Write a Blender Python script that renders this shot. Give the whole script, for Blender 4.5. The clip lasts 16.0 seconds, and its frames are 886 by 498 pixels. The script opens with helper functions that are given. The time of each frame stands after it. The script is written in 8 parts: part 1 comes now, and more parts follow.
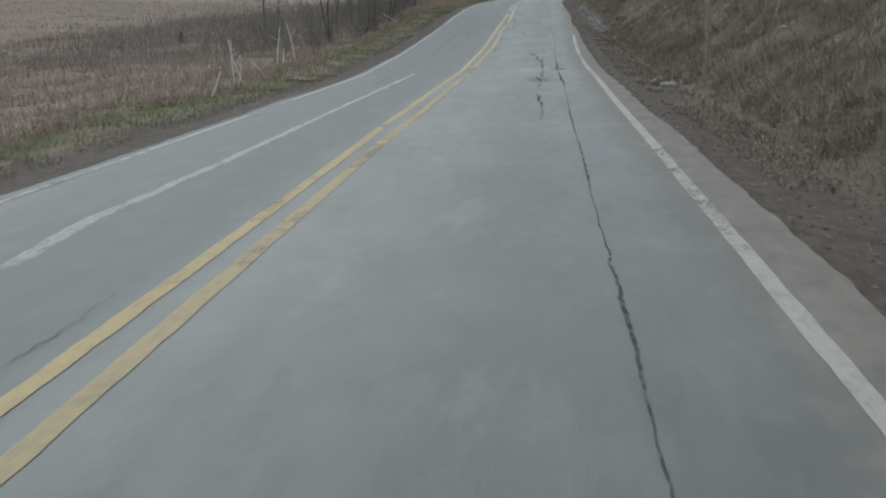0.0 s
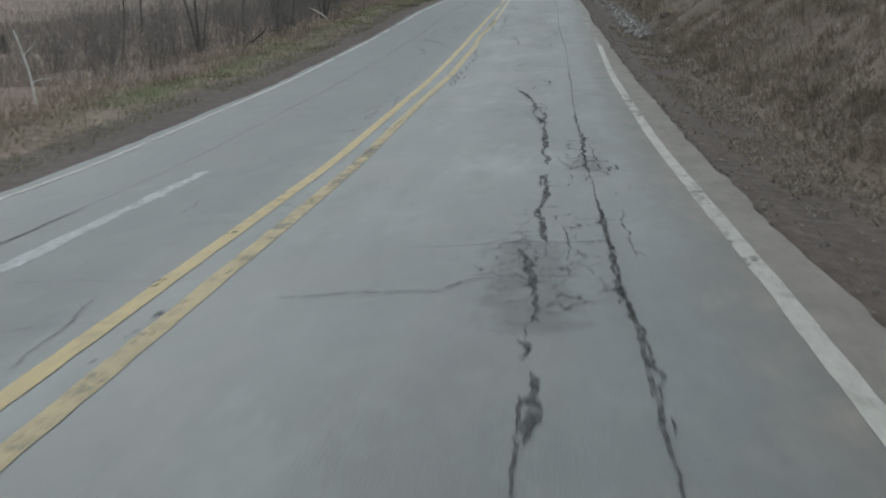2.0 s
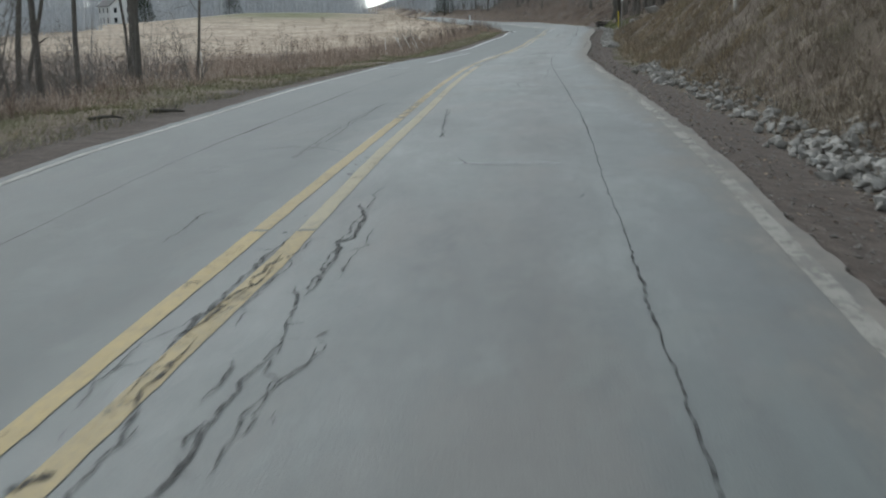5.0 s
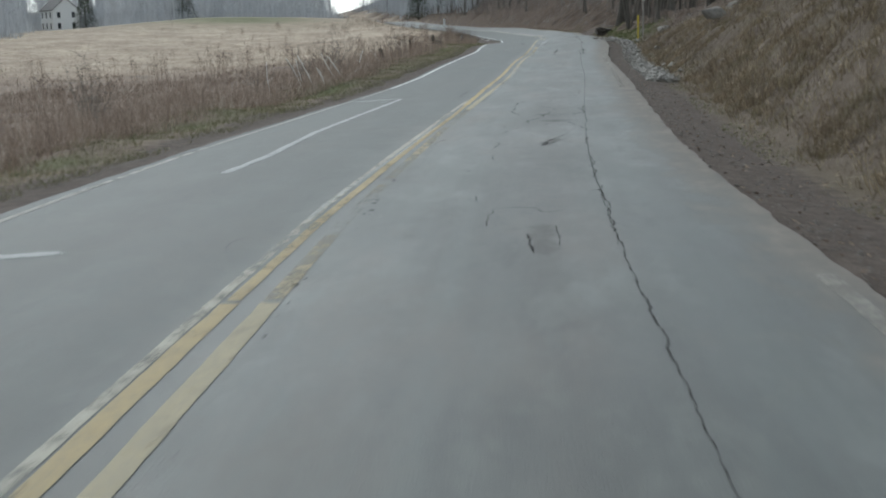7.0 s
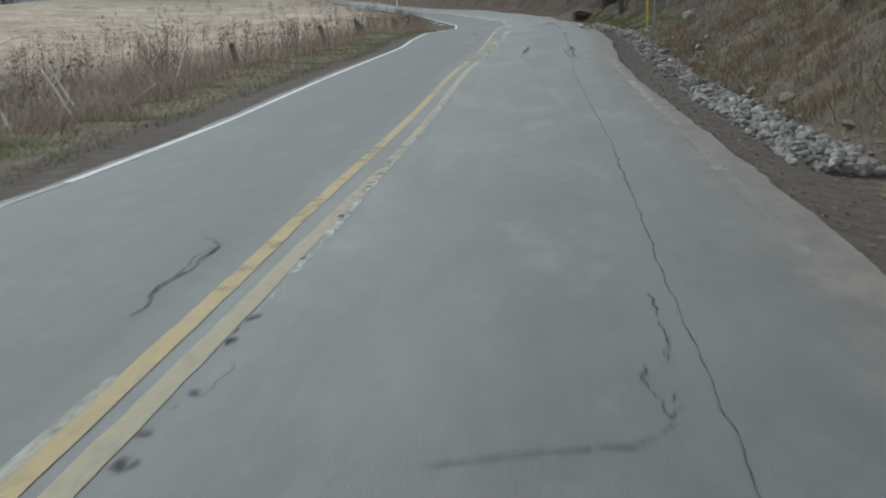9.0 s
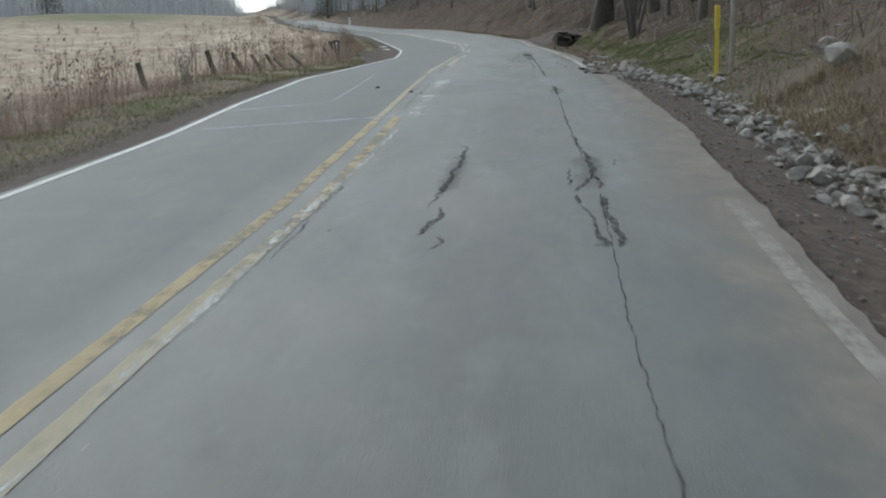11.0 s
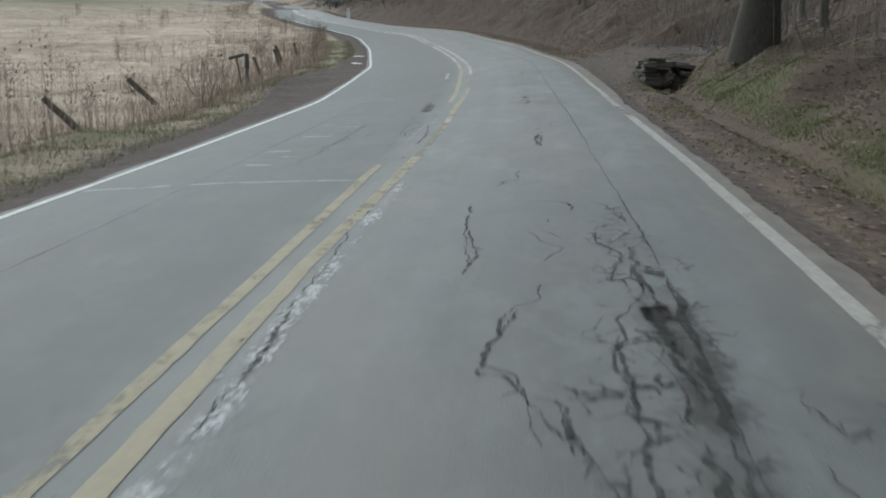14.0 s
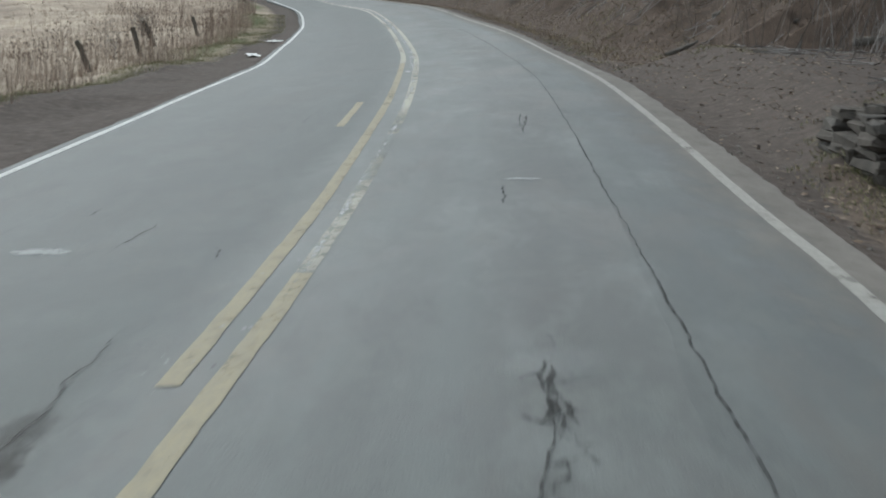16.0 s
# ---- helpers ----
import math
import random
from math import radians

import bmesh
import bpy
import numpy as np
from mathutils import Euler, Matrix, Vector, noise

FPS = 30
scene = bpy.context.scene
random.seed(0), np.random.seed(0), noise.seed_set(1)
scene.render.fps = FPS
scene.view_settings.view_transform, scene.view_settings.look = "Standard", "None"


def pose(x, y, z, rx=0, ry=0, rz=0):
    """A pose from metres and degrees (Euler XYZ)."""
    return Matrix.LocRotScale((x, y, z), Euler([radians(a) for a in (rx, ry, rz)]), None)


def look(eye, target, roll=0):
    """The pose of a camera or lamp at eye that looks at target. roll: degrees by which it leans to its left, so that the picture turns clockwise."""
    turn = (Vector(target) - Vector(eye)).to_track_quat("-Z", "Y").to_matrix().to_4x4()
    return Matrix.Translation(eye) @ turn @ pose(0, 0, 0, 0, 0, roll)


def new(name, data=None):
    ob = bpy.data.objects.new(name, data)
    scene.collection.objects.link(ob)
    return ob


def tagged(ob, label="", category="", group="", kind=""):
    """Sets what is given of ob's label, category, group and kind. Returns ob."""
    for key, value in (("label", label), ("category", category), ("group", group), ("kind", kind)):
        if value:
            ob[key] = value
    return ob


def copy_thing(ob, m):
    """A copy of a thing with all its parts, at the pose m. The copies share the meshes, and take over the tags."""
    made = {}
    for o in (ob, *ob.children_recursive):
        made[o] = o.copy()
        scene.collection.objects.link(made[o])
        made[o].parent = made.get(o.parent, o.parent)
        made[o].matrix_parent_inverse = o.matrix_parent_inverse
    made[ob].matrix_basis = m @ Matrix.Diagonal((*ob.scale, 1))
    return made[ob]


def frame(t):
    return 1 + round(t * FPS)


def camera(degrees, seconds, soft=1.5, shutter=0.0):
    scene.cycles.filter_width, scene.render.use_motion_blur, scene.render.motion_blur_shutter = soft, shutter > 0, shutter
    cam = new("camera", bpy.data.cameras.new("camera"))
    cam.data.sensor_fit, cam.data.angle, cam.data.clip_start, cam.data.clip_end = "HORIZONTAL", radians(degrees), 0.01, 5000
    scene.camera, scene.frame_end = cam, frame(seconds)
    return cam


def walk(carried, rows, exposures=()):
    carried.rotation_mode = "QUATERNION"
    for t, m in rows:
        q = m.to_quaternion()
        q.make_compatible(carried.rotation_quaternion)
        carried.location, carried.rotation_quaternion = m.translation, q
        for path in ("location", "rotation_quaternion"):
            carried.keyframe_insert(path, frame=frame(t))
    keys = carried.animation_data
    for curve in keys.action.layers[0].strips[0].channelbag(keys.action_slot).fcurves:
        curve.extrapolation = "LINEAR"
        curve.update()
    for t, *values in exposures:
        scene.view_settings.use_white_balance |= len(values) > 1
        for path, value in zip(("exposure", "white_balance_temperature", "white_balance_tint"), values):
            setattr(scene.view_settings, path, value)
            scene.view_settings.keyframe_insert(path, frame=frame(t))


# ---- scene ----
cam = camera(40.31, 16.0, soft=1.9, shutter=0.2)
walk(cam, [
    (0.0, pose(-0.000, 0.000, 1.482, 76.77, 0.53, 4.74)),
    (0.5, pose(-0.006, 5.046, 1.298, 76.54, 0.49, 5.00)),
    (1.0, pose(-0.016, 10.092, 1.118, 76.47, 0.46, 5.04)),
    (1.5, pose(-0.025, 15.274, 0.919, 76.50, 0.44, 5.00)),
    (2.0, pose(-0.027, 20.680, 0.725, 76.43, 0.57, 4.97)),
    (2.5, pose(-0.081, 26.318, 0.494, 76.31, 0.25, 4.90)),
    (3.0, pose(-0.149, 31.810, 0.279, 76.43, 0.51, 4.65)),
    (3.5, pose(-0.144, 37.557, 0.161, 77.09, 0.59, 4.77)),
    (4.0, pose(-0.154, 43.130, 0.083, 77.78, 1.08, 4.69)),
    (4.5, pose(-0.249, 48.876, 0.057, 78.40, 1.22, 4.57)),
    (5.0, pose(-0.293, 54.280, 0.052, 79.08, 1.42, 4.46)),
    (5.2, pose(-0.297, 56.412, 0.074, 79.29, 1.41, 4.53)),
    (7.3, pose(-0.616, 85.052, 0.183, 79.17, 1.42, 3.41)),
    (7.5, pose(-0.594, 87.197, 0.159, 78.92, 1.17, 3.31)),
    (8.0, pose(-0.498, 92.506, 0.115, 78.60, 1.14, 2.90)),
    (8.5, pose(-0.332, 97.825, 0.085, 78.41, 1.00, 2.48)),
    (9.0, pose(-0.122, 103.233, 0.008, 78.33, 1.00, 2.00)),
    (9.2, pose(-0.013, 105.431, -0.009, 78.38, 1.03, 1.82)),
    (11.3, pose(1.195, 128.893, 0.010, 79.37, 1.19, 0.67)),
    (11.5, pose(1.301, 131.094, 0.033, 79.57, 1.09, 0.60)),
    (12.0, pose(1.551, 136.419, 0.121, 79.92, 0.55, 0.75)),
    (12.5, pose(1.750, 141.698, 0.209, 80.19, 0.02, 1.23)),
    (13.0, pose(1.898, 146.889, 0.291, 80.29, -0.26, 1.72)),
    (13.5, pose(2.057, 152.037, 0.333, 79.27, -0.54, 2.16)),
    (14.0, pose(2.156, 157.095, 0.327, 78.71, -0.52, 2.50)),
    (14.5, pose(2.184, 162.244, 0.253, 78.26, -0.68, 2.76)),
    (15.0, pose(2.260, 167.502, 0.186, 77.84, -0.88, 2.82)),
    (15.5, pose(2.351, 172.657, 0.127, 77.55, -1.40, 2.42)),
    (16.0, pose(2.463, 177.924, 0.056, 77.53, -2.28, 2.21)),
], exposures=[(0.0, 0.50), (5.0, 0.54), (13.0, 0.57), (14.5, 0.59), (16.0, 0.68)])

# ---- world and light: a bright overcast sky ----
world = bpy.data.worlds.new("overcast_sky")
scene.world = world
world.use_nodes = True
wt = world.node_tree
for n in list(wt.nodes):
    wt.nodes.remove(n)
sky = wt.nodes.new("ShaderNodeTexSky")
sky.sky_type = "NISHITA"
sky.sun_disc = False
sky.sun_elevation = radians(38)
sky.sun_rotation = radians(-37)
sky.air_density, sky.dust_density, sky.ozone_density = 1.0, 1.6, 1.0
grey = wt.nodes.new("ShaderNodeHueSaturation")
grey.inputs["Saturation"].default_value = 0.2
grey.inputs["Value"].default_value = 1.0
back = wt.nodes.new("ShaderNodeBackground")
back.inputs["Strength"].default_value = 0.15
wout = wt.nodes.new("ShaderNodeOutputWorld")
tint = wt.nodes.new("ShaderNodeMix")
tint.data_type, tint.blend_type = "RGBA", "MULTIPLY"
tint.inputs[0].default_value = 1.0
tint.inputs[7].default_value = (0.90, 1.0, 1.035, 1)
wt.links.new(sky.outputs[0], grey.inputs["Color"])
wt.links.new(grey.outputs[0], tint.inputs[6])
wt.links.new(tint.outputs[2], back.inputs["Color"])
wt.links.new(back.outputs[0], wout.inputs["Surface"])

sun = new("sun", bpy.data.lights.new("sun", "SUN"))
sun.data.energy, sun.data.angle, sun.data.color = 0.6, radians(60), (1.0, 0.98, 0.95)
sun.matrix_world = look((-52 * 0.6, 52 * 0.8, 45), (0, 0, 0))


# ---- materials ----
class Nodes:
    """Small helper to write a node material in few lines."""

    def __init__(self, name):
        self.m = bpy.data.materials.new(name)
        self.m.use_nodes = True
        self.t = self.m.node_tree
        self.b = self.t.nodes["Principled BSDF"]
        self.out = self.t.nodes["Material Output"]

    def put(self, socket, value):
        if isinstance(value, bpy.types.NodeSocket):
            self.t.links.new(value, socket)
        elif isinstance(value, (tuple, list)) and len(value) == 3 and socket.type == "RGBA":
            socket.default_value = (*value, 1)
        else:
            socket.default_value = value

    def node(self, kind, out=0, props=(), **ins):
        n = self.t.nodes.new(kind)
        for k, v in props:
            if k == "data_type":
                n.data_type = v
            elif k == "blend_type":
                n.blend_type = v
            elif k == "operation":
                n.operation = v
            elif k == "feature":
                n.feature = v
            elif k == "attribute_name":
                n.attribute_name = v
        for k, v in ins.items():
            key = k.replace("_", " ")
            self.put(n.inputs[int(key[1:])] if key[0] == "i" and key[1:].isdigit() else n.inputs[key], v)
        return n.outputs[out]

    def pos(self, scale=(1, 1, 1)):
        p = self.node("ShaderNodeNewGeometry", 0)
        return self.node("ShaderNodeVectorMath", 0, (("operation", "MULTIPLY"),), i0=p, i1=scale)

    def noise(self, vec, scale, detail=4, rough=0.6):
        return self.node("ShaderNodeTexNoise", 0, Vector=vec, Scale=scale, Detail=detail, Roughness=rough)

    def ramp(self, fac, *stops):
        n = self.t.nodes.new("ShaderNodeValToRGB")
        e = n.color_ramp.elements
        while len(e) < len(stops):
            e.new(0.5)
        for el, (p, c) in zip(e, stops):
            el.position = p
            el.color = (*c, 1) if isinstance(c, (tuple, list)) else (c, c, c, 1)
        self.t.links.new(fac, n.inputs[0])
        return n.outputs[0]

    def mix(self, fac, a, b, blend="MIX"):
        n = self.t.nodes.new("ShaderNodeMix")
        n.data_type, n.blend_type = "RGBA", blend
        self.put(n.inputs[0], fac)
        self.put(n.inputs[6], a)
        self.put(n.inputs[7], b)
        return n.outputs[2]

    def math(self, op, a, b=0.0):
        return self.node("ShaderNodeMath", 0, (("operation", op),), i0=a, i1=b)

    def attr(self, name):
        return self.node("ShaderNodeAttribute", 2, (("attribute_name", name),))

    def island(self):
        return self.node("ShaderNodeNewGeometry", "Random Per Island")

    def rand(self):
        return self.node("ShaderNodeObjectInfo", "Random")

    def bump(self, height, strength=0.4, dist=0.01):
        self.put(self.b.inputs["Normal"], self.node("ShaderNodeBump", 0, Height=height, Strength=strength, Distance=dist))

    def done(self, colour, rough=0.9, spec=0.3):
        self.put(self.b.inputs["Base Color"], colour)
        self.put(self.b.inputs["Roughness"], rough)
        self.put(self.b.inputs["Specular IOR Level"], spec)
        return self.m


def asphalt_material(name="worn_asphalt", shade=1.0):
    k = Nodes(name)
    p = k.pos()
    u, v = k.attr("across"), k.attr("along")
    flow = k.node("ShaderNodeCombineXYZ", 0, X=k.math("MULTIPLY", u, 2.2), Y=k.math("MULTIPLY", v, 0.05), Z=0.0)
    streak = k.noise(flow, 1.6, 3, 0.6)
    patch = k.noise(k.pos((1, 0.3, 1)), 0.6, 4, 0.62)
    stain = k.noise(k.pos((1, 0.45, 1)), 3.2, 5, 0.7)
    grain = k.noise(p, 140.0, 2, 0.6)
    stone = k.node("ShaderNodeTexVoronoi", 0, Vector=p, Scale=95.0)
    blot = k.noise(k.pos((1, 0.32, 1)), 1.3, 5, 0.72)
    c = k.ramp(patch, (0.28, (0.132, 0.142, 0.139)), (0.72, (0.188, 0.199, 0.193)))
    c = k.mix(k.ramp(streak, (0.38, 0.0), (0.66, 0.75)), c, (0.128, 0.130, 0.126))
    lane = k.math("ABSOLUTE", k.math("SUBTRACT", k.math("ABSOLUTE", k.math("ADD", u, 0.15)), 1.72))
    c = k.mix(k.math("MULTIPLY", k.ramp(lane, (0.1, 0.75), (0.62, 0.0)), k.ramp(patch, (0.3, 0.5), (0.6, 1.0))), c, (0.118, 0.112, 0.105))
    c = k.mix(k.ramp(blot, (0.52, 0.0), (0.68, 0.75)), c, (0.245, 0.252, 0.243))
    warm = k.noise(k.pos((1, 0.35, 1)), 0.9, 5, 0.7)
    c = k.mix(k.ramp(warm, (0.50, 0.0), (0.64, 0.7)), c, (0.185, 0.165, 0.150))
    c = k.mix(k.ramp(warm, (0.30, 0.40), (0.46, 0.0)), c, (0.120, 0.138, 0.132))
    c = k.mix(k.ramp(blot, (0.32, 0.75), (0.47, 0.0)), c, (0.100, 0.103, 0.102))
    c = k.mix(k.ramp(stain, (0.52, 0.0), (0.68, 0.55)), c, (0.235, 0.235, 0.22))
    c = k.mix(k.ramp(stain, (0.32, 0.5), (0.47, 0.0)), c, (0.105, 0.104, 0.10))
    c = k.mix(k.ramp(grain, (0.3, 0.0), (0.7, 0.30)), c, (0.10, 0.102, 0.10))
    c = k.mix(k.ramp(stone, (0.0, 0.36), (0.35, 0.0)), c, (0.29, 0.29, 0.275))
    # mask of the left lane, toned darker and bluer than the right
    older = k.math("ADD", k.math("MULTIPLY", u, 0.1), k.math("MULTIPLY", k.math("SUBTRACT", stain, 0.5), 0.04))
    c = k.mix(k.ramp(k.math("ADD", older, 0.5), (0.44, 0.62), (0.485, 0.0)), c, (0.086, 0.097, 0.094))
    edge = k.ramp(k.math("ADD", k.math("MULTIPLY", u, 0.1), k.math("MULTIPLY", stain, 0.10)), (0.318, 0.0), (0.372, 0.88))
    c = k.mix(edge, c, k.ramp(stain, (0.3, (0.240, 0.200, 0.178)), (0.7, (0.365, 0.312, 0.280))))
    c = k.mix(1.0, c, (shade * 0.608, shade * 0.652, shade * 0.646), "MULTIPLY")
    h = k.math("ADD", grain, k.math("MULTIPLY", stone, 0.8))
    k.bump(h, 0.35, 0.006)
    gloss = k.math("ADD", k.ramp(patch, (0.3, 0.56), (0.7, 0.66)), k.math("MULTIPLY", k.math("SUBTRACT", stain, 0.5), 0.3))
    gloss = k.mix(k.ramp(k.math("ADD", older, 0.5), (0.44, 1.0), (0.485, 0.0)), gloss, (0.68, 0.68, 0.68))
    return k.done(c, k.mix(edge, gloss, (0.96, 0.96, 0.96)), k.mix(edge, (0.42, 0.42, 0.42), (0.12, 0.12, 0.12)))


def paint_material(name, colour, dirty, wear=0.5, fade=0.0, full=1.0):
    """Road paint, worn through in patches; fade: how much more it is worn further down the road."""
    k = Nodes(name)
    p = k.pos()
    long = k.noise(k.pos((1, 0.16, 1)), 0.8, 5, 0.65)
    big, fine = k.noise(p, 3.1, 5, 0.7), k.noise(p, 26.0, 4, 0.75)
    far = k.ramp(k.math("MULTIPLY", k.node("ShaderNodeSeparateXYZ", 1, Vector=p), 0.0075), (0.15, 0.0), (0.6, fade))
    c = k.mix(k.ramp(fine, (0.36, 0.0), (0.62, 0.9)), colour, dirty)
    c = k.mix(k.ramp(k.noise(k.pos((1, 0.5, 1)), 7.0, 5, 0.75), (0.52, 0.0), (0.68, 0.7)), c, k.mix(0.45, dirty, (0.15, 0.135, 0.11)))
    c = k.mix(k.math("MULTIPLY", far, 3.0), c, k.mix(0.5, dirty, (0.34, 0.34, 0.31)))
    w = k.math("ADD", k.math("ADD", k.math("MULTIPLY", big, 0.28), k.math("MULTIPLY", fine, 0.32)), k.math("MULTIPLY", long, 0.40))
    w = k.math("SUBTRACT", w, far)
    alpha = k.ramp(w, (wear - 0.035, 0.0), (wear + 0.045, full))
    k.put(k.b.inputs["Alpha"], alpha)
    k.bump(fine, 0.3, 0.004)
    return k.done(c, 0.8, 0.25)


def alligator_material():
    """A net of fine cracks, ragged at its borders and closed in places."""
    k = Nodes("alligator_cracks")
    p = k.pos()
    warp = k.node("ShaderNodeTexNoise", 1, Vector=p, Scale=6.0, Detail=4, Roughness=0.7)
    q = k.node("ShaderNodeVectorMath", 0, (("operation", "MULTIPLY_ADD"),), i0=warp, i1=(0.16, 0.16, 0.0), i2=k.pos((1, 0.62, 0)))
    cell = k.node("ShaderNodeTexVoronoi", 0, (("feature", "DISTANCE_TO_EDGE"),), Vector=q, Scale=5.5)
    gap = k.noise(p, 4.0, 4, 0.7)
    line = k.ramp(k.math("SUBTRACT", cell, k.math("MULTIPLY", k.math("SUBTRACT", gap, 0.5), 0.16)), (0.006, 1.0), (0.028, 0.0))
    u = k.math("ABSOLUTE", k.attr("side"))
    mask = k.ramp(k.math("SUBTRACT", k.noise(p, 2.2, 4, 0.7), k.math("MULTIPLY", k.math("MULTIPLY", u, u), 0.26)), (0.36, 0.0), (0.50, 0.62))
    k.put(k.b.inputs["Alpha"], k.math("MULTIPLY", line, mask))
    return k.done((0.05, 0.05, 0.05), 0.95, 0.1)


def scuff_material():
    """White paint rubbed into the pavement: crumbs and smears with ragged holes."""
    k = Nodes("rubbed_white_paint")
    p = k.pos()
    a, b = k.noise(k.pos((1, 0.5, 1)), 30.0, 6, 0.8), k.noise(k.pos((1, 0.4, 1)), 3.0, 4, 0.7)
    u = k.math("ABSOLUTE", k.attr("side"))
    w = k.math("SUBTRACT", k.math("ADD", k.math("MULTIPLY", a, 0.55), k.math("MULTIPLY", b, 0.45)), k.math("MULTIPLY", k.math("MULTIPLY", u, u), 0.16))
    k.put(k.b.inputs["Alpha"], k.ramp(w, (0.445, 0.0), (0.55, 0.72)))
    k.bump(a, 0.3, 0.004)
    return k.done(k.ramp(a, (0.35, (0.35, 0.36, 0.355)), (0.65, (0.60, 0.62, 0.61))), 0.85, 0.2)


def chalk_material():
    """Old white paint worn to a soft-edged film; strength says how much of it is left."""
    k = Nodes("faded_white_paint")
    a, b = k.noise(k.pos((1, 0.5, 1)), 34.0, 5, 0.75), k.noise(k.pos((1, 0.4, 1)), 4.0, 4, 0.7)
    u, left = k.math("ABSOLUTE", k.attr("side")), k.attr("strength")
    w = k.math("SUBTRACT", k.math("ADD", k.math("MULTIPLY", k.math("ADD", a, b), 0.8), -0.3), k.math("MULTIPLY", k.math("MULTIPLY", u, u), 0.24))
    w = k.math("ADD", w, k.math("MULTIPLY", left, 0.2))
    k.put(k.b.inputs["Alpha"], k.math("MULTIPLY", k.ramp(w, (0.40, 0.0), (0.56, 1.0)), k.math("ADD", k.math("MULTIPLY", left, 0.62), 0.06)))
    return k.done(k.ramp(a, (0.35, (0.44, 0.455, 0.45)), (0.65, (0.64, 0.66, 0.65))), 0.85, 0.2)


def stain_material():
    k = Nodes("dark_road_stain")
    p = k.pos((1, 0.6, 1))
    u = k.math("ABSOLUTE", k.attr("side"))
    w = k.math("SUBTRACT", k.math("ADD", k.math("MULTIPLY", k.noise(p, 5.0, 5, 0.7), 0.6), k.math("MULTIPLY", k.noise(p, 22.0, 4, 0.75), 0.4)), k.math("MULTIPLY", k.math("MULTIPLY", u, u), 0.24))
    k.put(k.b.inputs["Alpha"], k.math("MULTIPLY", k.ramp(w, (0.34, 0.0), (0.47, 1.0)), k.attr("strength")))
    return k.done((0.070, 0.058, 0.053), 0.9, 0.2)


def crack_material():
    k = Nodes("open_crack")
    p = k.pos()
    f, g = k.noise(p, 30.0, 3, 0.7), k.noise(k.pos((1, 0.6, 1)), 17.0, 4, 0.75)
    k.put(k.b.inputs["Alpha"], k.ramp(g, (0.38, 0.08), (0.56, 0.82)))
    return k.done(k.ramp(f, (0.3, (0.036, 0.037, 0.037)), (0.75, (0.085, 0.083, 0.08))), 0.95, 0.1)


def ground_material():
    k = Nodes("verge_and_field")
    p = k.pos()
    e = k.attr("edge")          # metres beyond the pavement, right side positive
    g = k.attr("green")
    lit = k.attr("litter")
    pale = k.attr("pale")       # the open hay field further on is paler than the rough ground before it
    n1, n2, n3 = k.noise(p, 0.7, 5, 0.65), k.noise(p, 6.0, 5, 0.7), k.noise(p, 45.0, 3, 0.7)
    dirt = k.ramp(k.math("ADD", k.math("MULTIPLY", n2, 0.6), k.math("MULTIPLY", n3, 0.4)), (0.32, (0.044, 0.035, 0.030)), (0.52, (0.092, 0.074, 0.063)), (0.72, (0.165, 0.138, 0.118)))
    band = k.noise(k.pos((0.3, 0.4, 1)), 0.5, 4, 0.6)
    rough_straw = k.ramp(n2, (0.25, (0.120, 0.086, 0.066)), (0.5, (0.215, 0.160, 0.125)), (0.8, (0.32, 0.25, 0.20)))
    hay = k.ramp(n2, (0.25, (0.35, 0.280, 0.212)), (0.5, (0.52, 0.43, 0.33)), (0.8, (0.67, 0.575, 0.46)))
    hay = k.mix(k.ramp(band, (0.42, 0.0), (0.62, 0.7)), hay, (0.31, 0.245, 0.19))
    straw = k.mix(pale, rough_straw, hay)
    olive = k.ramp(n2, (0.3, (0.098, 0.092, 0.055)), (0.7, (0.185, 0.168, 0.108)))
    grass = k.mix(k.ramp(g, (0.45, 0.0), (0.8, 1.0)), olive, k.ramp(n2, (0.3, (0.052, 0.076, 0.022)), (0.7, (0.098, 0.124, 0.046))))
    leaf = k.ramp(n3, (0.3, (0.058, 0.042, 0.033)), (0.6, (0.115, 0.085, 0.066)), (0.8, (0.20, 0.152, 0.118)))
    c = k.mix(k.ramp(n1, (0.35, 0.0), (0.65, 1.0)), straw, k.mix(0.5, straw, dirt))
    c = k.mix(k.math("MULTIPLY", g, k.ramp(n2, (0.3, 0.4), (0.6, 1.0))), c, grass)
    leaf = k.mix(k.ramp(k.noise(p, 2.4, 5, 0.7), (0.45, 0.0), (0.62, 0.75)), leaf, k.mix(0.6, leaf, (0.030, 0.022, 0.017)))
    c = k.mix(lit, c, leaf)
    thatch = k.ramp(k.math("ADD", k.math("MULTIPLY", n2, 0.5), k.math("MULTIPLY", n3, 0.5)), (0.35, (0.060, 0.048, 0.039)), (0.65, (0.150, 0.121, 0.096)))
    c = k.mix(k.attr("thatch"), c, k.mix(k.ramp(n1, (0.45, 0.0), (0.65, 0.5)), thatch, (0.078, 0.068, 0.040)))
    ragged = k.math("ADD", k.math("ABSOLUTE", e), k.math("MULTIPLY", k.math("SUBTRACT", n2, 0.5), 0.9))
    c = k.mix(k.ramp(k.math("MULTIPLY", ragged, 0.2), (0.20, 1.0), (0.27, 0.0)), c, dirt)
    k.bump(k.math("ADD", k.math("MULTIPLY", n2, 0.4), k.math("ADD", n3, k.noise(p, 110.0, 2, 0.6))), 0.5, 0.012)
    return k.done(c, 0.95, 0.15)


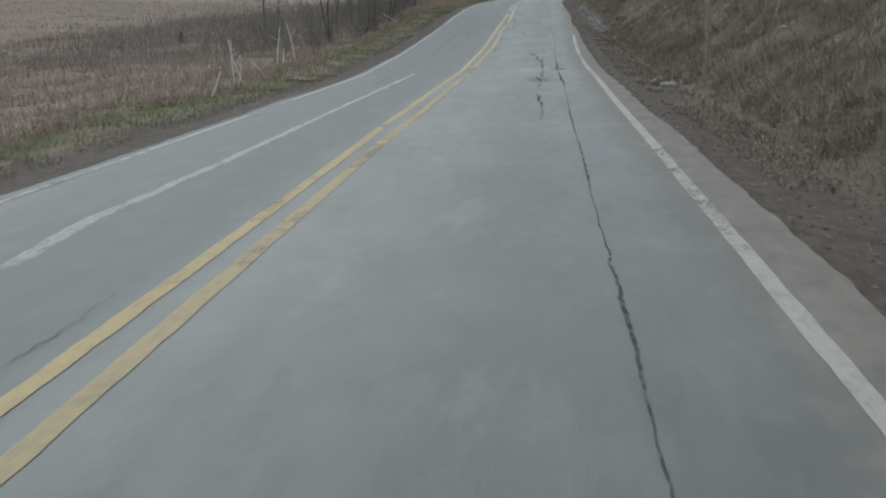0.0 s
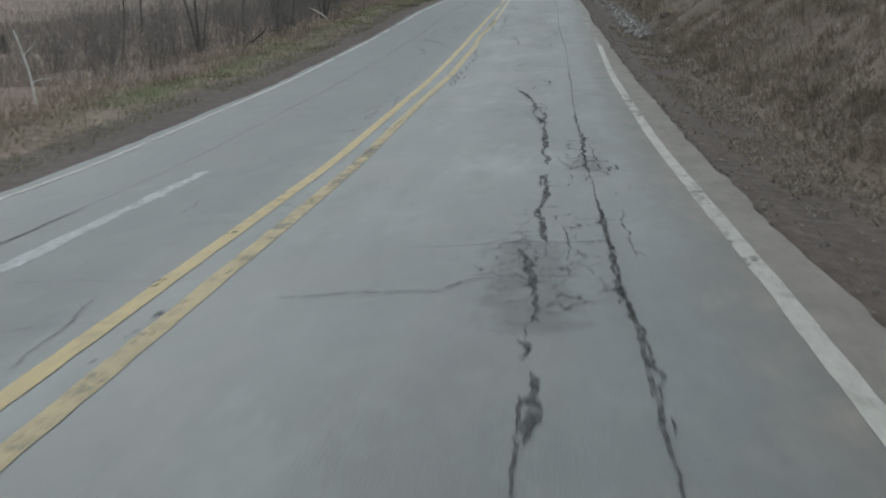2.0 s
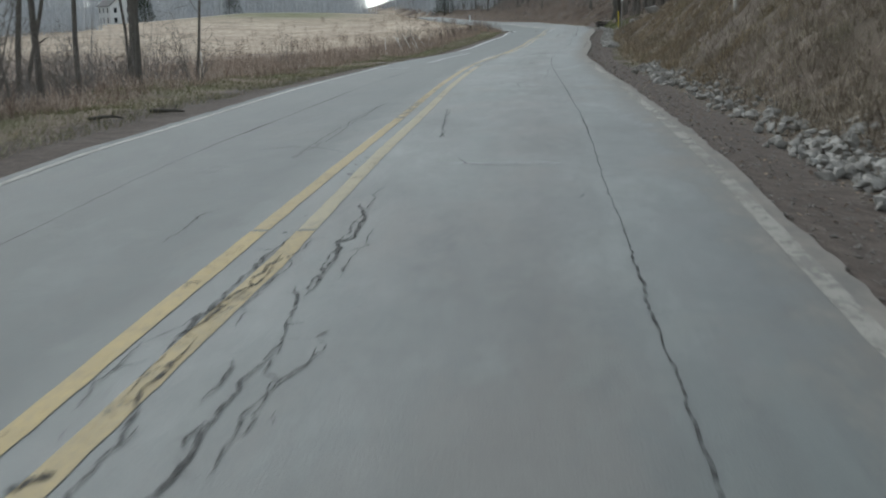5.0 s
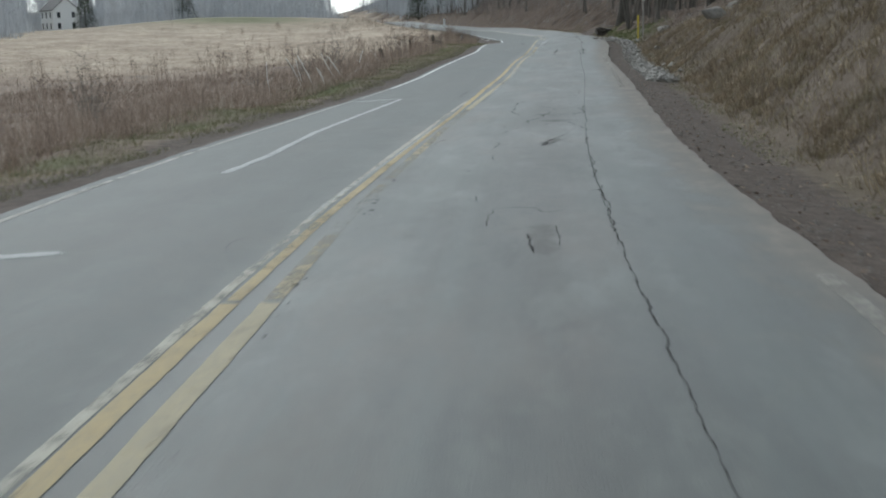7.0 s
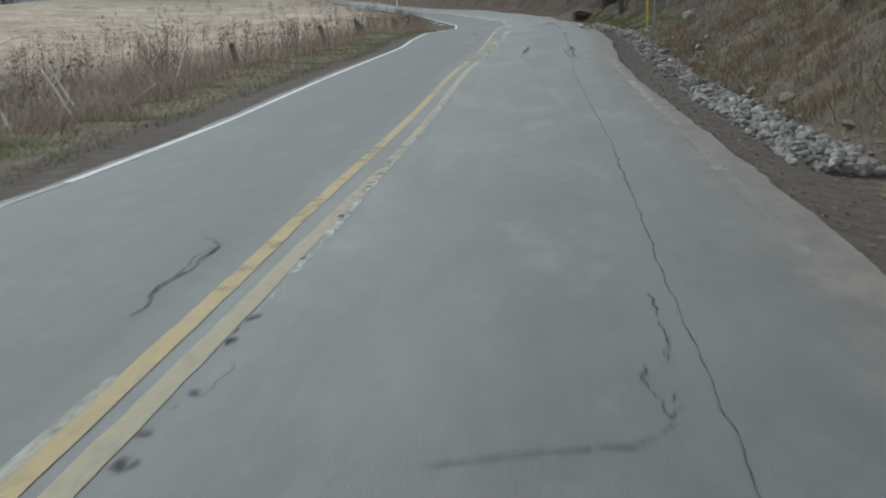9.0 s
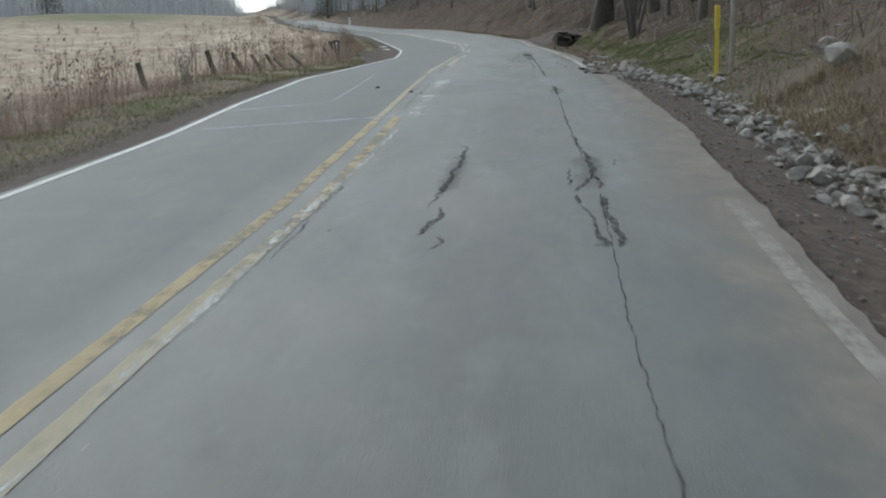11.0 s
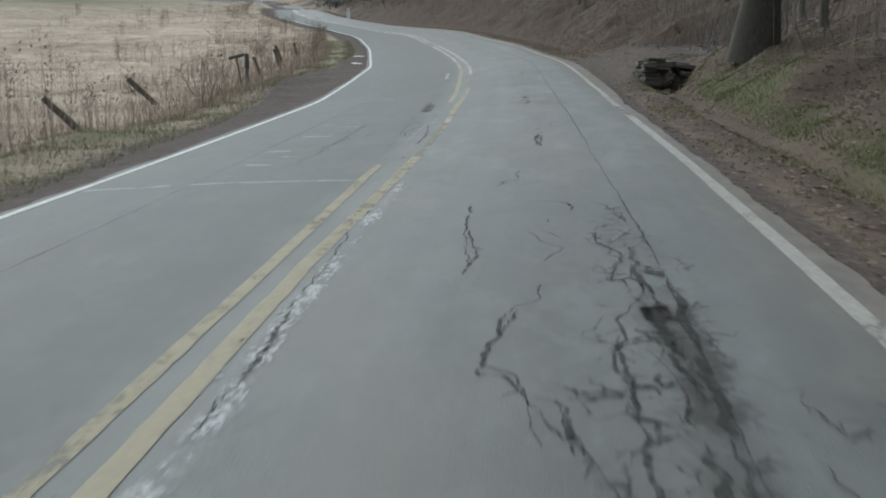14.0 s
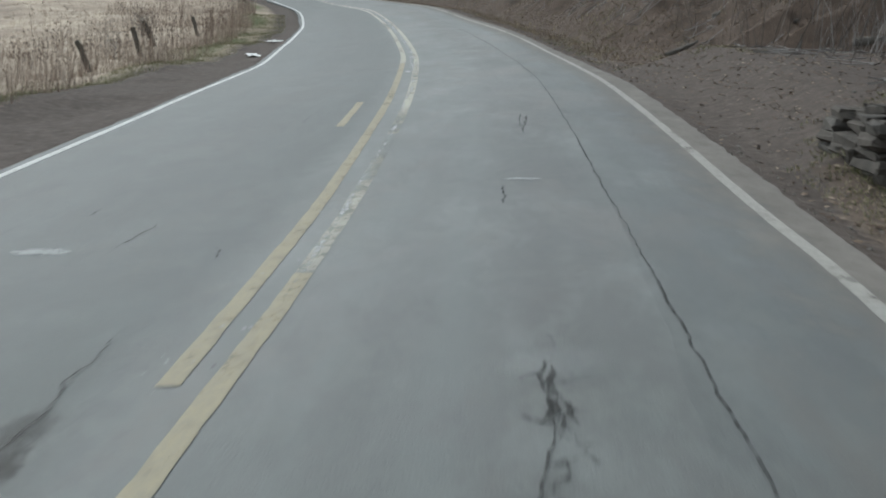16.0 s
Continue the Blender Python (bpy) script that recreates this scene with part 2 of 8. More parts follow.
def blade_material(name, *cols, olive=None):
    k = Nodes(name)
    n = len(cols) - 1
    c = k.ramp(k.island(), *[(0.05 + 0.9 * i / n, col) for i, col in enumerate(cols)])
    p = k.pos()
    c = k.mix(k.ramp(k.noise(p, 0.6, 3), (0.4, 0.0), (0.65, 0.45)), c, cols[0])
    if olive:
        c = k.mix(k.ramp(k.noise(p, 0.9, 4, 0.65), (0.50, 0.0), (0.66, 0.55)), c, olive)
    return k.done(c, 0.85, 0.2)


def rock_material(name, a, b):
    k = Nodes(name)
    p = k.pos()
    n1, n2 = k.noise(p, 7.0, 5, 0.7), k.noise(p, 60.0, 3, 0.6)
    c = k.ramp(n1, (0.3, a), (0.7, b))
    c = k.mix(k.rand(), c, k.mix(0.55, c, (0.09, 0.075, 0.062)))
    k.bump(k.math("ADD", n1, k.math("MULTIPLY", n2, 0.4)), 0.7, 0.02)
    return k.done(c, 0.88, 0.25)


def bark_material(name, a, b):
    k = Nodes(name)
    p = k.pos((1, 1, 0.18))
    n1, n2 = k.noise(p, 26.0, 5, 0.7), k.noise(k.pos(), 2.2, 3)
    c = k.mix(k.ramp(n2, (0.35, 0.0), (0.7, 0.5)), k.ramp(n1, (0.3, a), (0.7, b)), k.mix(0.5, a, (0.10, 0.11, 0.08)))
    k.bump(n1, 0.9, 0.02)
    return k.done(c, 0.92, 0.15)


def plain_material(name, a, b, rough=0.7, scale=9.0, metal=0.0):
    k = Nodes(name)
    n1 = k.noise(k.pos(), scale, 5, 0.7)
    k.put(k.b.inputs["Metallic"], metal)
    k.bump(n1, 0.25, 0.004)
    return k.done(k.ramp(n1, (0.3, a), (0.72, b)), rough, 0.35)


ASPHALT = asphalt_material()
PATCH = asphalt_material("dark_asphalt_patch", 0.86)
YELLOW = paint_material("yellow_road_paint", (0.45, 0.345, 0.165), (0.33, 0.272, 0.165), 0.405, 0.02, 0.95)
YELLOW_WORN = paint_material("worn_yellow_road_paint", (0.44, 0.343, 0.18), (0.30, 0.258, 0.172), 0.43, 0.02, 0.9)
TAN_WORN = paint_material("pale_worn_yellow_paint", (0.385, 0.335, 0.225), (0.29, 0.27, 0.21), 0.425, 0.0, 0.92)
TAN_BROKEN = paint_material("broken_pale_yellow_paint", (0.40, 0.335, 0.21), (0.29, 0.265, 0.195), 0.515, 0.0, 0.85)
CREAM = paint_material("chalky_worn_paint", (0.50, 0.475, 0.385), (0.34, 0.333, 0.285), 0.435, 0.0, 0.9)
FLAKE = paint_material("flaking_white_paint", (0.47, 0.49, 0.48), (0.33, 0.34, 0.335), 0.42, 0.0, 0.8)
WHITE_SOLID = paint_material("white_edge_paint", (0.40, 0.388, 0.352), (0.29, 0.28, 0.253), 0.43, 0.0, 0.9)
WHITE = paint_material("white_road_paint", (0.44, 0.43, 0.40), (0.31, 0.303, 0.277), 0.425, 0.0, 0.82)
WHITE_FADED = paint_material("faded_edge_paint", (0.37, 0.355, 0.32), (0.27, 0.26, 0.235), 0.465, 0.0, 0.7)
CREAM_THIN = paint_material("flaked_cream_paint", (0.48, 0.46, 0.385), (0.33, 0.322, 0.28), 0.475, 0.0, 0.85)
WHITE_BRIGHT = paint_material("bright_white_road_paint", (0.62, 0.63, 0.61), (0.42, 0.42, 0.40), 0.36)
CHALK = chalk_material()
ALLIGATOR = alligator_material()
SCUFF = scuff_material()
CRACK = crack_material()
STAIN = stain_material()
GROUND = ground_material()
VERGE = blade_material("verge_grass", (0.098, 0.110, 0.048), (0.165, 0.168, 0.082), (0.275, 0.248, 0.15), (0.44, 0.385, 0.27))
GREEN = blade_material("green_grass", (0.060, 0.080, 0.024), (0.090, 0.128, 0.036), (0.145, 0.165, 0.062), (0.21, 0.20, 0.10))
DRY = blade_material("dry_bank_grass", (0.135, 0.100, 0.066), (0.225, 0.175, 0.116), (0.325, 0.255, 0.172), (0.47, 0.385, 0.27), olive=(0.185, 0.172, 0.094))
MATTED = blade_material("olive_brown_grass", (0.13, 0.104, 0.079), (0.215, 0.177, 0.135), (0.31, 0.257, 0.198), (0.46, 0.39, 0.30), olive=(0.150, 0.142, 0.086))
WEED = blade_material("dead_field_weed", (0.185, 0.138, 0.108), (0.31, 0.238, 0.19), (0.455, 0.365, 0.30), (0.64, 0.55, 0.455))
HAY = blade_material("short_field_straw", (0.33, 0.260, 0.195), (0.51, 0.42, 0.32), (0.67, 0.57, 0.45), (0.77, 0.69, 0.56))
STEM = blade_material("brown_weed_stem", (0.20, 0.148, 0.118), (0.35, 0.27, 0.215), (0.52, 0.425, 0.345))
SEED = blade_material("dark_seed_head", (0.105, 0.075, 0.062), (0.19, 0.145, 0.118))
BRUSH = blade_material("dark_bank_brush", (0.085, 0.073, 0.064), (0.150, 0.132, 0.117), (0.235, 0.212, 0.19))
BRAMBLE = blade_material("dry_bramble", (0.115, 0.086, 0.069), (0.19, 0.148, 0.118), (0.29, 0.24, 0.195))
LEAF = blade_material("fallen_leaf", (0.085, 0.060, 0.045), (0.14, 0.100, 0.073), (0.21, 0.155, 0.112), (0.36, 0.285, 0.21))
ROCK = rock_material("grey_ditch_stone", (0.19, 0.18, 0.164), (0.41, 0.395, 0.364))
GRAVEL = rock_material("dull_brown_gravel", (0.115, 0.103, 0.092), (0.25, 0.232, 0.21))
SLAB = rock_material("dark_culvert_stone", (0.034, 0.031, 0.028), (0.105, 0.095, 0.083))
BARK = bark_material("grey_bark", (0.085, 0.076, 0.068), (0.190, 0.173, 0.156))
BARK_DARK = bark_material("dark_bark", (0.036, 0.031, 0.028), (0.090, 0.079, 0.070))
TWIG = bark_material("twig_bark", (0.15, 0.135, 0.122), (0.26, 0.238, 0.215))
PALE = bark_material("bleached_dead_wood", (0.26, 0.24, 0.21), (0.48, 0.45, 0.40))
POST_WOOD = bark_material("weathered_post_wood", (0.055, 0.047, 0.040), (0.15, 0.135, 0.118))
# distance haze is put into these pale blue-grey twig colours
HAZE_TWIG = blade_material("far_hazed_twigs", (0.40, 0.42, 0.44), (0.54, 0.56, 0.58), (0.66, 0.68, 0.70))
FAR_TWIG = blade_material("grey_brush", (0.15, 0.136, 0.127), (0.23, 0.212, 0.199), (0.33, 0.31, 0.292))
NEEDLE = blade_material("dark_conifer_needle", (0.018, 0.028, 0.016), (0.035, 0.052, 0.028), (0.055, 0.070, 0.038))
PLASTIC_YELLOW = plain_material("yellow_marker_plastic", (0.50, 0.37, 0.035), (0.62, 0.47, 0.06), 0.5)
POLE_GREY = plain_material("weathered_grey_pole", (0.22, 0.20, 0.18), (0.34, 0.31, 0.28), 0.8)
WHITE_PAINT = plain_material("white_painted_board", (0.62, 0.63, 0.62), (0.76, 0.77, 0.76), 0.6)
BOX_GREY = plain_material("dull_grey_sheet_metal", (0.26, 0.28, 0.30), (0.40, 0.42, 0.44), 0.45, 6.0, 0.4)
DARK_TUBE = plain_material("dark_plastic_tube", (0.035, 0.033, 0.030), (0.075, 0.07, 0.065), 0.6)
ROOF = plain_material("grey_roof_shingle", (0.10, 0.10, 0.10), (0.17, 0.165, 0.16), 0.9, 4.0)
GLASS = plain_material("dark_window_glass", (0.02, 0.025, 0.03), (0.04, 0.045, 0.05), 0.1)
BLEACHED = plain_material("bleached_stalk", (0.58, 0.56, 0.51), (0.80, 0.78, 0.73), 0.8, 14.0)
LITTER = plain_material("white_litter", (0.60, 0.60, 0.57), (0.75, 0.75, 0.72), 0.6)
WATER = plain_material("still_ditch_water", (0.02, 0.022, 0.021), (0.035, 0.037, 0.035), 0.35, 3.0)


# ---- mesh helpers ----
def mesh_of(name, verts, faces, mat, smooth=False):
    me = bpy.data.meshes.new(name)
    me.from_pydata([tuple(v) for v in verts], [], [tuple(f) for f in faces])
    me.materials.append(mat)
    if smooth:
        me.polygons.foreach_set("use_smooth", [True] * len(me.polygons))
    me.update()
    return me


def mesh_fast(name, verts, faces, mat):
    """A mesh from numpy arrays; all faces have the same number of corners."""
    verts, faces = np.asarray(verts, np.float32), np.asarray(faces, np.int32)
    me = bpy.data.meshes.new(name)
    me.vertices.add(len(verts))
    me.vertices.foreach_set("co", verts.ravel())
    n, c = faces.shape
    me.loops.add(n * c)
    me.loops.foreach_set("vertex_index", faces.ravel())
    me.polygons.add(n)
    me.polygons.foreach_set("loop_start", np.arange(0, n * c, c, dtype=np.int32))
    me.materials.append(mat)
    me.update(calc_edges=True)
    me.shade_flat()
    return me


def part(name, bm, mat, parent, label=""):
    me = bm
    if isinstance(bm, bmesh.types.BMesh):
        me = bpy.data.meshes.new(name)
        bm.to_mesh(me)
        bm.free()
        me.materials.append(mat)
    ob = new(name, me)
    ob.parent = parent
    return tagged(ob, label) if label else ob


def empty(name, x, y, z, rz=0.0):
    ob = new(name)
    ob.empty_display_size = 0.2
    ob.matrix_world = pose(x, y, z, 0, 0, rz)
    return ob


def hash2(ix, iy, seed):
    h = (ix * 374761393 + iy * 668265263 + seed * 974634777) & 0xFFFFFFFF
    h = ((h ^ (h >> 13)) * 1274126177) & 0xFFFFFFFF
    return ((h ^ (h >> 16)) & 0xFFFF) / 65535.0


def vnoise(x, y, seed=0):
    x, y = np.asarray(x, float), np.asarray(y, float)
    ix, iy = np.floor(x).astype(np.int64), np.floor(y).astype(np.int64)
    fx, fy = x - ix, y - iy
    fx, fy = fx * fx * (3 - 2 * fx), fy * fy * (3 - 2 * fy)
    a, b = hash2(ix, iy, seed), hash2(ix + 1, iy, seed)
    c, d = hash2(ix, iy + 1, seed), hash2(ix + 1, iy + 1, seed)
    return (a * (1 - fx) + b * fx) * (1 - fy) + (c * (1 - fx) + d * fx) * fy - 0.5


def fbm(x, y, octaves=4, seed=0):
    return sum(vnoise(x * 2.0 ** o, y * 2.0 ** o, seed + o) / 2.0 ** o for o in range(octaves))


# ---- the road's line and height ----
LINE_Y = np.array([-29.2, 0, 12.3, 23.7, 34.8, 45.6, 56.6, 67.6, 81.5, 95.7, 106.7, 118.2, 129.7, 141.6, 153, 164.6, 175.5, 187, 196.2, 207.5, 219.2, 230.9, 242.6, 254.3, 266, 277.7, 300, 328.4, 360, 386.9, 445.4, 507.8])
LINE_X = np.array([-1.43, -1.86, -1.91, -2.01, -2.04, -2, -1.92, -1.85, -1.97, -1.95, -1.5, -1, -0.63, 0.28, 0.65, 1.01, 1.36, 1.42, 1.33, 0.78, -0.42, -1.76, -3.7, -7.9, -12.36, -16.06, -21.16, -25.99, -31.91, -37.05, -47.68, -68.48])
HIGH_Y = np.array([-117, -22, -11, 0, 11, 22, 33, 44, 55, 66, 77, 88, 99, 110, 121, 132, 143, 154, 165, 176, 187, 198, 207.5, 219.2, 230.9, 242.6, 254.3, 266, 277.7, 300, 328.4, 360, 386.9, 445.4, 507.8, 560, 1365])
HIGH_Z = np.array([4.4, 0.82, 0.44, 0, -0.41, -0.81, -1.26, -1.41, -1.43, -1.23, -1.23, -1.32, -1.42, -1.55, -1.58, -1.47, -1.3, -1.22, -1.41, -1.57, -1.8, -1.72, -1.81, -1.69, -1.58, -1.23, -0.88, -0.55, -0.33, 0.08, 0.36, 0.08, -0.04, 1.19, 2.61, 2.2, -3.0])
LEAN_Y = np.array([-22, 0, 22, 44, 66, 88, 110, 132, 154, 176, 198, 220, 242, 264])
LEAN = np.array([0.026, 0.028, 0.037, 0.029, -0.006, 0.017, 0.027, 0.023, 0.045, 0.073, 0.093, 0.097, 0.078, 0.07])


def soften(v, n):
    k = np.hanning(n + 2)[1:-1]
    return np.convolve(np.pad(v, n // 2, mode="edge"), k / k.sum(), mode="valid")[: len(v)]


ROW_Y = np.arange(-29, 507, 0.5)
ROW_X = soften(np.interp(ROW_Y, LINE_Y, LINE_X), 25)
slope = np.gradient(ROW_X, ROW_Y)
ROW_N = np.stack([np.ones_like(slope), -slope], -1) / np.sqrt(1 + slope ** 2)[:, None]
TAB_Y = np.arange(-115, 1360, 0.5)
TAB_Z = soften(np.interp(TAB_Y, HIGH_Y, HIGH_Z), 9)
TAB_C = soften(np.interp(TAB_Y, LEAN_Y, LEAN), 9)


def road_z(x, y):
    return np.interp(y, TAB_Y, TAB_Z) + np.interp(y, TAB_Y, TAB_C) * np.clip(x, -6.6, 3.3)


def on_road(y, d):
    """The point d metres right of the right-hand yellow line, at the row nearest to y."""
    nx, ny = np.interp(y, ROW_Y, ROW_N[:, 0]), np.interp(y, ROW_Y, ROW_N[:, 1])
    return np.interp(y, ROW_Y, ROW_X) + nx * d, y + ny * d


def across(x, y):
    """For places: how far right of the yellow line they lie, and the row's y."""
    x, y = np.atleast_1d(np.asarray(x, float)), np.atleast_1d(np.asarray(y, float))
    d, row = np.empty_like(x), np.empty_like(x)
    for a in range(0, len(x), 4000):
        dx = x[a:a + 4000, None] - ROW_X[None, ::2]
        dy = y[a:a + 4000, None] - ROW_Y[None, ::2]
        i = np.argmin(dx * dx + dy * dy, 1)
        r = np.arange(len(i))
        d[a:a + 4000] = dx[r, i] * ROW_N[::2, 0][i] + dy[r, i] * ROW_N[::2, 1][i]
        row[a:a + 4000] = ROW_Y[::2][i]
    return d, row


def left_line(y):
    return np.interp(y, [0.0, 20, 27, 37, 45, 56, 62, 68, 90, 97, 109, 115, 130, 141, 146, 152, 160, 166, 176, 183, 191.5, 205, 215.3, 240.6, 269.9],
                     [2.95, 2.87, 2.87, 2.92, 3.02, 3.07, 2.97, 2.95, 3.2, 3.25, 3.27, 3.05, 2.9, 2.95, 3.18, 3.25, 3.33, 3.46, 3.5, 3.58, 3.66, 3.75, 3.8, 3.7, 3.2])


def right_line(y):
    """The white line at the right-hand edge."""
    return np.interp(y, [4, 20, 27, 32, 37, 42, 47, 50, 54, 60, 66, 90, 109, 115, 122, 137, 141, 145, 156, 160, 165, 170, 175, 179, 182, 185, 190, 197, 212],
                     [3.11, 3.13, 3.18, 3.17, 3.13, 3.10, 3.12, 3.14, 3.08, 3.04, 3.05, 3.06, 3.09, 3.14, 3.22, 3.26, 3.22, 3.06, 3.01, 3.06, 3.08, 3.04, 2.96, 2.98, 3.04, 3.14, 3.16, 3.14, 3.2])


def yellow_right(y):
    """Drift of the right-hand yellow line from the road's own line."""
    return np.interp(y, [4, 8, 15, 20, 30, 36, 41, 44, 47, 51, 53, 55, 57, 59, 61, 65, 85, 91, 93, 97, 103, 107, 111, 115, 130, 135, 137, 139, 142, 147, 152, 157, 162, 165, 168, 172, 176, 180, 184, 192, 205],
                     [0.03, 0.0, -0.02, 0.05, 0.07, 0.05, 0.07, 0.10, 0.07, 0.06, -0.01, -0.06, -0.01, 0.03, 0.07, 0.05, -0.05, -0.07, -0.02, 0.01, -0.02, -0.04, -0.04, 0.02, 0.06, 0.09, 0.04, -0.03, -0.09, -0.10, -0.08, -0.05, -0.08, -0.10, -0.04, 0.01, 0.04, 0.01, 0.05, 0.06, 0.0])


def yellow_left(y):
    """Drift of the left-hand yellow line, re-laid closer in for a stretch."""
    return np.interp(y, [4, 17, 22, 30, 41, 48, 52, 55, 60, 66, 87, 91, 94, 97, 103, 106, 108, 112, 118, 130, 135, 137, 140, 142, 147, 151, 155, 162, 166, 171, 182, 188, 194, 205],
                     [-0.28, -0.28, -0.24, -0.23, -0.21, -0.24, -0.27, -0.31, -0.27, -0.2, -0.3, -0.27, -0.2, -0.165, -0.155, -0.21, -0.24, -0.29, -0.27, -0.2, -0.18, -0.25, -0.31, -0.35, -0.37, -0.34, -0.32, -0.33, -0.35, -0.37, -0.18, -0.21, -0.24, -0.3])


def eaten(y):
    """Where the pavement's edge has broken away beside the stone-filled ditch."""
    return 0.42 * np.clip((y - 148.4) / 0.9, 0, 1) * np.clip((155.5 - y) / 4.0, 0, 1)


def paved(y):
    """How far the pavement reaches past the yellow line."""
    return np.interp(y, [4, 36, 45, 56, 60, 66, 90, 99, 105, 111, 120, 140, 146, 157, 160, 165, 175, 180, 185, 190, 200], [3.5, 3.5, 3.4, 3.36, 3.22, 3.2, 3.22, 3.26, 3.33, 3.42, 3.42, 3.4, 3.36, 3.3, 3.34, 3.28, 3.18, 3.22, 3.46, 3.53, 3.5])


def right_edge(y):
    return paved(y) - eaten(y) * (1 + 0.55 * vnoise(y * 2.3, y * 0, 12)) + 0.07 * fbm(y * 0.16, y * 0 + 3.3, 3, 5) + 0.03 * vnoise(y * 1.1, y * 0, 9) + 0.035 * vnoise(y * 3.1, y * 0, 10) + 0.014 * vnoise(y * 8.3, y * 0, 11)


def right_foot(y):
    """Where the dirt shoulder begins, under the ragged edge of the pavement."""
    return paved(y) - 0.05 - 1.15 * eaten(y) + 0.12 * fbm(y * 0.16, y * 0 + 3.3, 3, 5)


def left_edge(y):
    return left_line(y) + 0.17 + 0.1 * fbm(y * 0.22, y * 0 + 8.1, 3, 6) + 0.05 * vnoise(y * 2.1, y * 0, 8)


# ---- the lie of the land ----
def land(x, y):
    """Ground height, metres beyond the pavement (right positive, left negative), green and litter masks."""
    x, y = np.atleast_1d(np.asarray(x, float)), np.atleast_1d(np.asarray(y, float))
    d, row = across(x, y)
    er, el = d - right_foot(row), -d - left_edge(row)
    base = road_z(x, y) + np.interp(y, TAB_Y, TAB_C) * (np.clip(x, 3.3, 6.5) - 3.3) * np.clip((er - 0.4) / 1.6, 0, 1)
    e = np.where(er > 0, er, np.where(el > 0, -el, 0.0))
    z = base - 0.14 - 0.25 * np.clip((row - 240.6) / 58, 0, 1)
    # right side: ditch, then the cut bank; lower woods floor past the marker posts
    ditch = np.interp(er, [0, 0.35, 0.7, 1.05, 1.5], [-0.04, -0.10, -0.16, -0.20, -0.22])
    start = np.interp(row, [0, 118.2, 133.5, 149.2, 186.0, 189.2, 190.2, 202.0, 206.0, 212.0], [1.45, 1.55, 1.9, 1.7, 1.75, 2.0, 7.0, 6.5, 3.0, 1.8])
    track = np.clip((row - 189.0) / 0.8, 0, 1) * np.clip((204.0 - row) / 2.5, 0, 1)    # farm track over the culvert
    steep = np.interp(row, [-29.2, 16.2, 56.6, 77.1, 122.2, 137.6, 149.3, 164.6, 187.0, 196.2, 215.3, 289.4, 503.9], [0.55, 0.6, 0.62, 0.85, 0.72, 0.45, 0.32, 0.42, 0.46, 0.42, 0.62, 0.5, 0.4])
    up = np.maximum(er - start, 0)
    rise = np.where(up < 7, up * steep, 7 * steep + (up - 7) * np.minimum(steep, 0.32))
    rise = np.where(up > 40, 7 * steep + 33 * np.minimum(steep, 0.32) + (up - 40) * 0.08, rise)
    rough = fbm(x * 0.55, y * 0.55, 4, 21) * np.clip(up * 0.5, 0, 0.55) + fbm(x * 0.9, y * 0.7, 1, 31) * np.clip(er, 0, 1) * 0.05
    right = base + ditch + rise + rough + track * 0.42 * np.clip((er - 0.6) / 1.5, 0, 1)
    gully = 0.5 * np.exp(-((x - 3.55) / 0.28) ** 2 - ((y - 59.2) / 0.7) ** 2)
    right = right - gully
    u, v = x - 6.72, y - 189.0
    pit = 0.50 * np.exp(-(u / 0.42) ** 2) * np.clip((v + 2.6) / 1.8, 0, 1) * np.clip((1.9 - v) / 0.5, 0, 1)
    pit = pit - 0.12 * np.exp(-((u + 0.8) / 0.42) ** 2 - ((v - 0.4) / 0.6) ** 2)
    pit = pit - 0.42 * np.exp(-((u - 1.0) / 0.6) ** 2 - ((v + 2.0) / 3.0) ** 2)
    rill = np.exp(-((er - 1.55) / 0.22) ** 2) * np.clip((row - 153.0) / 8, 0, 1) * np.clip((190.0 - row) / 6, 0, 1) * 0.16
    right = right - pit - rill
    # left side: dirt edge, grass berm, then the lower brushy field that climbs far off
    prof = np.interp(el, [0, 0.2, 1.0, 2.4, 5, 12, 25, 45, 75, 110, 150, 260, 500], [-0.03, -0.06, -0.05, 0.0, -0.40, -0.85, -1.5, -1.0, 0.2, 2.2, 6.0, 26.0, 60.0])
    prof = prof * np.where(el > 4, np.interp(row, [156.9, 211.4], [1.0, 0.75]), 1.0)
    prof = prof + 0.12 * np.exp(-((row - 192.3) / 13.5) ** 2) * np.clip((el - 0.8) / 1.8, 0, 1)
    hump = 3.0 * np.exp(-((x + 58) / 24) ** 2 - ((y - 324) / 62) ** 2)
    left = base + prof + hump + fbm(x * 0.35, y * 0.35, 4, 41) * np.clip(el * 0.12, 0, 0.35) + fbm(x * 1.1, y * 0.6, 2, 51) * np.clip(el, 0, 1) * 0.06
    z = np.where(er > 0, right, np.where(el > 0, left, z))
    green_l = np.exp(-((el - 1.9 - 1.3 * np.exp(-((row - 200) / 15) ** 2)) / 0.8) ** 2) * np.clip(0.55 + 1.3 * fbm(x * 0.5, y * 0.5, 3, 19), 0.1, 1)
    field_green = np.exp(-((x + 54) / 22) ** 2 - ((y - 309) / 27) ** 2)
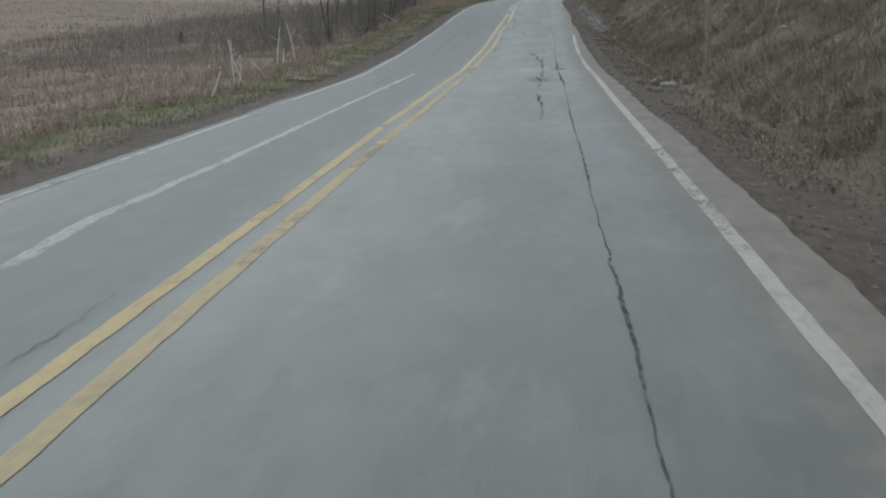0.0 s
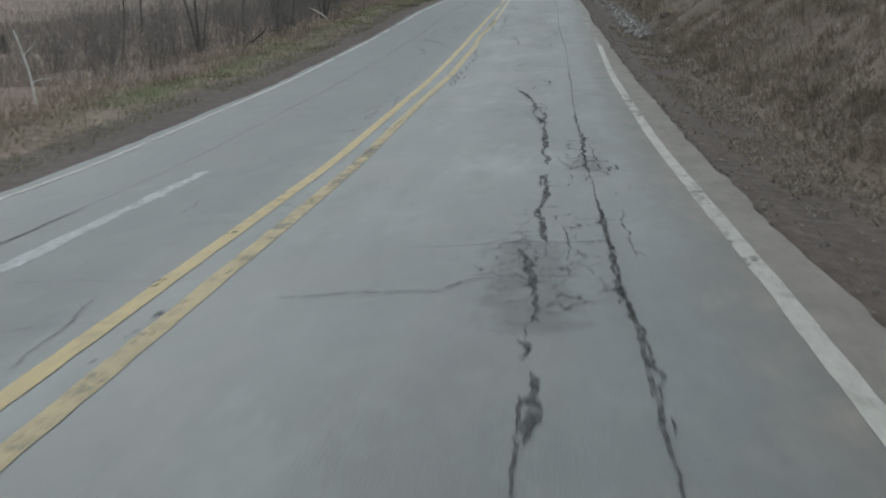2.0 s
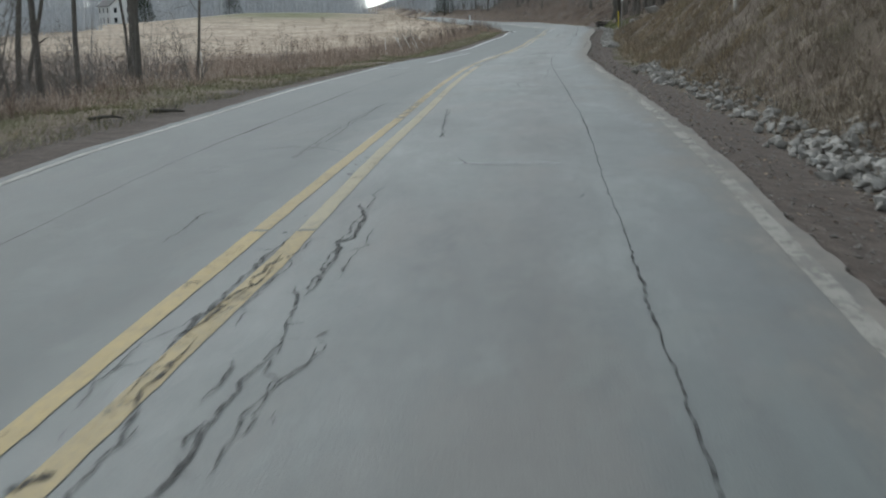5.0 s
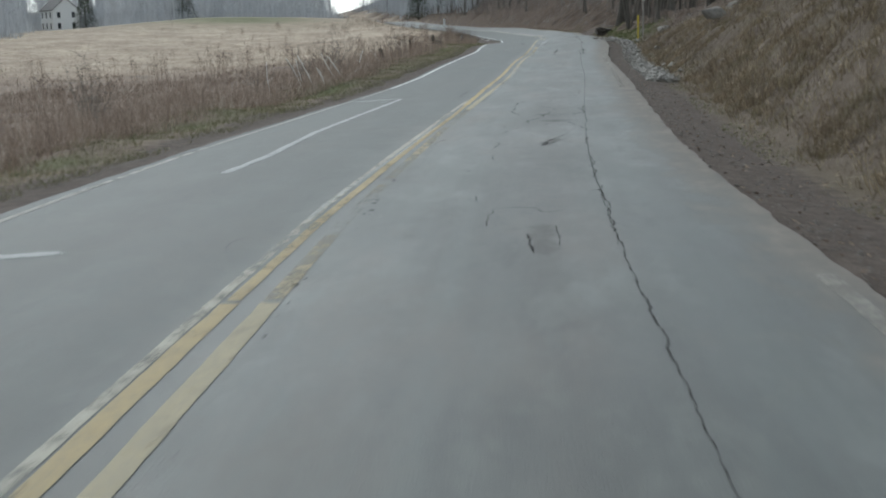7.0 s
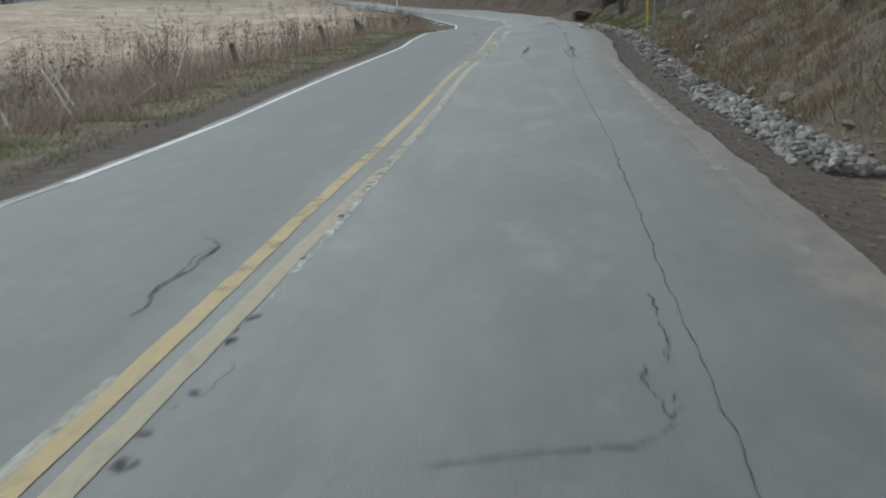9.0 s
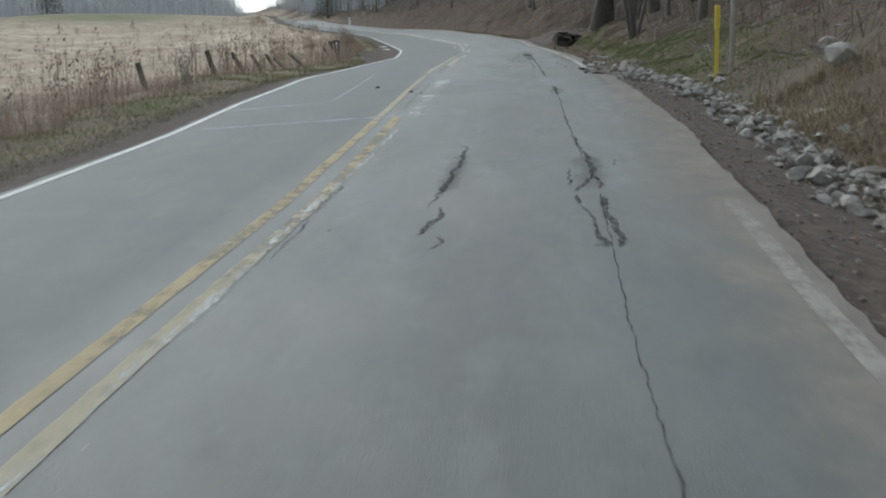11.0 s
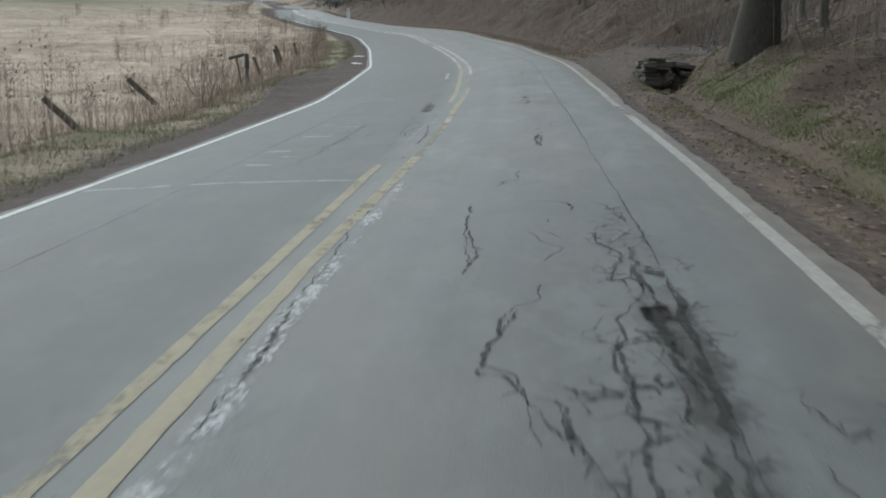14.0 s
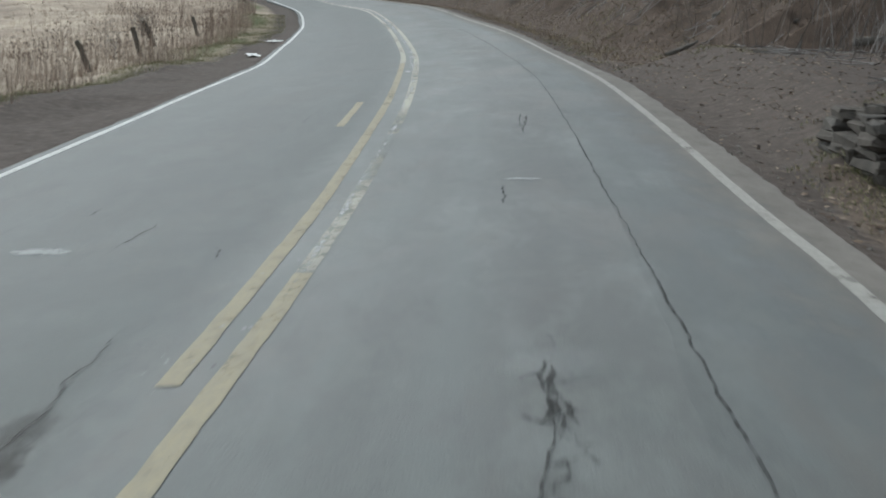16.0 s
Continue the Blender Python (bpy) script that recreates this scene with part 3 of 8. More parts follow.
    green_r = np.clip(1.35 * np.exp(-((row - 160.8) / 13.5) ** 2) + 1.0 * np.exp(-((row - 181.5) / 8.0) ** 2) * np.clip((er - 1.75) / 0.3, 0, 1), 0, 1) * np.clip(1.05 + 0.9 * fbm(x * 0.9, y * 0.8, 3, 29), 0.4, 1) * np.clip((er - 1.2) / 0.6, 0, 1) * np.clip((np.interp(row, [160, 168, 177, 181], [4.2, 2.8, 2.8, 3.4]) - er + 1.2 * fbm(x * 0.7, y * 0.7, 2, 23)) / 1.0, 0, 1)
    green = np.where(er > 0, green_r + np.interp(row, [128, 142], [0.5, 0.12]) * (1 - track), np.where(el > 0, np.maximum(green_l, field_green), 0))
    litter = np.where(er > 0, np.interp(row, [120, 137.6, 164.6], [0.55, 0.75, 1.0]) * np.clip((er - np.interp(row, [150, 160], [1.0, 0.2])) / 0.8, 0, 1) * (1 - 0.8 * green_r) * (1 - 0.9 * track * (er < 6)), 0)
    # wider bare dirt at the mailbox and along the farm track
    e = np.where(e < 0, e * (1 - 0.6 * np.exp(-((row - 200) / 15) ** 2)), e * (1 - 0.8 * track) * (1 + 1.6 * np.clip((row - 155) / 6, 0, 1) * np.clip((190 - row) / 3, 0, 1)))
    return z, e, np.clip(green, 0, 1), np.clip(litter, 0, 1)


def pale_field(x, y):
    """How far the rough ground has given way to the paler hay field."""
    return np.clip((y - 142 + 14 * fbm(x * 0.06, y * 0.06, 2, 17)) / 48, 0, 1) * (x < 0)


def spread(lo, hi, step, far_lo, far_hi, grow=1.16):
    a = list(np.arange(lo, hi, step))
    s, v = step, a[-1]
    while v < far_hi:
        s *= grow
        v += s
        a.append(v)
    s, v = step, a[0]
    while v > far_lo:
        s *= grow
        v -= s
        a.insert(0, v)
    return np.array(a)


def with_floats(me, **layers):
    for name, values in layers.items():
        at = me.attributes.new(name, "FLOAT", "POINT")
        at.data.foreach_set("value", np.asarray(values, np.float32))
    return me


def build_ground():
    gx, gy = spread(-13, 11, 0.24, -620, 520), spread(-10, 246, 0.3, -200, 1500)
    xx, yy = np.meshgrid(gx, gy)
    x, y = xx.ravel(), yy.ravel()
    z, e, green, litter = land(x, y)
    w = len(gx)
    i = (np.arange(len(gy) - 1)[:, None] * w + np.arange(w - 1)[None]).ravel()
    me = mesh_fast("ground", np.stack([x, y, z], -1), np.stack([i, i + 1, i + w + 1, i + w], -1), GROUND)
    thatch = np.clip((e - 1.0) / 0.5, 0, 1) * np.clip((151 - y) / 6, 0, 1) * (0.85 + 0.5 * fbm(x * 0.5, y * 0.5, 2, 77))
    with_floats(me, edge=e, green=green, litter=litter, pale=pale_field(x, y), thatch=np.clip(thatch, 0, 1))
    me.shade_smooth()
    return tagged(new("ground", me), "brown verge, ditch, bank and weedy field beside the road", "ground", kind="structure")


def build_road():
    u = np.array([0, 0.03, 0.12, 0.25, 0.4, 0.5, 0.6, 0.7, 0.8, 0.9, 0.96, 1.0])
    rows = np.concatenate([np.arange(-29, 222, 0.1), np.arange(222, 506.4, 0.5)])
    dl, dr = -left_edge(rows), right_edge(rows)
    d = dl[:, None] + (dr - dl)[:, None] * u[None]
    x, y = on_road(np.repeat(rows, len(u)), d.ravel())
    x, y = x.reshape(d.shape), y.reshape(d.shape)
    z = road_z(x, y)
    s = rows[:, None] + 0 * d
    # skirts give the pavement its thickness
    x, y, s, d = (np.concatenate([a[:, :1], a, a[:, -1:]], 1) for a in (x, y, s, d))
    z = np.concatenate([z[:, :1] - 0.18, z, z[:, -1:] - 0.18], 1)
    n, w = x.shape
    i = (np.arange(n - 1)[:, None] * w + np.arange(w - 1)[None]).ravel()
    me = mesh_fast("road", np.stack([x.ravel(), y.ravel(), z.ravel()], -1), np.stack([i, i + 1, i + w + 1, i + w], -1), ASPHALT)
    with_floats(me, across=d.ravel(), along=s.ravel())
    return tagged(new("road", me), "worn grey two-lane asphalt road with patches and cracks", "road", kind="structure")


ground = build_ground()
road = build_road()


def ribbon(name, xs, ys, half, lift, mat, parent, label="", ragged=0.0, seed=1):
    """A thin strip of paint or tar that follows the road's surface."""
    xs, ys = np.asarray(xs, float), np.asarray(ys, float)
    tx, ty = np.gradient(xs), np.gradient(ys)
    ln = np.hypot(tx, ty) + 1e-9
    nx, ny = ty / ln, -tx / ln
    half = np.broadcast_to(np.asarray(half, float), xs.shape)
    s = np.cumsum(ln)
    a = half * (1 + ragged * fbm(s * 4, s * 0 + seed, 3, seed))
    b = half * (1 + ragged * fbm(s * 4, s * 0 + seed + 50, 3, seed + 7))
    px, py = np.stack([xs - nx * a, xs, xs + nx * b], -1), np.stack([ys - ny * a, ys, ys + ny * b], -1)
    pz = road_z(px, py) + lift
    n = len(xs)
    i = (np.arange(n - 1)[:, None] * 3 + np.arange(2)[None]).ravel()
    me = mesh_fast(name, np.stack([px.ravel(), py.ravel(), pz.ravel()], -1), np.stack([i, i + 1, i + 4, i + 3], -1), mat)
    return part(name, me, mat, parent, label)


def lane_line(name, offset, width, mat, label, y0=-28.0, y1=494.1):
    y = np.arange(y0, y1 + 0.01, 0.12 if y1 < 300 else 0.4)
    off = offset(y) if callable(offset) else offset + 0 * y
    x, yy = on_road(y, off)
    return ribbon(name, x, yy, width / 2, 0.004, mat, road, label, 0.15, 3)


def asphalt_patch(y0, y1, d0, d1, label):
    """A later strip of paving, a little darker than the old."""
    y = np.arange(y0, y1, 0.25)
    x, yy = on_road(y, (d0 + d1) / 2 + 0 * y)
    ob = ribbon("asphalt_patch", x, yy, (d1 - d0) / 2, 0.0025, PATCH, road, label, 0.03, 29)
    with_floats(ob.data, across=(y[:, None] * 0 + np.array([d0, (d0 + d1) / 2, d1])).ravel(), along=np.repeat(y, 3))


asphalt_patch(145.7, 148.8, 0.15, 3.1, "dark repair strip across the lane")

# the right-hand line of the centre pair, by its state along the way
for y0, y1, w, mat, what in ((-28.3, 62.0, 0.125, YELLOW_WORN, "worn cracked yellow centre line"), (62.0, 88.0, 0.12, TAN_WORN, "pale worn yellow centre line"), (88.0, 104.5, 0.11, TAN_BROKEN, "broken remains of a pale yellow centre line"), (104.5, 134.0, 0.12, TAN_WORN, "pale worn yellow centre line"),
                             (134.0, 142.0, 0.115, YELLOW_WORN, "worn cracked yellow centre line"), (142.0, 156.9, 0.11, TAN_BROKEN, "broken remains of a pale yellow centre line"), (156.9, 171.5, 0.12, TAN_WORN, "pale worn yellow centre line"), (171.5, 176.5, 0.10, TAN_BROKEN, "broken remains of a pale yellow centre line"),
                             (176.5, 178.5, 0.10, CREAM_THIN, "centre line flaked to chalky remains"), (178.5, 184.8, 0.11, TAN_WORN, "pale worn yellow centre line"), (184.8, 191.5, 0.11, CREAM_THIN, "centre line flaked to chalky remains"), (191.5, 494.1, 0.115, CREAM, "centre line worn to a chalky cream")):
    lane_line("yellow_line", yellow_right, w, mat, what, y0, y1)
# the left-hand line, re-laid closer in for a stretch and missing for another
for y0, y1, w, mat, what in ((-28.3, 62.0, 0.115, YELLOW, "yellow centre line"), (62.0, 88.0, 0.11, YELLOW_WORN, "worn yellow centre line"), (88.0, 106.0, 0.085, YELLOW_WORN, "narrow worn yellow centre line"), (106.0, 124.1, 0.115, YELLOW, "yellow centre line"), (124.1, 141.6, 0.11, YELLOW_WORN, "worn yellow centre line"), (141.6, 170.8, 0.10, TAN_WORN, "faded yellow centre line"),
                             (182.6, 204.9, 0.105, TAN_WORN, "pale worn yellow centre line"), (204.9, 494.1, 0.12, CREAM, "centre line worn to a chalky cream")):
    lane_line("yellow_line", yellow_left, w, mat, what, y0, y1)
lane_line("yellow_line", lambda y: np.interp(y, [88, 92, 94, 97, 100, 103, 108], [-0.40, -0.37, -0.32, -0.28, -0.27, -0.31, -0.31]), 0.07, CREAM_THIN, "narrow rest of an older line", 84.9, 108.2)
lane_line("yellow_line", -0.64, 0.10, TAN_WORN, "short stray dash of yellow paint", 192.4, 195.3)
lane_line("edge_line", right_line, 0.11, WHITE_SOLID, "dull white edge line", -28.3, 50.8)
for y0, y1, mat in ((50.8, 88.3, WHITE_FADED), (110.3, 134.6, WHITE_FADED), (151.0, 184.0, WHITE)):
    lane_line("edge_line", right_line, 0.12, mat, "dull white edge line with flaking paint", y0, y1)
lane_line("edge_line", right_line, 0.105, WHITE_SOLID, "dull white edge line", 184.0, 494.1)
lane_line("edge_line", lambda y: -left_line(y), 0.075, WHITE, "thin faded white edge line", -28.3, 114.5)
lane_line("edge_line", lambda y: -left_line(y), 0.10, WHITE_BRIGHT, "bright white edge line round the bend", 114.6, 494.1)


def paint_flakes(count, y0, y1, d0, d1, seed, mat=None, large=1.0, label="crumbs of old white paint"):
    """Crumbs of paint that still cling to the pavement, or chips broken out of it."""
    mat = mat or FLAKE
    r = np.random.default_rng(seed)
    y, d = r.uniform(y0, y1, count), r.normal((d0 + d1) / 2, (d1 - d0) / 3, count)
    keep = fbm(y * 1.3, d * 5, 3, seed) > -0.08
    y, d = y[keep], d[keep]
    x, yy = on_road(y, d)
    n = len(x)
    s = large * (0.006 + 0.022 * r.uniform(0, 1, n) ** 2.5)
    a = np.cumsum(r.uniform(0.5, 1.5, (n, 5)), 1)
    a = a / a[:, -1:] * 6.283
    rad = s[:, None] * r.uniform(0.5, 1.1, (n, 5))
    px, py = x[:, None] + np.cos(a) * rad, yy[:, None] + np.sin(a) * rad * 1.5
    v = np.stack([px.ravel(), py.ravel(), (road_z(px, py) + 0.006).ravel()], -1)
    me = mesh_fast("paint_flakes", v, np.arange(n * 5).reshape(-1, 5), mat)
    tagged(part("paint_flakes", me, mat, road, label), kind="stuff")


paint_flakes(260, 142.0, 151.1, -0.14, 0.26, 61)
paint_flakes(200, 151.1, 169.2, -0.05, 0.16, 62)
paint_flakes(90, 168.3, 183.2, -0.40, 0.02, 63)
paint_flakes(140, 183.2, 198.5, -0.10, 0.08, 64)
paint_flakes(90, 126.0, 141.6, 0.05, 0.20, 65)

paint_flakes(150, 12, 66, -0.08, 0.0, 66, CRACK, 2.2, "dark chips broken out of the yellow line")
paint_flakes(50, 4, 66, -0.30, -0.24, 67, CRACK, 1.6, "dark chips broken out of the yellow line")
paint_flakes(90, 84, 128, 0.02, 0.09, 68, CRACK, 2.0, "dark chips broken out of the worn line")
paint_flakes(120, 150, 183, -0.16, 0.03, 69, CRACK, 1.6, "dark chips broken out of the worn line")


def scuff(y0, y1, d, width):
    """A band of rubbed-in white paint, thinning towards its sides."""
    y = np.arange(y0, y1, 0.12)
    dd = d + 0.05 * fbm(y * 0.6, y * 0, 2, 27)
    u = np.array([-1.0, -0.5, 0.0, 0.5, 1.0])
    off = dd[:, None] + u[None] * width / 2
    x, yy = on_road(np.repeat(y, 5), off.ravel())
    i = (np.arange(len(y) - 1)[:, None] * 5 + np.arange(4)[None]).ravel()
    me = mesh_fast("old_mark", np.stack([x, yy, road_z(x, yy) + 0.0055], -1), np.stack([i, i + 1, i + 6, i + 5], -1), SCUFF)
    fade = np.clip(1.5 - np.minimum(y - y0, y1 - y) * 1.5, 0, 1.5)
    with_floats(me, side=(np.abs(u)[None] + fade[:, None]).ravel())
    part("old_mark", me, SCUFF, road, "white paint rubbed into the pavement")


for y0, y1, d, width in ((140.8, 151.0, 0.12, 0.62), (150.0, 170.0, 0.10, 0.24), (183.5, 206.0, 0.02, 0.08), (126.0, 141.0, 0.10, 0.12), (108.6, 125.9, 0.06, 0.12), (200, 240, -0.1, 0.25)):
    scuff(y0, y1, d, width)


# ---- plants and loose cover ----
rng = np.random.default_rng(7)


def blades(name, px, py, pz, height, width, lean, mat, label, category, bend=0.5):
    """Many thin blades, each of two quads and a tip, in one mesh."""
    n = len(px)
    ang, tilt = rng.uniform(0, 2 * np.pi, n), rng.uniform(0, 2 * np.pi, n)
    wx, wy = np.cos(ang) * width / 2, np.sin(ang) * width / 2
    lx, ly = np.cos(tilt) * lean * height, np.sin(tilt) * lean * height
    v = np.empty((n, 5, 3), np.float32)
    base = np.stack([px, py, pz - 0.02], -1)
    side = np.stack([wx, wy, 0 * wx], -1)
    mid = base + np.stack([lx * (1 - bend) * 0.5, ly * (1 - bend) * 0.5, height * 0.55], -1)
    tip = base + np.stack([lx, ly, height * (1 - 0.35 * np.minimum(lean, 1.5))], -1)
    v[:, 0], v[:, 1], v[:, 2], v[:, 3], v[:, 4] = base - side, base + side, mid + side * 0.75, mid - side * 0.75, tip
    o = np.arange(n)[:, None] * 5
    f = np.concatenate([o + [[0, 1, 2]], o + [[0, 2, 3]], o + [[3, 2, 4]]], 0)
    me = mesh_fast(name, v.reshape(-1, 3), f, mat)
    return tagged(new(name, me), label, category, kind="stuff")


def strip_points(n, y0, y1, d0, d1, left, power=1.0):
    """Random places beside the pavement: metres beyond the edge from d0 to d1."""
    y = rng.uniform(y0, y1, n)
    e = d0 + (d1 - d0) * rng.uniform(0, 1, n) ** power
    d = -(left_edge(y) + e) if left else right_edge(y) + e
    x, yy = on_road(y, d)
    return x, yy, e, y


def verge_grass():
    x, y, e, row = strip_points(190000, -5.8, 240.6, 0.6, 3.4, True)
    keep = (fbm(x * 0.9, y * 0.9, 3, 61) + 0.30 * np.exp(-((e - 1.9) / 0.7) ** 2)) > -0.3
    keep &= e > 0.62 + 1.7 * np.exp(-((row - 200) / 15) ** 2)
    x, y = x[keep], y[keep]
    z = land(x, y)[0]
    n = len(x)
    blades("verge_grass", x, y, z, rng.uniform(0.04, 0.17, n), rng.uniform(0.005, 0.010, n), rng.uniform(0.3, 1.5, n), VERGE,
           "short olive and straw grass along the roadside berm", "grass")


def rough_patches():
    """Thin grass on the bare dirt by the culvert and past the mailbox."""
    for n, y0, y1, e0, e1, left in ((22000, 153, 190.5, 0.45, 2.3, False), (16000, 180, 226, 2.2, 4.8, True), (9000, 199, 216, 0.5, 3.5, False), (9000, 176, 193, 2.3, 5.2, False), (20000, 180, 193, 1.0, 4.6, False), (14000, 84, 150, 0.9, 2.2, False)):
        x, y, e, row = strip_points(n, y0, y1, e0, e1, left)
        keep = fbm(x * 0.9, y * 0.7, 3, 65) > 0.06
        x, y = x[keep], y[keep]
        z = land(x, y)[0]
        n = len(x)
        blades("verge_grass", x, y, z, rng.uniform(0.03, 0.11, n), rng.uniform(0.007, 0.013, n), rng.uniform(0.3, 1.5, n), VERGE,
               "thin tan and green grass on bare dirt", "grass")


def ditch_tangle():
    """Dead stems and matted grass over the dirt between the pavement and the ditch."""
    x, y, e, row = strip_points(60000, 3, 60, 0.5, 2.2, False)
    keep = fbm(x * 0.9, y * 0.7, 3, 65) > -0.05
    x, y = x[keep], y[keep]
    z = land(x, y)[0]
    n = len(x)
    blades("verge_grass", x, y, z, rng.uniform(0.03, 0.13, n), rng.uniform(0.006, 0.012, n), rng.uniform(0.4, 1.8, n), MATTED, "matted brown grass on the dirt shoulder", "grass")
    x, y, e, row = strip_points(3500, 8, 62, 0.9, 1.9, False)
    z = land(x, y)[0]
    n = len(x)
    blades("dead_stems", x, y, z, rng.uniform(0.06, 0.20, n), rng.uniform(0.006, 0.012, n), rng.uniform(0.5, 1.4, n), BRUSH, "tangle of dark dead stems in the ditch", "brush", 0.2)


def green_patch():
    x, y, e, row = strip_points(130000, 145.5, 188.5, 1.2, 4.4, False)
    g = land(x, y)
    keep = rng.uniform(0, 1, len(x)) < g[2] * 1.3
    x, y, z = x[keep], y[keep], g[0][keep]
    n = len(x)
    blades("bank_grass", x, y, z, rng.uniform(0.04, 0.12, n), rng.uniform(0.004, 0.009, n), rng.uniform(0.4, 1.8, n), GREEN,
           "fresh green grass on the low bank beside the ditch", "grass")


def bank_grass():
    x, y, e, row = strip_points(190000, -3.9, 143.5, 1.25, 11.5, False, 1.25)
    clump = fbm(x * 1.4, y * 1.4, 3, 71)
    keep = (clump > -0.45 + 0.5 * rng.uniform(0, 1, len(x)) ** 2) & ((e > 1.6) | (rng.uniform(0, 1, len(x)) < 0.25))
    x, y, clump = x[keep], y[keep], clump[keep]
    z = land(x, y)[0]
    n = len(x)
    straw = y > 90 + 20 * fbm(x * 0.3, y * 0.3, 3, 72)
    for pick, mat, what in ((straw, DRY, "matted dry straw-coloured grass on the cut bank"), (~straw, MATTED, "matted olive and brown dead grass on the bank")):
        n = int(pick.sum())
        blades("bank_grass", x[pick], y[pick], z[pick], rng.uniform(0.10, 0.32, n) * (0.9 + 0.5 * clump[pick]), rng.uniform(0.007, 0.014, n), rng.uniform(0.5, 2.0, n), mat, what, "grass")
    # tussocks that droop down the slope
    cx, cy, e, row = strip_points(7600, 2.0, 143.5, 1.5, 9.0, False, 1.4)
    keep = fbm(cx * 0.5, cy * 0.5, 3, 73) > -0.2
    cx, cy = cx[keep], cy[keep]
    m = 24
    size = np.repeat(rng.uniform(0.7, 1.4, len(cx)), m)
    n = len(size)
    x, y = np.repeat(cx, m) + rng.normal(0, 0.07, n) * size, np.repeat(cy, m) + rng.normal(0, 0.09, n) * size
    z = land(x, y)[0]
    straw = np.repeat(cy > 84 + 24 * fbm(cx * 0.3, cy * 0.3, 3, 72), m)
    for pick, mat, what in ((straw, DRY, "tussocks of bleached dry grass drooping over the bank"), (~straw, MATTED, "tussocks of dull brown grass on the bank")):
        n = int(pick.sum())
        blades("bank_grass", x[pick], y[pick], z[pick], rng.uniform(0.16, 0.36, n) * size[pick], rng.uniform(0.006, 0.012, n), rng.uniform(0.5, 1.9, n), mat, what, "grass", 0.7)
    x, y, e, row = strip_points(24000, 206.5, 367.4, 0.9, 6.0, False, 1.6)
    z = land(x, y)[0]
    n = len(x)
    blades("bank_grass", x, y, z, rng.uniform(0.06, 0.25, n), rng.uniform(0.01, 0.02, n), rng.uniform(0.3, 1.4, n), DRY,
           "thin dry grass at the foot of the wooded bank", "grass")


def field_weeds():
    """Short hay over the field, rough brown weeds nearer the road."""
    x, y, e, row = strip_points(150000, -23.4, 357.6, 2.6, 75, True, 1.9)
    p = pale_field(x, y)
    keep = fbm(x * 0.25, y * 0.25, 3, 81) > -0.22
    keep &= ~((x < -30) & (land(x, y)[2] > 0.35))
    x, y, e, p = x[keep], y[keep], e[keep], p[keep]
    z = land(x, y)[0]
    n = len(x)
    far = np.clip(e / 25, 0, 1)
    hay = rng.uniform(0, 1, n) < p * (0.55 + 0.4 * np.clip((e - 4) / 8, 0, 1))
    h, w, lean = rng.uniform(0.08, 0.22, n), rng.uniform(0.008, 0.016, n) * (1 + 2.2 * far), rng.uniform(0.3, 1.6, n)
    blades("field_hay", x[hay], y[hay], z[hay], h[hay], w[hay], lean[hay], HAY, "short pale straw over the hay field", "grass", 0.3)
    hay = ~hay
    tall = (0.9 + 0.9 * fbm(x * 0.3, y * 0.3, 2, 83)) * (1 - 0.45 * p * np.clip((e - 5) / 6, 0, 1))
    h = rng.uniform(0.14, 0.48, n) * tall
    blades("field_weeds", x[hay], y[hay], z[hay], h[hay], w[hay], rng.uniform(0.1, 1.1, hay.sum()), WEED, "dead reddish brown weeds in the rough field", "weeds", 0.2)


def near_field():
    """Matted dead weeds over the rough ground beside the road."""
    x, y, e, row = strip_points(150000, 2, 135, 2.0, 26, True, 1.5)
    keep = fbm(x * 0.5, y * 0.5, 3, 85) > -0.2
    x, y, e = x[keep], y[keep], e[keep]
    z = land(x, y)[0]
    n = len(x)
    tall = 0.8 + 0.7 * fbm(x * 0.4, y * 0.4, 2, 86) + 0.25 * np.clip((e - 2) / 4, 0, 1)
    blades("field_weeds", x, y, z, rng.uniform(0.12, 0.5, n) * tall, rng.uniform(0.006, 0.013, n) * (1 + 0.06 * e), rng.uniform(0.1, 1.5, n), WEED,
           "matted reddish brown dead weeds beside the road", "weeds", 0.4)


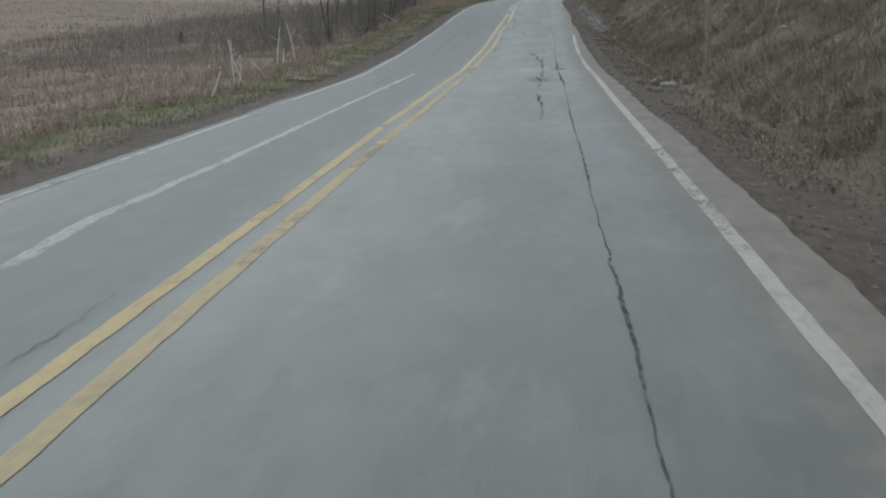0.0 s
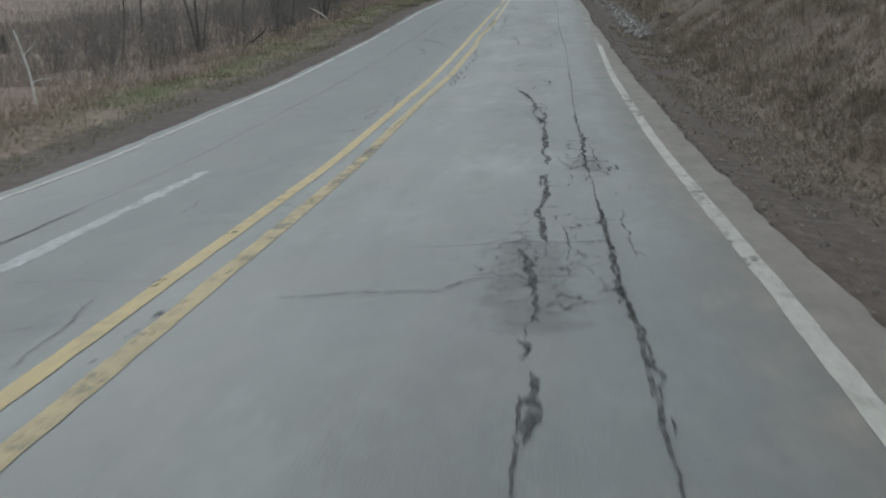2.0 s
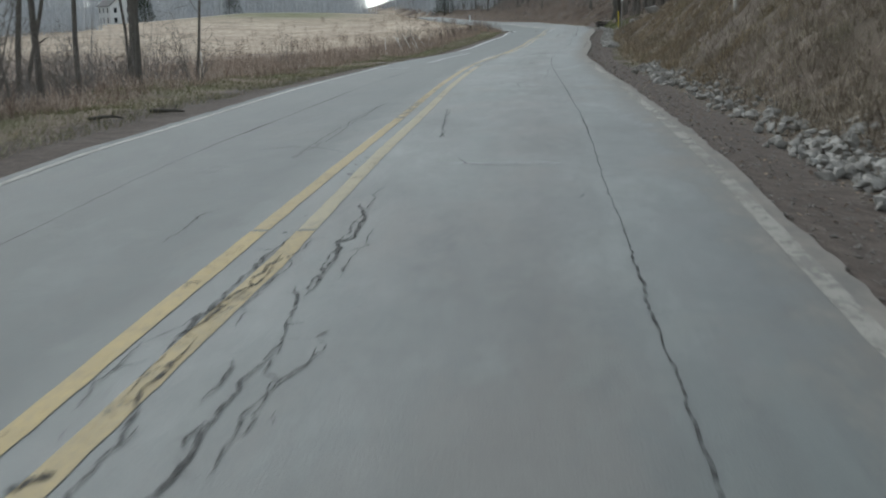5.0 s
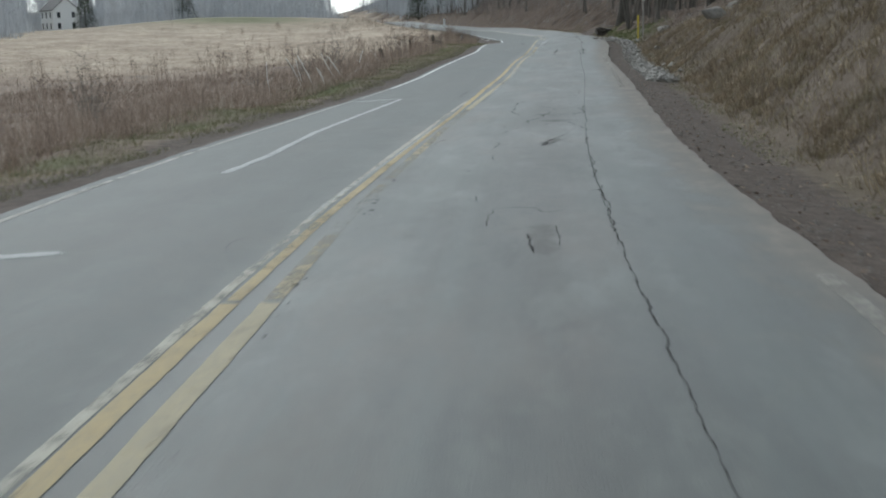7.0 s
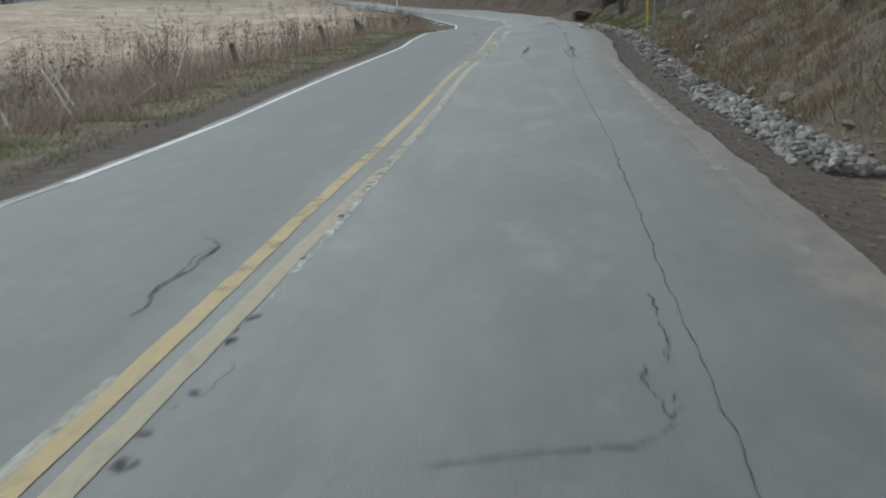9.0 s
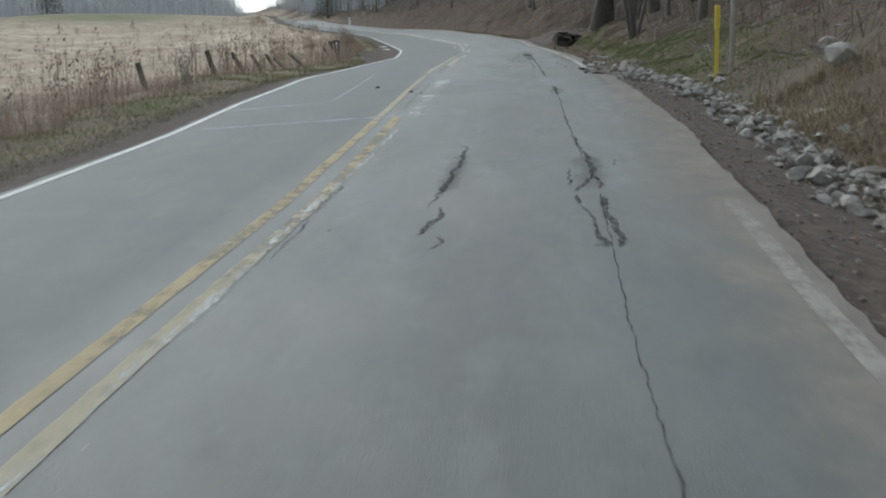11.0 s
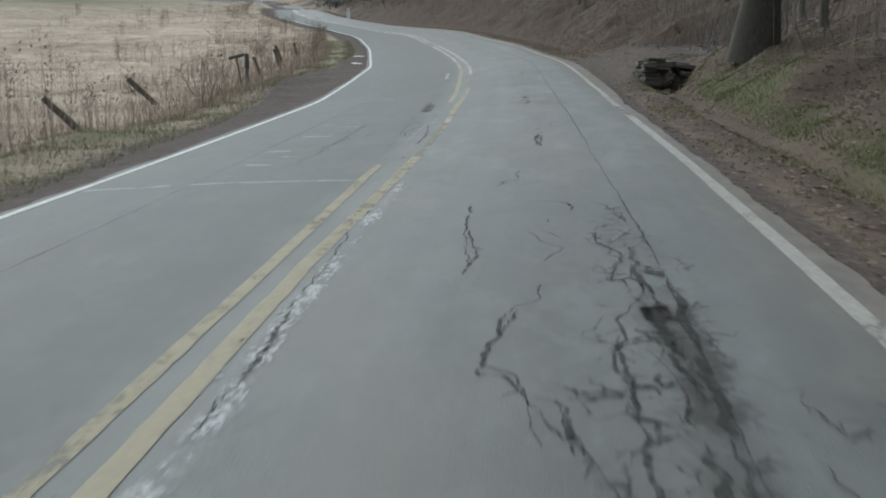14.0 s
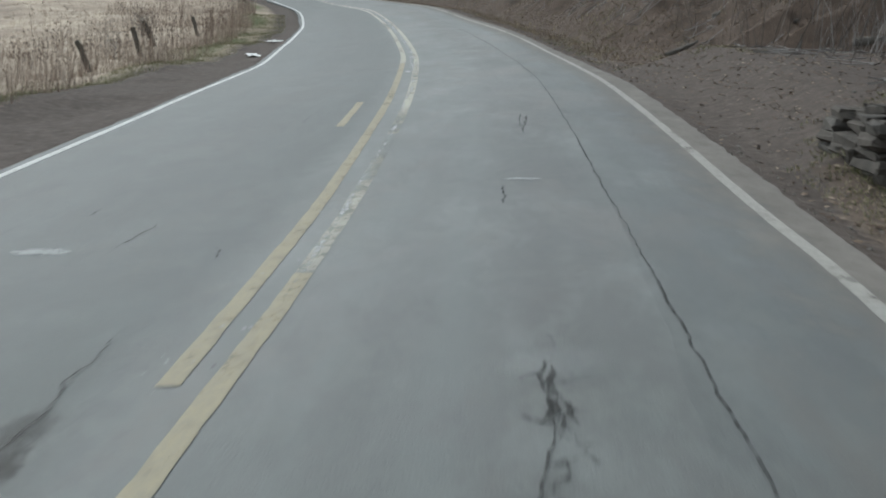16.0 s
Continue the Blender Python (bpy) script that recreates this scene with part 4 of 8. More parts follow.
def tall_weeds():
    """Clumps of taller stalks with dark branching seed heads that stand out above the rest."""
    cx, cy, e, row = strip_points(250, 114.5, 289.4, 2.5, 38, True, 2.3)
    count = rng.integers(4, 16, len(cx))
    x = np.repeat(cx, count) + rng.normal(0, 0.22, count.sum())
    y = np.repeat(cy, count) + rng.normal(0, 0.28, count.sum())
    high = np.repeat(rng.uniform(0.75, 1.25, len(cx)), count)
    z = land(x, y)[0]
    n = len(x)
    h = rng.uniform(0.85, 1.45, n) * high
    blades("weed_stalks", x, y, z, h, rng.uniform(0.012, 0.022, n), rng.uniform(0.0, 0.16, n), STEM, "tall dead brown weed stalks above the field", "weeds", 0.1)
    k = 7
    up = rng.uniform(0.55, 1.0, n * k)
    hx = np.repeat(x, k) + rng.normal(0, 0.05, n * k)
    hy = np.repeat(y, k) + rng.normal(0, 0.05, n * k)
    hz = np.repeat(z, k) + np.repeat(h, k) * up
    blades("seed_heads", hx, hy, hz, rng.uniform(0.04, 0.10, n * k), rng.uniform(0.014, 0.03, n * k), rng.uniform(0.2, 1.2, n * k), SEED,
           "dark brown seed heads on the tall weeds", "weeds")
    x, y, e, row = strip_points(30000, 84.0, 246.5, 2.1, 9.5, True, 1.4)
    keep = fbm(x * 0.6, y * 0.6, 3, 93) > -0.08
    x, y = x[keep], y[keep]
    z = land(x, y)[0]
    n = len(x)
    blades("weed_stalks", x, y, z, rng.uniform(0.2, 0.95, n), rng.uniform(0.006, 0.013, n), rng.uniform(0.05, 0.6, n), STEM, "knee-high brown weeds along the old fence", "weeds", 0.1)


def brambles():
    """Thin arching stems over the dry bank and through the field."""
    for n, y0, y1, e0, e1, left, mat, what in ((16000, -3.9, 145.5, 1.7, 11, False, BRAMBLE, "thin brown bramble stems on the bank"), (11000, -7.8, 250.4, 2.8, 26, True, STEM, "thin reddish brown stems in the field")):
        x, y, e, row = strip_points(n, y0, y1, e0, e1, left, 1.3)
        keep = fbm(x * 0.45, y * 0.45, 3, 87) > -0.02
        x, y = x[keep], y[keep]
        z = land(x, y)[0]
        n = len(x)
        blades("brambles", x, y, z, rng.uniform(0.3, 1.0, n), rng.uniform(0.006, 0.012, n), rng.uniform(0.2, 1.3, n), mat, what, "brush", 0.0)


def leaf_litter():
    x, y, e, row = strip_points(62000, 147.4, 318.6, 1.2, 18, False, 1.6)
    xs, ys, es, rows = strip_points(26000, 147.4, 235, 0.15, 5.5, False)
    xd, yd, ed, rowd = strip_points(34000, 4, 147.4, 0.12, 2.2, False)
    x, y = np.concatenate([x, xs, xd]), np.concatenate([y, ys, yd])
    g = land(x, y)
    keep = rng.uniform(0, 1, len(x)) < (0.25 + g[3]) * (1 - 0.9 * np.clip(1.3 * g[2] - 0.2, 0, 1))
    x, y, z = x[keep], y[keep], g[0][keep]
    n = len(x)
    v = np.empty((n, 4, 3), np.float32)
    a, r = rng.uniform(0, 6.283, n), rng.uniform(0.018, 0.05, n) * np.where(y < 147, 0.62, 1.0)
    c = np.stack([x, y, z + 0.015], -1)
    for j, (q, rr) in enumerate(((0, 1.0), (1.5, 0.6), (3.14, 1.0), (4.7, 0.6))):
        v[:, j] = c + np.stack([np.cos(a + q) * r * rr, np.sin(a + q) * r * rr, rng.uniform(-0.008, 0.016, n)], -1)
    f = np.arange(n)[:, None] * 4 + np.array([[0, 1, 2, 3]])
    tagged(new("leaf_litter", mesh_fast("leaf_litter", v.reshape(-1, 3), f, LEAF)), "brown fallen leaves on the woods floor", "leaves", kind="stuff")


def fallen_twigs():
    """Broken twigs lying over the leaves of the woods floor."""
    x, y, e, row = strip_points(5200, 147.4, 270, 2.6, 18, False, 1.3)
    keep = fbm(x * 0.4, y * 0.4, 3, 95) > -0.08
    x, y = x[keep], y[keep]
    n = len(x)
    a, l = rng.uniform(0, 6.283, n), rng.uniform(0.2, 1.0, n)
    px = x[:, None] + np.cos(a)[:, None] * l[:, None] * np.array([-0.5, 0.0, 0.5]) + rng.normal(0, 0.03, (n, 3))
    py = y[:, None] + np.sin(a)[:, None] * l[:, None] * np.array([-0.5, 0.0, 0.5]) + rng.normal(0, 0.03, (n, 3))
    pz = land(px.ravel(), py.ravel())[0].reshape(n, 3) + rng.uniform(0.01, 0.09, (n, 3))
    c = np.stack([px, py, pz], -1)
    w = rng.uniform(0.006, 0.017, n)[:, None]
    v = np.empty((n, 3, 3, 3), np.float32)
    for j in range(3):
        q = 2.094 * j
        r = w * np.array([1.0, 0.8, 0.4])
        v[:, :, j] = c + np.stack([-np.sin(a)[:, None] * np.cos(q) * r, np.cos(a)[:, None] * np.cos(q) * r, np.sin(q) * r], -1)
    v = v.reshape(n, 9, 3)
    f = []
    for s in (0, 3):
        for j in range(3):
            k = (j + 1) % 3
            f.append([s + j, s + k, s + 3 + k, s + 3 + j])
    f = (np.arange(n)[:, None, None] * 9 + np.array(f)[None]).reshape(-1, 4)
    tagged(new("fallen_twigs", mesh_fast("fallen_twigs", v.reshape(-1, 3), f, FAR_TWIG)), "broken grey twigs lying on the leaves", "twigs", kind="stuff")


def tube(verts, faces, path, radii, sides):
    """Appends a tapered tube along path."""
    path = np.asarray(path, float)
    t = np.gradient(path, axis=0)
    t /= np.linalg.norm(t, axis=1)[:, None] + 1e-9
    ref = np.array([0.0, 0.0, 1.0]) if abs(t[0][2]) < 0.8 else np.array([1.0, 0.0, 0.0])
    a = np.cross(t, ref)
    a /= np.linalg.norm(a, axis=1)[:, None] + 1e-9
    b = np.cross(t, a)
    base = len(verts)
    for i, p in enumerate(path):
        for s in range(sides):
            q = 2 * np.pi * s / sides
            verts.append(p + (a[i] * np.cos(q) + b[i] * np.sin(q)) * radii[i])
    for i in range(len(path) - 1):
        for s in range(sides):
            u, w = base + i * sides + s, base + i * sides + (s + 1) % sides
            faces.append((u, w, w + sides, u + sides))


def limb_path(r, start, heading, length, steps, wander, lift):
    p, h = np.array(start, float), np.array(heading, float)
    out = [p.copy()]
    for _ in range(steps):
        h = h + r.normal(0, wander, 3) + np.array([0, 0, lift])
        h /= np.linalg.norm(h)
        p = p + h * length / steps
        out.append(p.copy())
    return np.array(out)


def bare_tree(seed, height, radius, first=0.35, limbs=16, twigs=7, wander=0.05, fork=0):
    """Trunk and crown meshes of a leafless hardwood."""
    r = np.random.default_rng(seed)
    tv, tf, cv, cf = [], [], [], []
    stems = []
    trunk = limb_path(r, (0, 0, -0.25), (r.normal(0, 0.04), r.normal(0, 0.04), 1), height, 12, wander, 0.02)
    k = np.linspace(0, 1, 13)
    rad = radius * (1 - 0.86 * k) * np.where(k < 0.06, 1.35 - 5 * k, 1.0)
    tube(tv, tf, trunk, rad, 9)
    stems.append((trunk, rad))
    for j in range(fork):
        g = r.uniform(0, 6.283)
        side = limb_path(r, (np.cos(g) * radius, np.sin(g) * radius, -0.2), (np.cos(g) * 0.22, np.sin(g) * 0.22, 1), height * r.uniform(0.7, 0.95), 11, wander, 0.03)
        sr = radius * r.uniform(0.5, 0.8) * (1 - 0.88 * np.linspace(0, 1, 12))
        tube(tv, tf, side, sr, 8)
        stems.append((side, sr))
    for stem, sr in stems:
        m = len(stem) - 1
        for j in range(limbs):
            f = first + (0.98 - first) * (j + r.uniform(0, 1)) / limbs
            i = f * m
            a = int(i)
            p = stem[a] + (stem[min(a + 1, m)] - stem[a]) * (i - a)
            g = r.uniform(0, 6.283)
            ln = height * r.uniform(0.16, 0.34) * (1.15 - 0.75 * f)
            lp = limb_path(r, p, (np.cos(g), np.sin(g), r.uniform(0.35, 1.0)), ln, 5, 0.16, 0.06)
            lr = max(sr[a] * 0.42, 0.012)
            tube(cv, cf, lp, lr * (1 - 0.85 * np.linspace(0, 1, 6)), 4)
            for q in range(twigs):
                b = r.integers(1, 6)
                g2 = r.uniform(0, 6.283)
                tp = limb_path(r, lp[b], (np.cos(g2), np.sin(g2), r.uniform(0.1, 1.0)), ln * r.uniform(0.25, 0.55), 3, 0.2, 0.05)
                tube(cv, cf, tp, np.array([0.3, 0.22, 0.14, 0.06]) * max(lr * 0.7, 0.012), 3)
    return tv, tf, cv, cf


def tree_thing(name, seed, height, radius, bark, label, **kw):
    tv, tf, cv, cf = bare_tree(seed, height, radius, **kw)
    ob = empty(name, 0, 0, 0)
    part("trunk", mesh_of("trunk", tv, tf, bark, True), bark, ob)
    part("crown", mesh_of("crown", cv, cf, TWIG), TWIG, ob, "bare branching twigs")
    return tagged(ob, label, "tree")


def shrub_thing(seed, height, stems, label):
    r = np.random.default_rng(seed)
    v, f, cv, cf = [], [], [], []
    for _ in range(stems):
        g, s = r.uniform(0, 6.283), r.uniform(0.1, 0.5)
        h = height * r.uniform(0.5, 1.0)
        p = limb_path(r, (np.cos(g) * 0.12, np.sin(g) * 0.12, -0.08), (np.cos(g) * s, np.sin(g) * s, 1), h, 6, 0.14, 0.02)
        tube(v, f, p, 0.013 * (1 - 0.8 * np.linspace(0, 1, 7)), 3)
        for q in range(7):
            b = r.integers(2, 7)
            g2 = r.uniform(0, 6.283)
            t = limb_path(r, p[b], (np.cos(g2), np.sin(g2), r.uniform(0.2, 1.0)), h * r.uniform(0.15, 0.4), 3, 0.25, 0.02)
            tube(cv, cf, t, np.array([0.006, 0.005, 0.003, 0.0015]), 3)
    ob = empty("bare_shrub", 0, 0, 0)
    tagged(part("branchwork", mesh_of("branchwork", v, f, TWIG), TWIG, ob), kind="stuff")
    tagged(part("crown", mesh_of("crown", cv, cf, TWIG), TWIG, ob), kind="stuff")
    return tagged(ob, label, "shrub", "shrubs along the field edge")


def place(kinds, spots, group, sink=0.0):
    """Puts each kind at its first spot and copies of it at the rest; spots are x, y, turn, size."""
    used = set()
    for j, (x, y, turn, size) in enumerate(spots):
        ob = kinds[j % len(kinds)]
        z = float(land(x, y)[0][0]) - sink
        m = pose(x, y, z, 0, 0, turn)
        if id(ob) not in used:
            used.add(id(ob))
            ob["group"] = group
            ob.matrix_basis = m
            ob.scale = (size, size, size)
        else:
            c = copy_thing(ob, m)
            c.scale = (size, size, size)


verge_grass()
rough_patches()
ditch_tangle()
green_patch()
bank_grass()
field_weeds()
near_field()
tall_weeds()
brambles()
leaf_litter()
fallen_twigs()

# ---- trees on the field side ----
pyr = random.Random(11)
left_trees = [
    tree_thing("roadside_tree", 101, 9.0, 0.06, BARK, "slender grey leafless tree at the edge of the field", first=0.3, limbs=13, twigs=6, wander=0.035),
    tree_thing("roadside_tree", 102, 10.0, 0.075, BARK, "leafless tree with several dark stems", first=0.3, limbs=9, twigs=6, wander=0.035, fork=2),
    tree_thing("roadside_tree", 103, 8.0, 0.05, BARK, "thin crooked leafless tree", first=0.25, limbs=12, twigs=6, wander=0.05),
    tree_thing("roadside_tree", 104, 11.0, 0.075, BARK, "tall grey leafless tree beside the road", first=0.35, limbs=14, twigs=6, wander=0.05),
]
spots = [(-9.42, 77.87, 0, 1.0), (-8.93, 79.57, 40, 1.0), (-9.32, 85.67, 90, 0.9), (-9.65, 72.29, 10, 1.0)]
for _ in range(15):
    yy = pyr.uniform(52, 79.3)
    ex = 3.0 + abs(pyr.gauss(0, 1)) * 3.2
    x, y = on_road(yy, -(3.3 + ex))
    spots.append((float(x), float(y), pyr.uniform(0, 360), pyr.uniform(0.6, 1.1)))
place(left_trees, spots, "bare trees along the field edge")

shrubs = [shrub_thing(200 + i, 1.3 + 0.35 * i, 9 + 2 * i, "leafless brown shrub with many thin stems") for i in range(4)]
spots = []
for _ in range(75):
    yy = pyr.uniform(48, 83.8) if pyr.random() < 0.8 else pyr.uniform(83.8, 230.9)
    ex = 2.5 + abs(pyr.gauss(0, 1)) * 3.2
    x, y = on_road(yy, -(3.3 + ex))
    spots.append((float(x), float(y), pyr.uniform(0, 360), pyr.uniform(0.6, 1.15)))
place(shrubs, spots, "shrubs along the field edge")

# ---- woods on the bank side ----
wood = [
    tree_thing("forest_tree", 301, 15.0, 0.15, BARK, "straight grey leafless forest tree", first=0.45, limbs=14, twigs=6, wander=0.04),
    tree_thing("forest_tree", 302, 16.0, 0.20, BARK_DARK, "dark leafless forest tree on the wooded bank", first=0.4, limbs=15, twigs=6, wander=0.04),
    tree_thing("forest_tree", 303, 13.0, 0.10, BARK, "slim pale leafless forest tree", first=0.4, limbs=12, twigs=6, wander=0.06),
    tree_thing("forest_tree", 304, 14.0, 0.13, BARK, "leaning grey leafless forest tree", first=0.4, limbs=13, twigs=6, wander=0.07),
    tree_thing("forest_tree", 305, 17.0, 0.46, BARK_DARK, "thick dark old tree trunk above the culvert", first=0.35, limbs=16, twigs=7, wander=0.008),
]
clump = tree_thing("forest_tree", 306, 14.0, 0.08, BARK, "cluster of grey leafless stems on the low bank", first=0.35, limbs=9, twigs=5, wander=0.03, fork=4)
near = [(10.47, 179.9, 0, 1.0), (9.28, 177.7, 50, 1.0), (9.74, 172.15, 120, 1.0), (9.52, 166.32, 200, 0.9), (7.85, 184.4, 30, 1.0)]
place(wood, near, "trees of the roadside woods")
spots = []
for _ in range(180):
    yy = pyr.uniform(137.6, 328.4)
    ex = pyr.uniform(3.6, 26) if yy < 190.0 else pyr.uniform(4.5, 28)
    if yy < 156.9:
        ex += (156.9 - yy) * 0.36
    x, y = on_road(yy, 3.5 + ex)
    spots.append((float(x), float(y), pyr.uniform(0, 360), pyr.uniform(0.65, 1.1)))
for _ in range(60):
    yy = pyr.uniform(152.0, 200.0)
    x, y = on_road(yy, 3.5 + pyr.uniform(7.5, 26))
    spots.append((float(x), float(y), pyr.uniform(0, 360), pyr.uniform(0.7, 1.2)))
for _ in range(46):
    yy = pyr.uniform(156.0, 190.0)
    x, y = on_road(yy, 3.5 + pyr.uniform(4.6, 13))
    spots.append((float(x), float(y), pyr.uniform(0, 360), pyr.uniform(0.4, 0.75)))
for _ in range(20):
    yy = pyr.uniform(318.6, 503.9)
    x, y = on_road(yy, 3.5 + pyr.uniform(4.0, 34))
    spots.append((float(x), float(y), pyr.uniform(0, 360), pyr.uniform(0.65, 1.1)))
for _ in range(30):
    yy = pyr.uniform(-19.5, 137.6)
    x, y = on_road(yy, 3.5 + pyr.uniform(9.5, 30))
    spots.append((float(x), float(y), pyr.uniform(0, 360), pyr.uniform(0.65, 1.0)))
place([clump], [(6.9, 167.0, 0, 1.0), (7.9, 174.5, 130, 0.9), (11.0, 163.5, 60, 0.9)], "trees of the roadside woods")
spots += [(8.4, 163.0, 30, 0.9), (10.2, 160.2, 70, 0.8), (8.6, 170.4, 90, 0.8), (9.9, 186.5, 20, 0.8), (11.6, 156.5, 200, 0.9), (12.6, 168.2, 120, 1.0), (10.35, 195.82, 80, 1.0), (12.50, 192.22, 20, 1.0), (13.55, 189.93, 140, 1.1), (14.10, 206.06, 60, 1.0)]
for j, (x, y, turn, size) in enumerate(spots):
    c = copy_thing(wood[j % 4], pose(x, y, float(land(x, y)[0][0]), 0, 0, turn))
    c.scale = (size, size, size)


# ---- far woods across the field ----
def far_woods():
    """Bare trunks with sprays of twigs, and brush under them, along the far side of the field."""
    r = np.random.default_rng(55)
    n = 5200
    a, dist = np.radians(r.uniform(4, 100, n)), r.uniform(0, 1, n)
    rad = 118 + 150 * dist
    x, y = 0.5 - np.sin(a) * rad, 88 + np.cos(a) * rad * 1.95
    d, row = across(x, y)
    keep = (d < np.interp(row, [289.4, 367.4, 455.1], [-26, -11, -7])) & (np.hypot(x + 58, (y - 324) / 1.95) > 26)
    a2, r2 = np.radians(r.uniform(20, 62, 1500)), r.uniform(165, 225, 1500)
    x2, y2 = 1.5 - np.sin(a2) * r2, 129 + np.cos(a2) * r2 * 1.95
    d2, row2 = across(x2, y2)
    k2 = (d2 < -7) & (np.hypot(x2 + 58, (y2 - 324) / 1.95) > 26)
    xr, yr = on_road(r.uniform(285, 500.0, 900), 3.5 + r.uniform(6, 60, 900))
    x, y = np.concatenate([x[keep], x2[k2], xr]), np.concatenate([y[keep], y2[k2], yr])
    # the clearing before the farmhouse
    along = (x * -116 + (y - 88) * 297) / (116 ** 2 + 297 ** 2)
    aside = np.abs(x * 297 + (y - 88) * 116) / math.hypot(116, 297)
    clear = (aside < 9) & (along < 1.03)
    x, y = x[~clear], y[~clear]
    z = land(x, y)[0]
    n = len(x)
    h = r.uniform(11, 20, n)
    v = []

    def spray(px, py, pz, dx, dy, dz, w):
        """Long thin triangles from px, py, pz along dx, dy, dz."""
        m = len(px)
        g = r.uniform(0, 6.283, m)
        q = np.empty((m, 3, 3))
        s = np.stack([np.cos(g) * w, np.sin(g) * w, 0 * w], -1)
        b = np.stack([px, py, pz], -1)
        q[:, 0], q[:, 1], q[:, 2] = b - s, b + s, b + np.stack([dx, dy, dz], -1)
        v.append(q.reshape(-1, 3))

    for _ in range(2):
        spray(x, y, z - 0.3, r.normal(0, 0.4, n), r.normal(0, 0.4, n), h, r.uniform(0.05, 0.11, n))
    for _ in range(40):
        g, k = r.uniform(0, 6.283, n), r.uniform(0.15, 0.95, n)
        ln = h * r.uniform(0.08, 0.22, n)
        spray(x, y, z + h * k, np.cos(g) * ln, np.sin(g) * ln, ln * r.uniform(0.2, 1.4, n), r.uniform(0.03, 0.07, n))
    for _ in range(44):
        g = r.uniform(0, 6.283, n)
        bx, by = x + np.cos(g) * r.uniform(0.3, 4, n), y + np.sin(g) * r.uniform(0.3, 4, n)
        spray(bx, by, z - 0.5, r.normal(0, 0.5, n), r.normal(0, 0.5, n), r.uniform(1.0, 5.5, n), r.uniform(0.03, 0.08, n))
    v = np.concatenate(v)
    # trunks and brush share the colour with the haze painted in
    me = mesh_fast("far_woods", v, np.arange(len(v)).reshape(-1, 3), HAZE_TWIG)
    tagged(new("far_woods", me), "leafless woods beyond the field, paled by painted haze", "woods", kind="stuff")


def undergrowth():
    """Saplings and thin brush between the trees of the bank."""
    x, y, e, row = strip_points(22000, 145.5, 386.9, 3.2, 34, False, 1.1)
    z = land(x, y)[0]
    n = len(x)
    blades("undergrowth", x, y, z, rng.uniform(0.3, 2.6, n), rng.uniform(0.008, 0.02, n), rng.uniform(0.1, 0.9, n), BRUSH,
           "thin grey saplings and brush among the trees", "brush", 0.3)
    x, y, e, row = strip_points(24000, 190, 345, 5.0, 32, False, 1.2)
    keep = fbm(x * 0.2, y * 0.12, 3, 97) > -0.15
    x, y = x[keep], y[keep]
    z = land(x, y)[0]
    n = len(x)
    blades("undergrowth", x, y, z, rng.uniform(0.4, 2.8, n), rng.uniform(0.010, 0.024, n), rng.uniform(0.1, 0.8, n), FAR_TWIG,
           "pale grey leafless brush on the wooded bank", "brush", 0.3)
    x, y, e, row = strip_points(3500, -15.6, 141.6, 6.5, 26, False, 1.2)
    z = land(x, y)[0]
    n = len(x)
    blades("undergrowth", x, y, z, rng.uniform(0.5, 2.2, n), rng.uniform(0.01, 0.022, n), rng.uniform(0.05, 0.5, n), BRUSH,
           "thin brown brush along the top of the bank", "brush", 0.3)
    x, y, e, row = strip_points(8000, 44, 83.8, 3.2, 18, True, 1.1)
    z = land(x, y)[0]
    n = len(x)
    blades("undergrowth", x, y, z, rng.uniform(0.4, 2.3, n), rng.uniform(0.005, 0.012, n), rng.uniform(0.05, 0.7, n), FAR_TWIG,
           "thin grey brush between the roadside trees", "brush", 0.3)


undergrowth()


def conifer(seed, height):
    r = np.random.default_rng(seed)
    tv, tf = [], []
    tube(tv, tf, limb_path(r, (0, 0, -0.2), (0, 0, 1), height, 6, 0.015, 0.05), 0.16 * np.linspace(1, 0.1, 7), 7)
    n = 6000
    k = r.uniform(0.06, 1, n) ** 0.8
    reach = (1 - k) * height * 0.34 + 0.2
    g = r.uniform(0, 6.283, n)
    q = reach * r.uniform(0.15, 1.0, n) ** 0.6
    c = np.stack([np.cos(g) * q, np.sin(g) * q, k * height - q * 0.35], -1)
    s = r.uniform(0.12, 0.34, n)
    v = np.empty((n, 3, 3))
    v[:, 0] = c
    for j, o in enumerate((-0.35, 0.35)):
        v[:, j + 1] = c + np.stack([np.cos(g + o) * s, np.sin(g + o) * s, -s * r.uniform(0.1, 0.7, n)], -1)
    ob = empty("conifer", 0, 0, 0)
    part("trunk", mesh_of("trunk", tv, tf, BARK_DARK, True), BARK_DARK, ob)
    part("foliage", mesh_fast("foliage", v.reshape(-1, 3), np.arange(n * 3).reshape(-1, 3), NEEDLE), NEEDLE, ob, "dark green needles")
    return tagged(ob, "dark green conifer in front of the bare woods", "tree")


far_woods()
pines = [conifer(401, 9.0), conifer(402, 12.0)]
spots = [(-22.6, 346.0, 0, 1.1), (-14.6, 322.0, 40, 0.9), (-91.04, 332.30, 30, 1.0), (-79.14, 363.50, 10, 1.1), (-18.1, 59.8, 0, 0.085)]
place(pines, spots, "conifers at the edge of the woods")


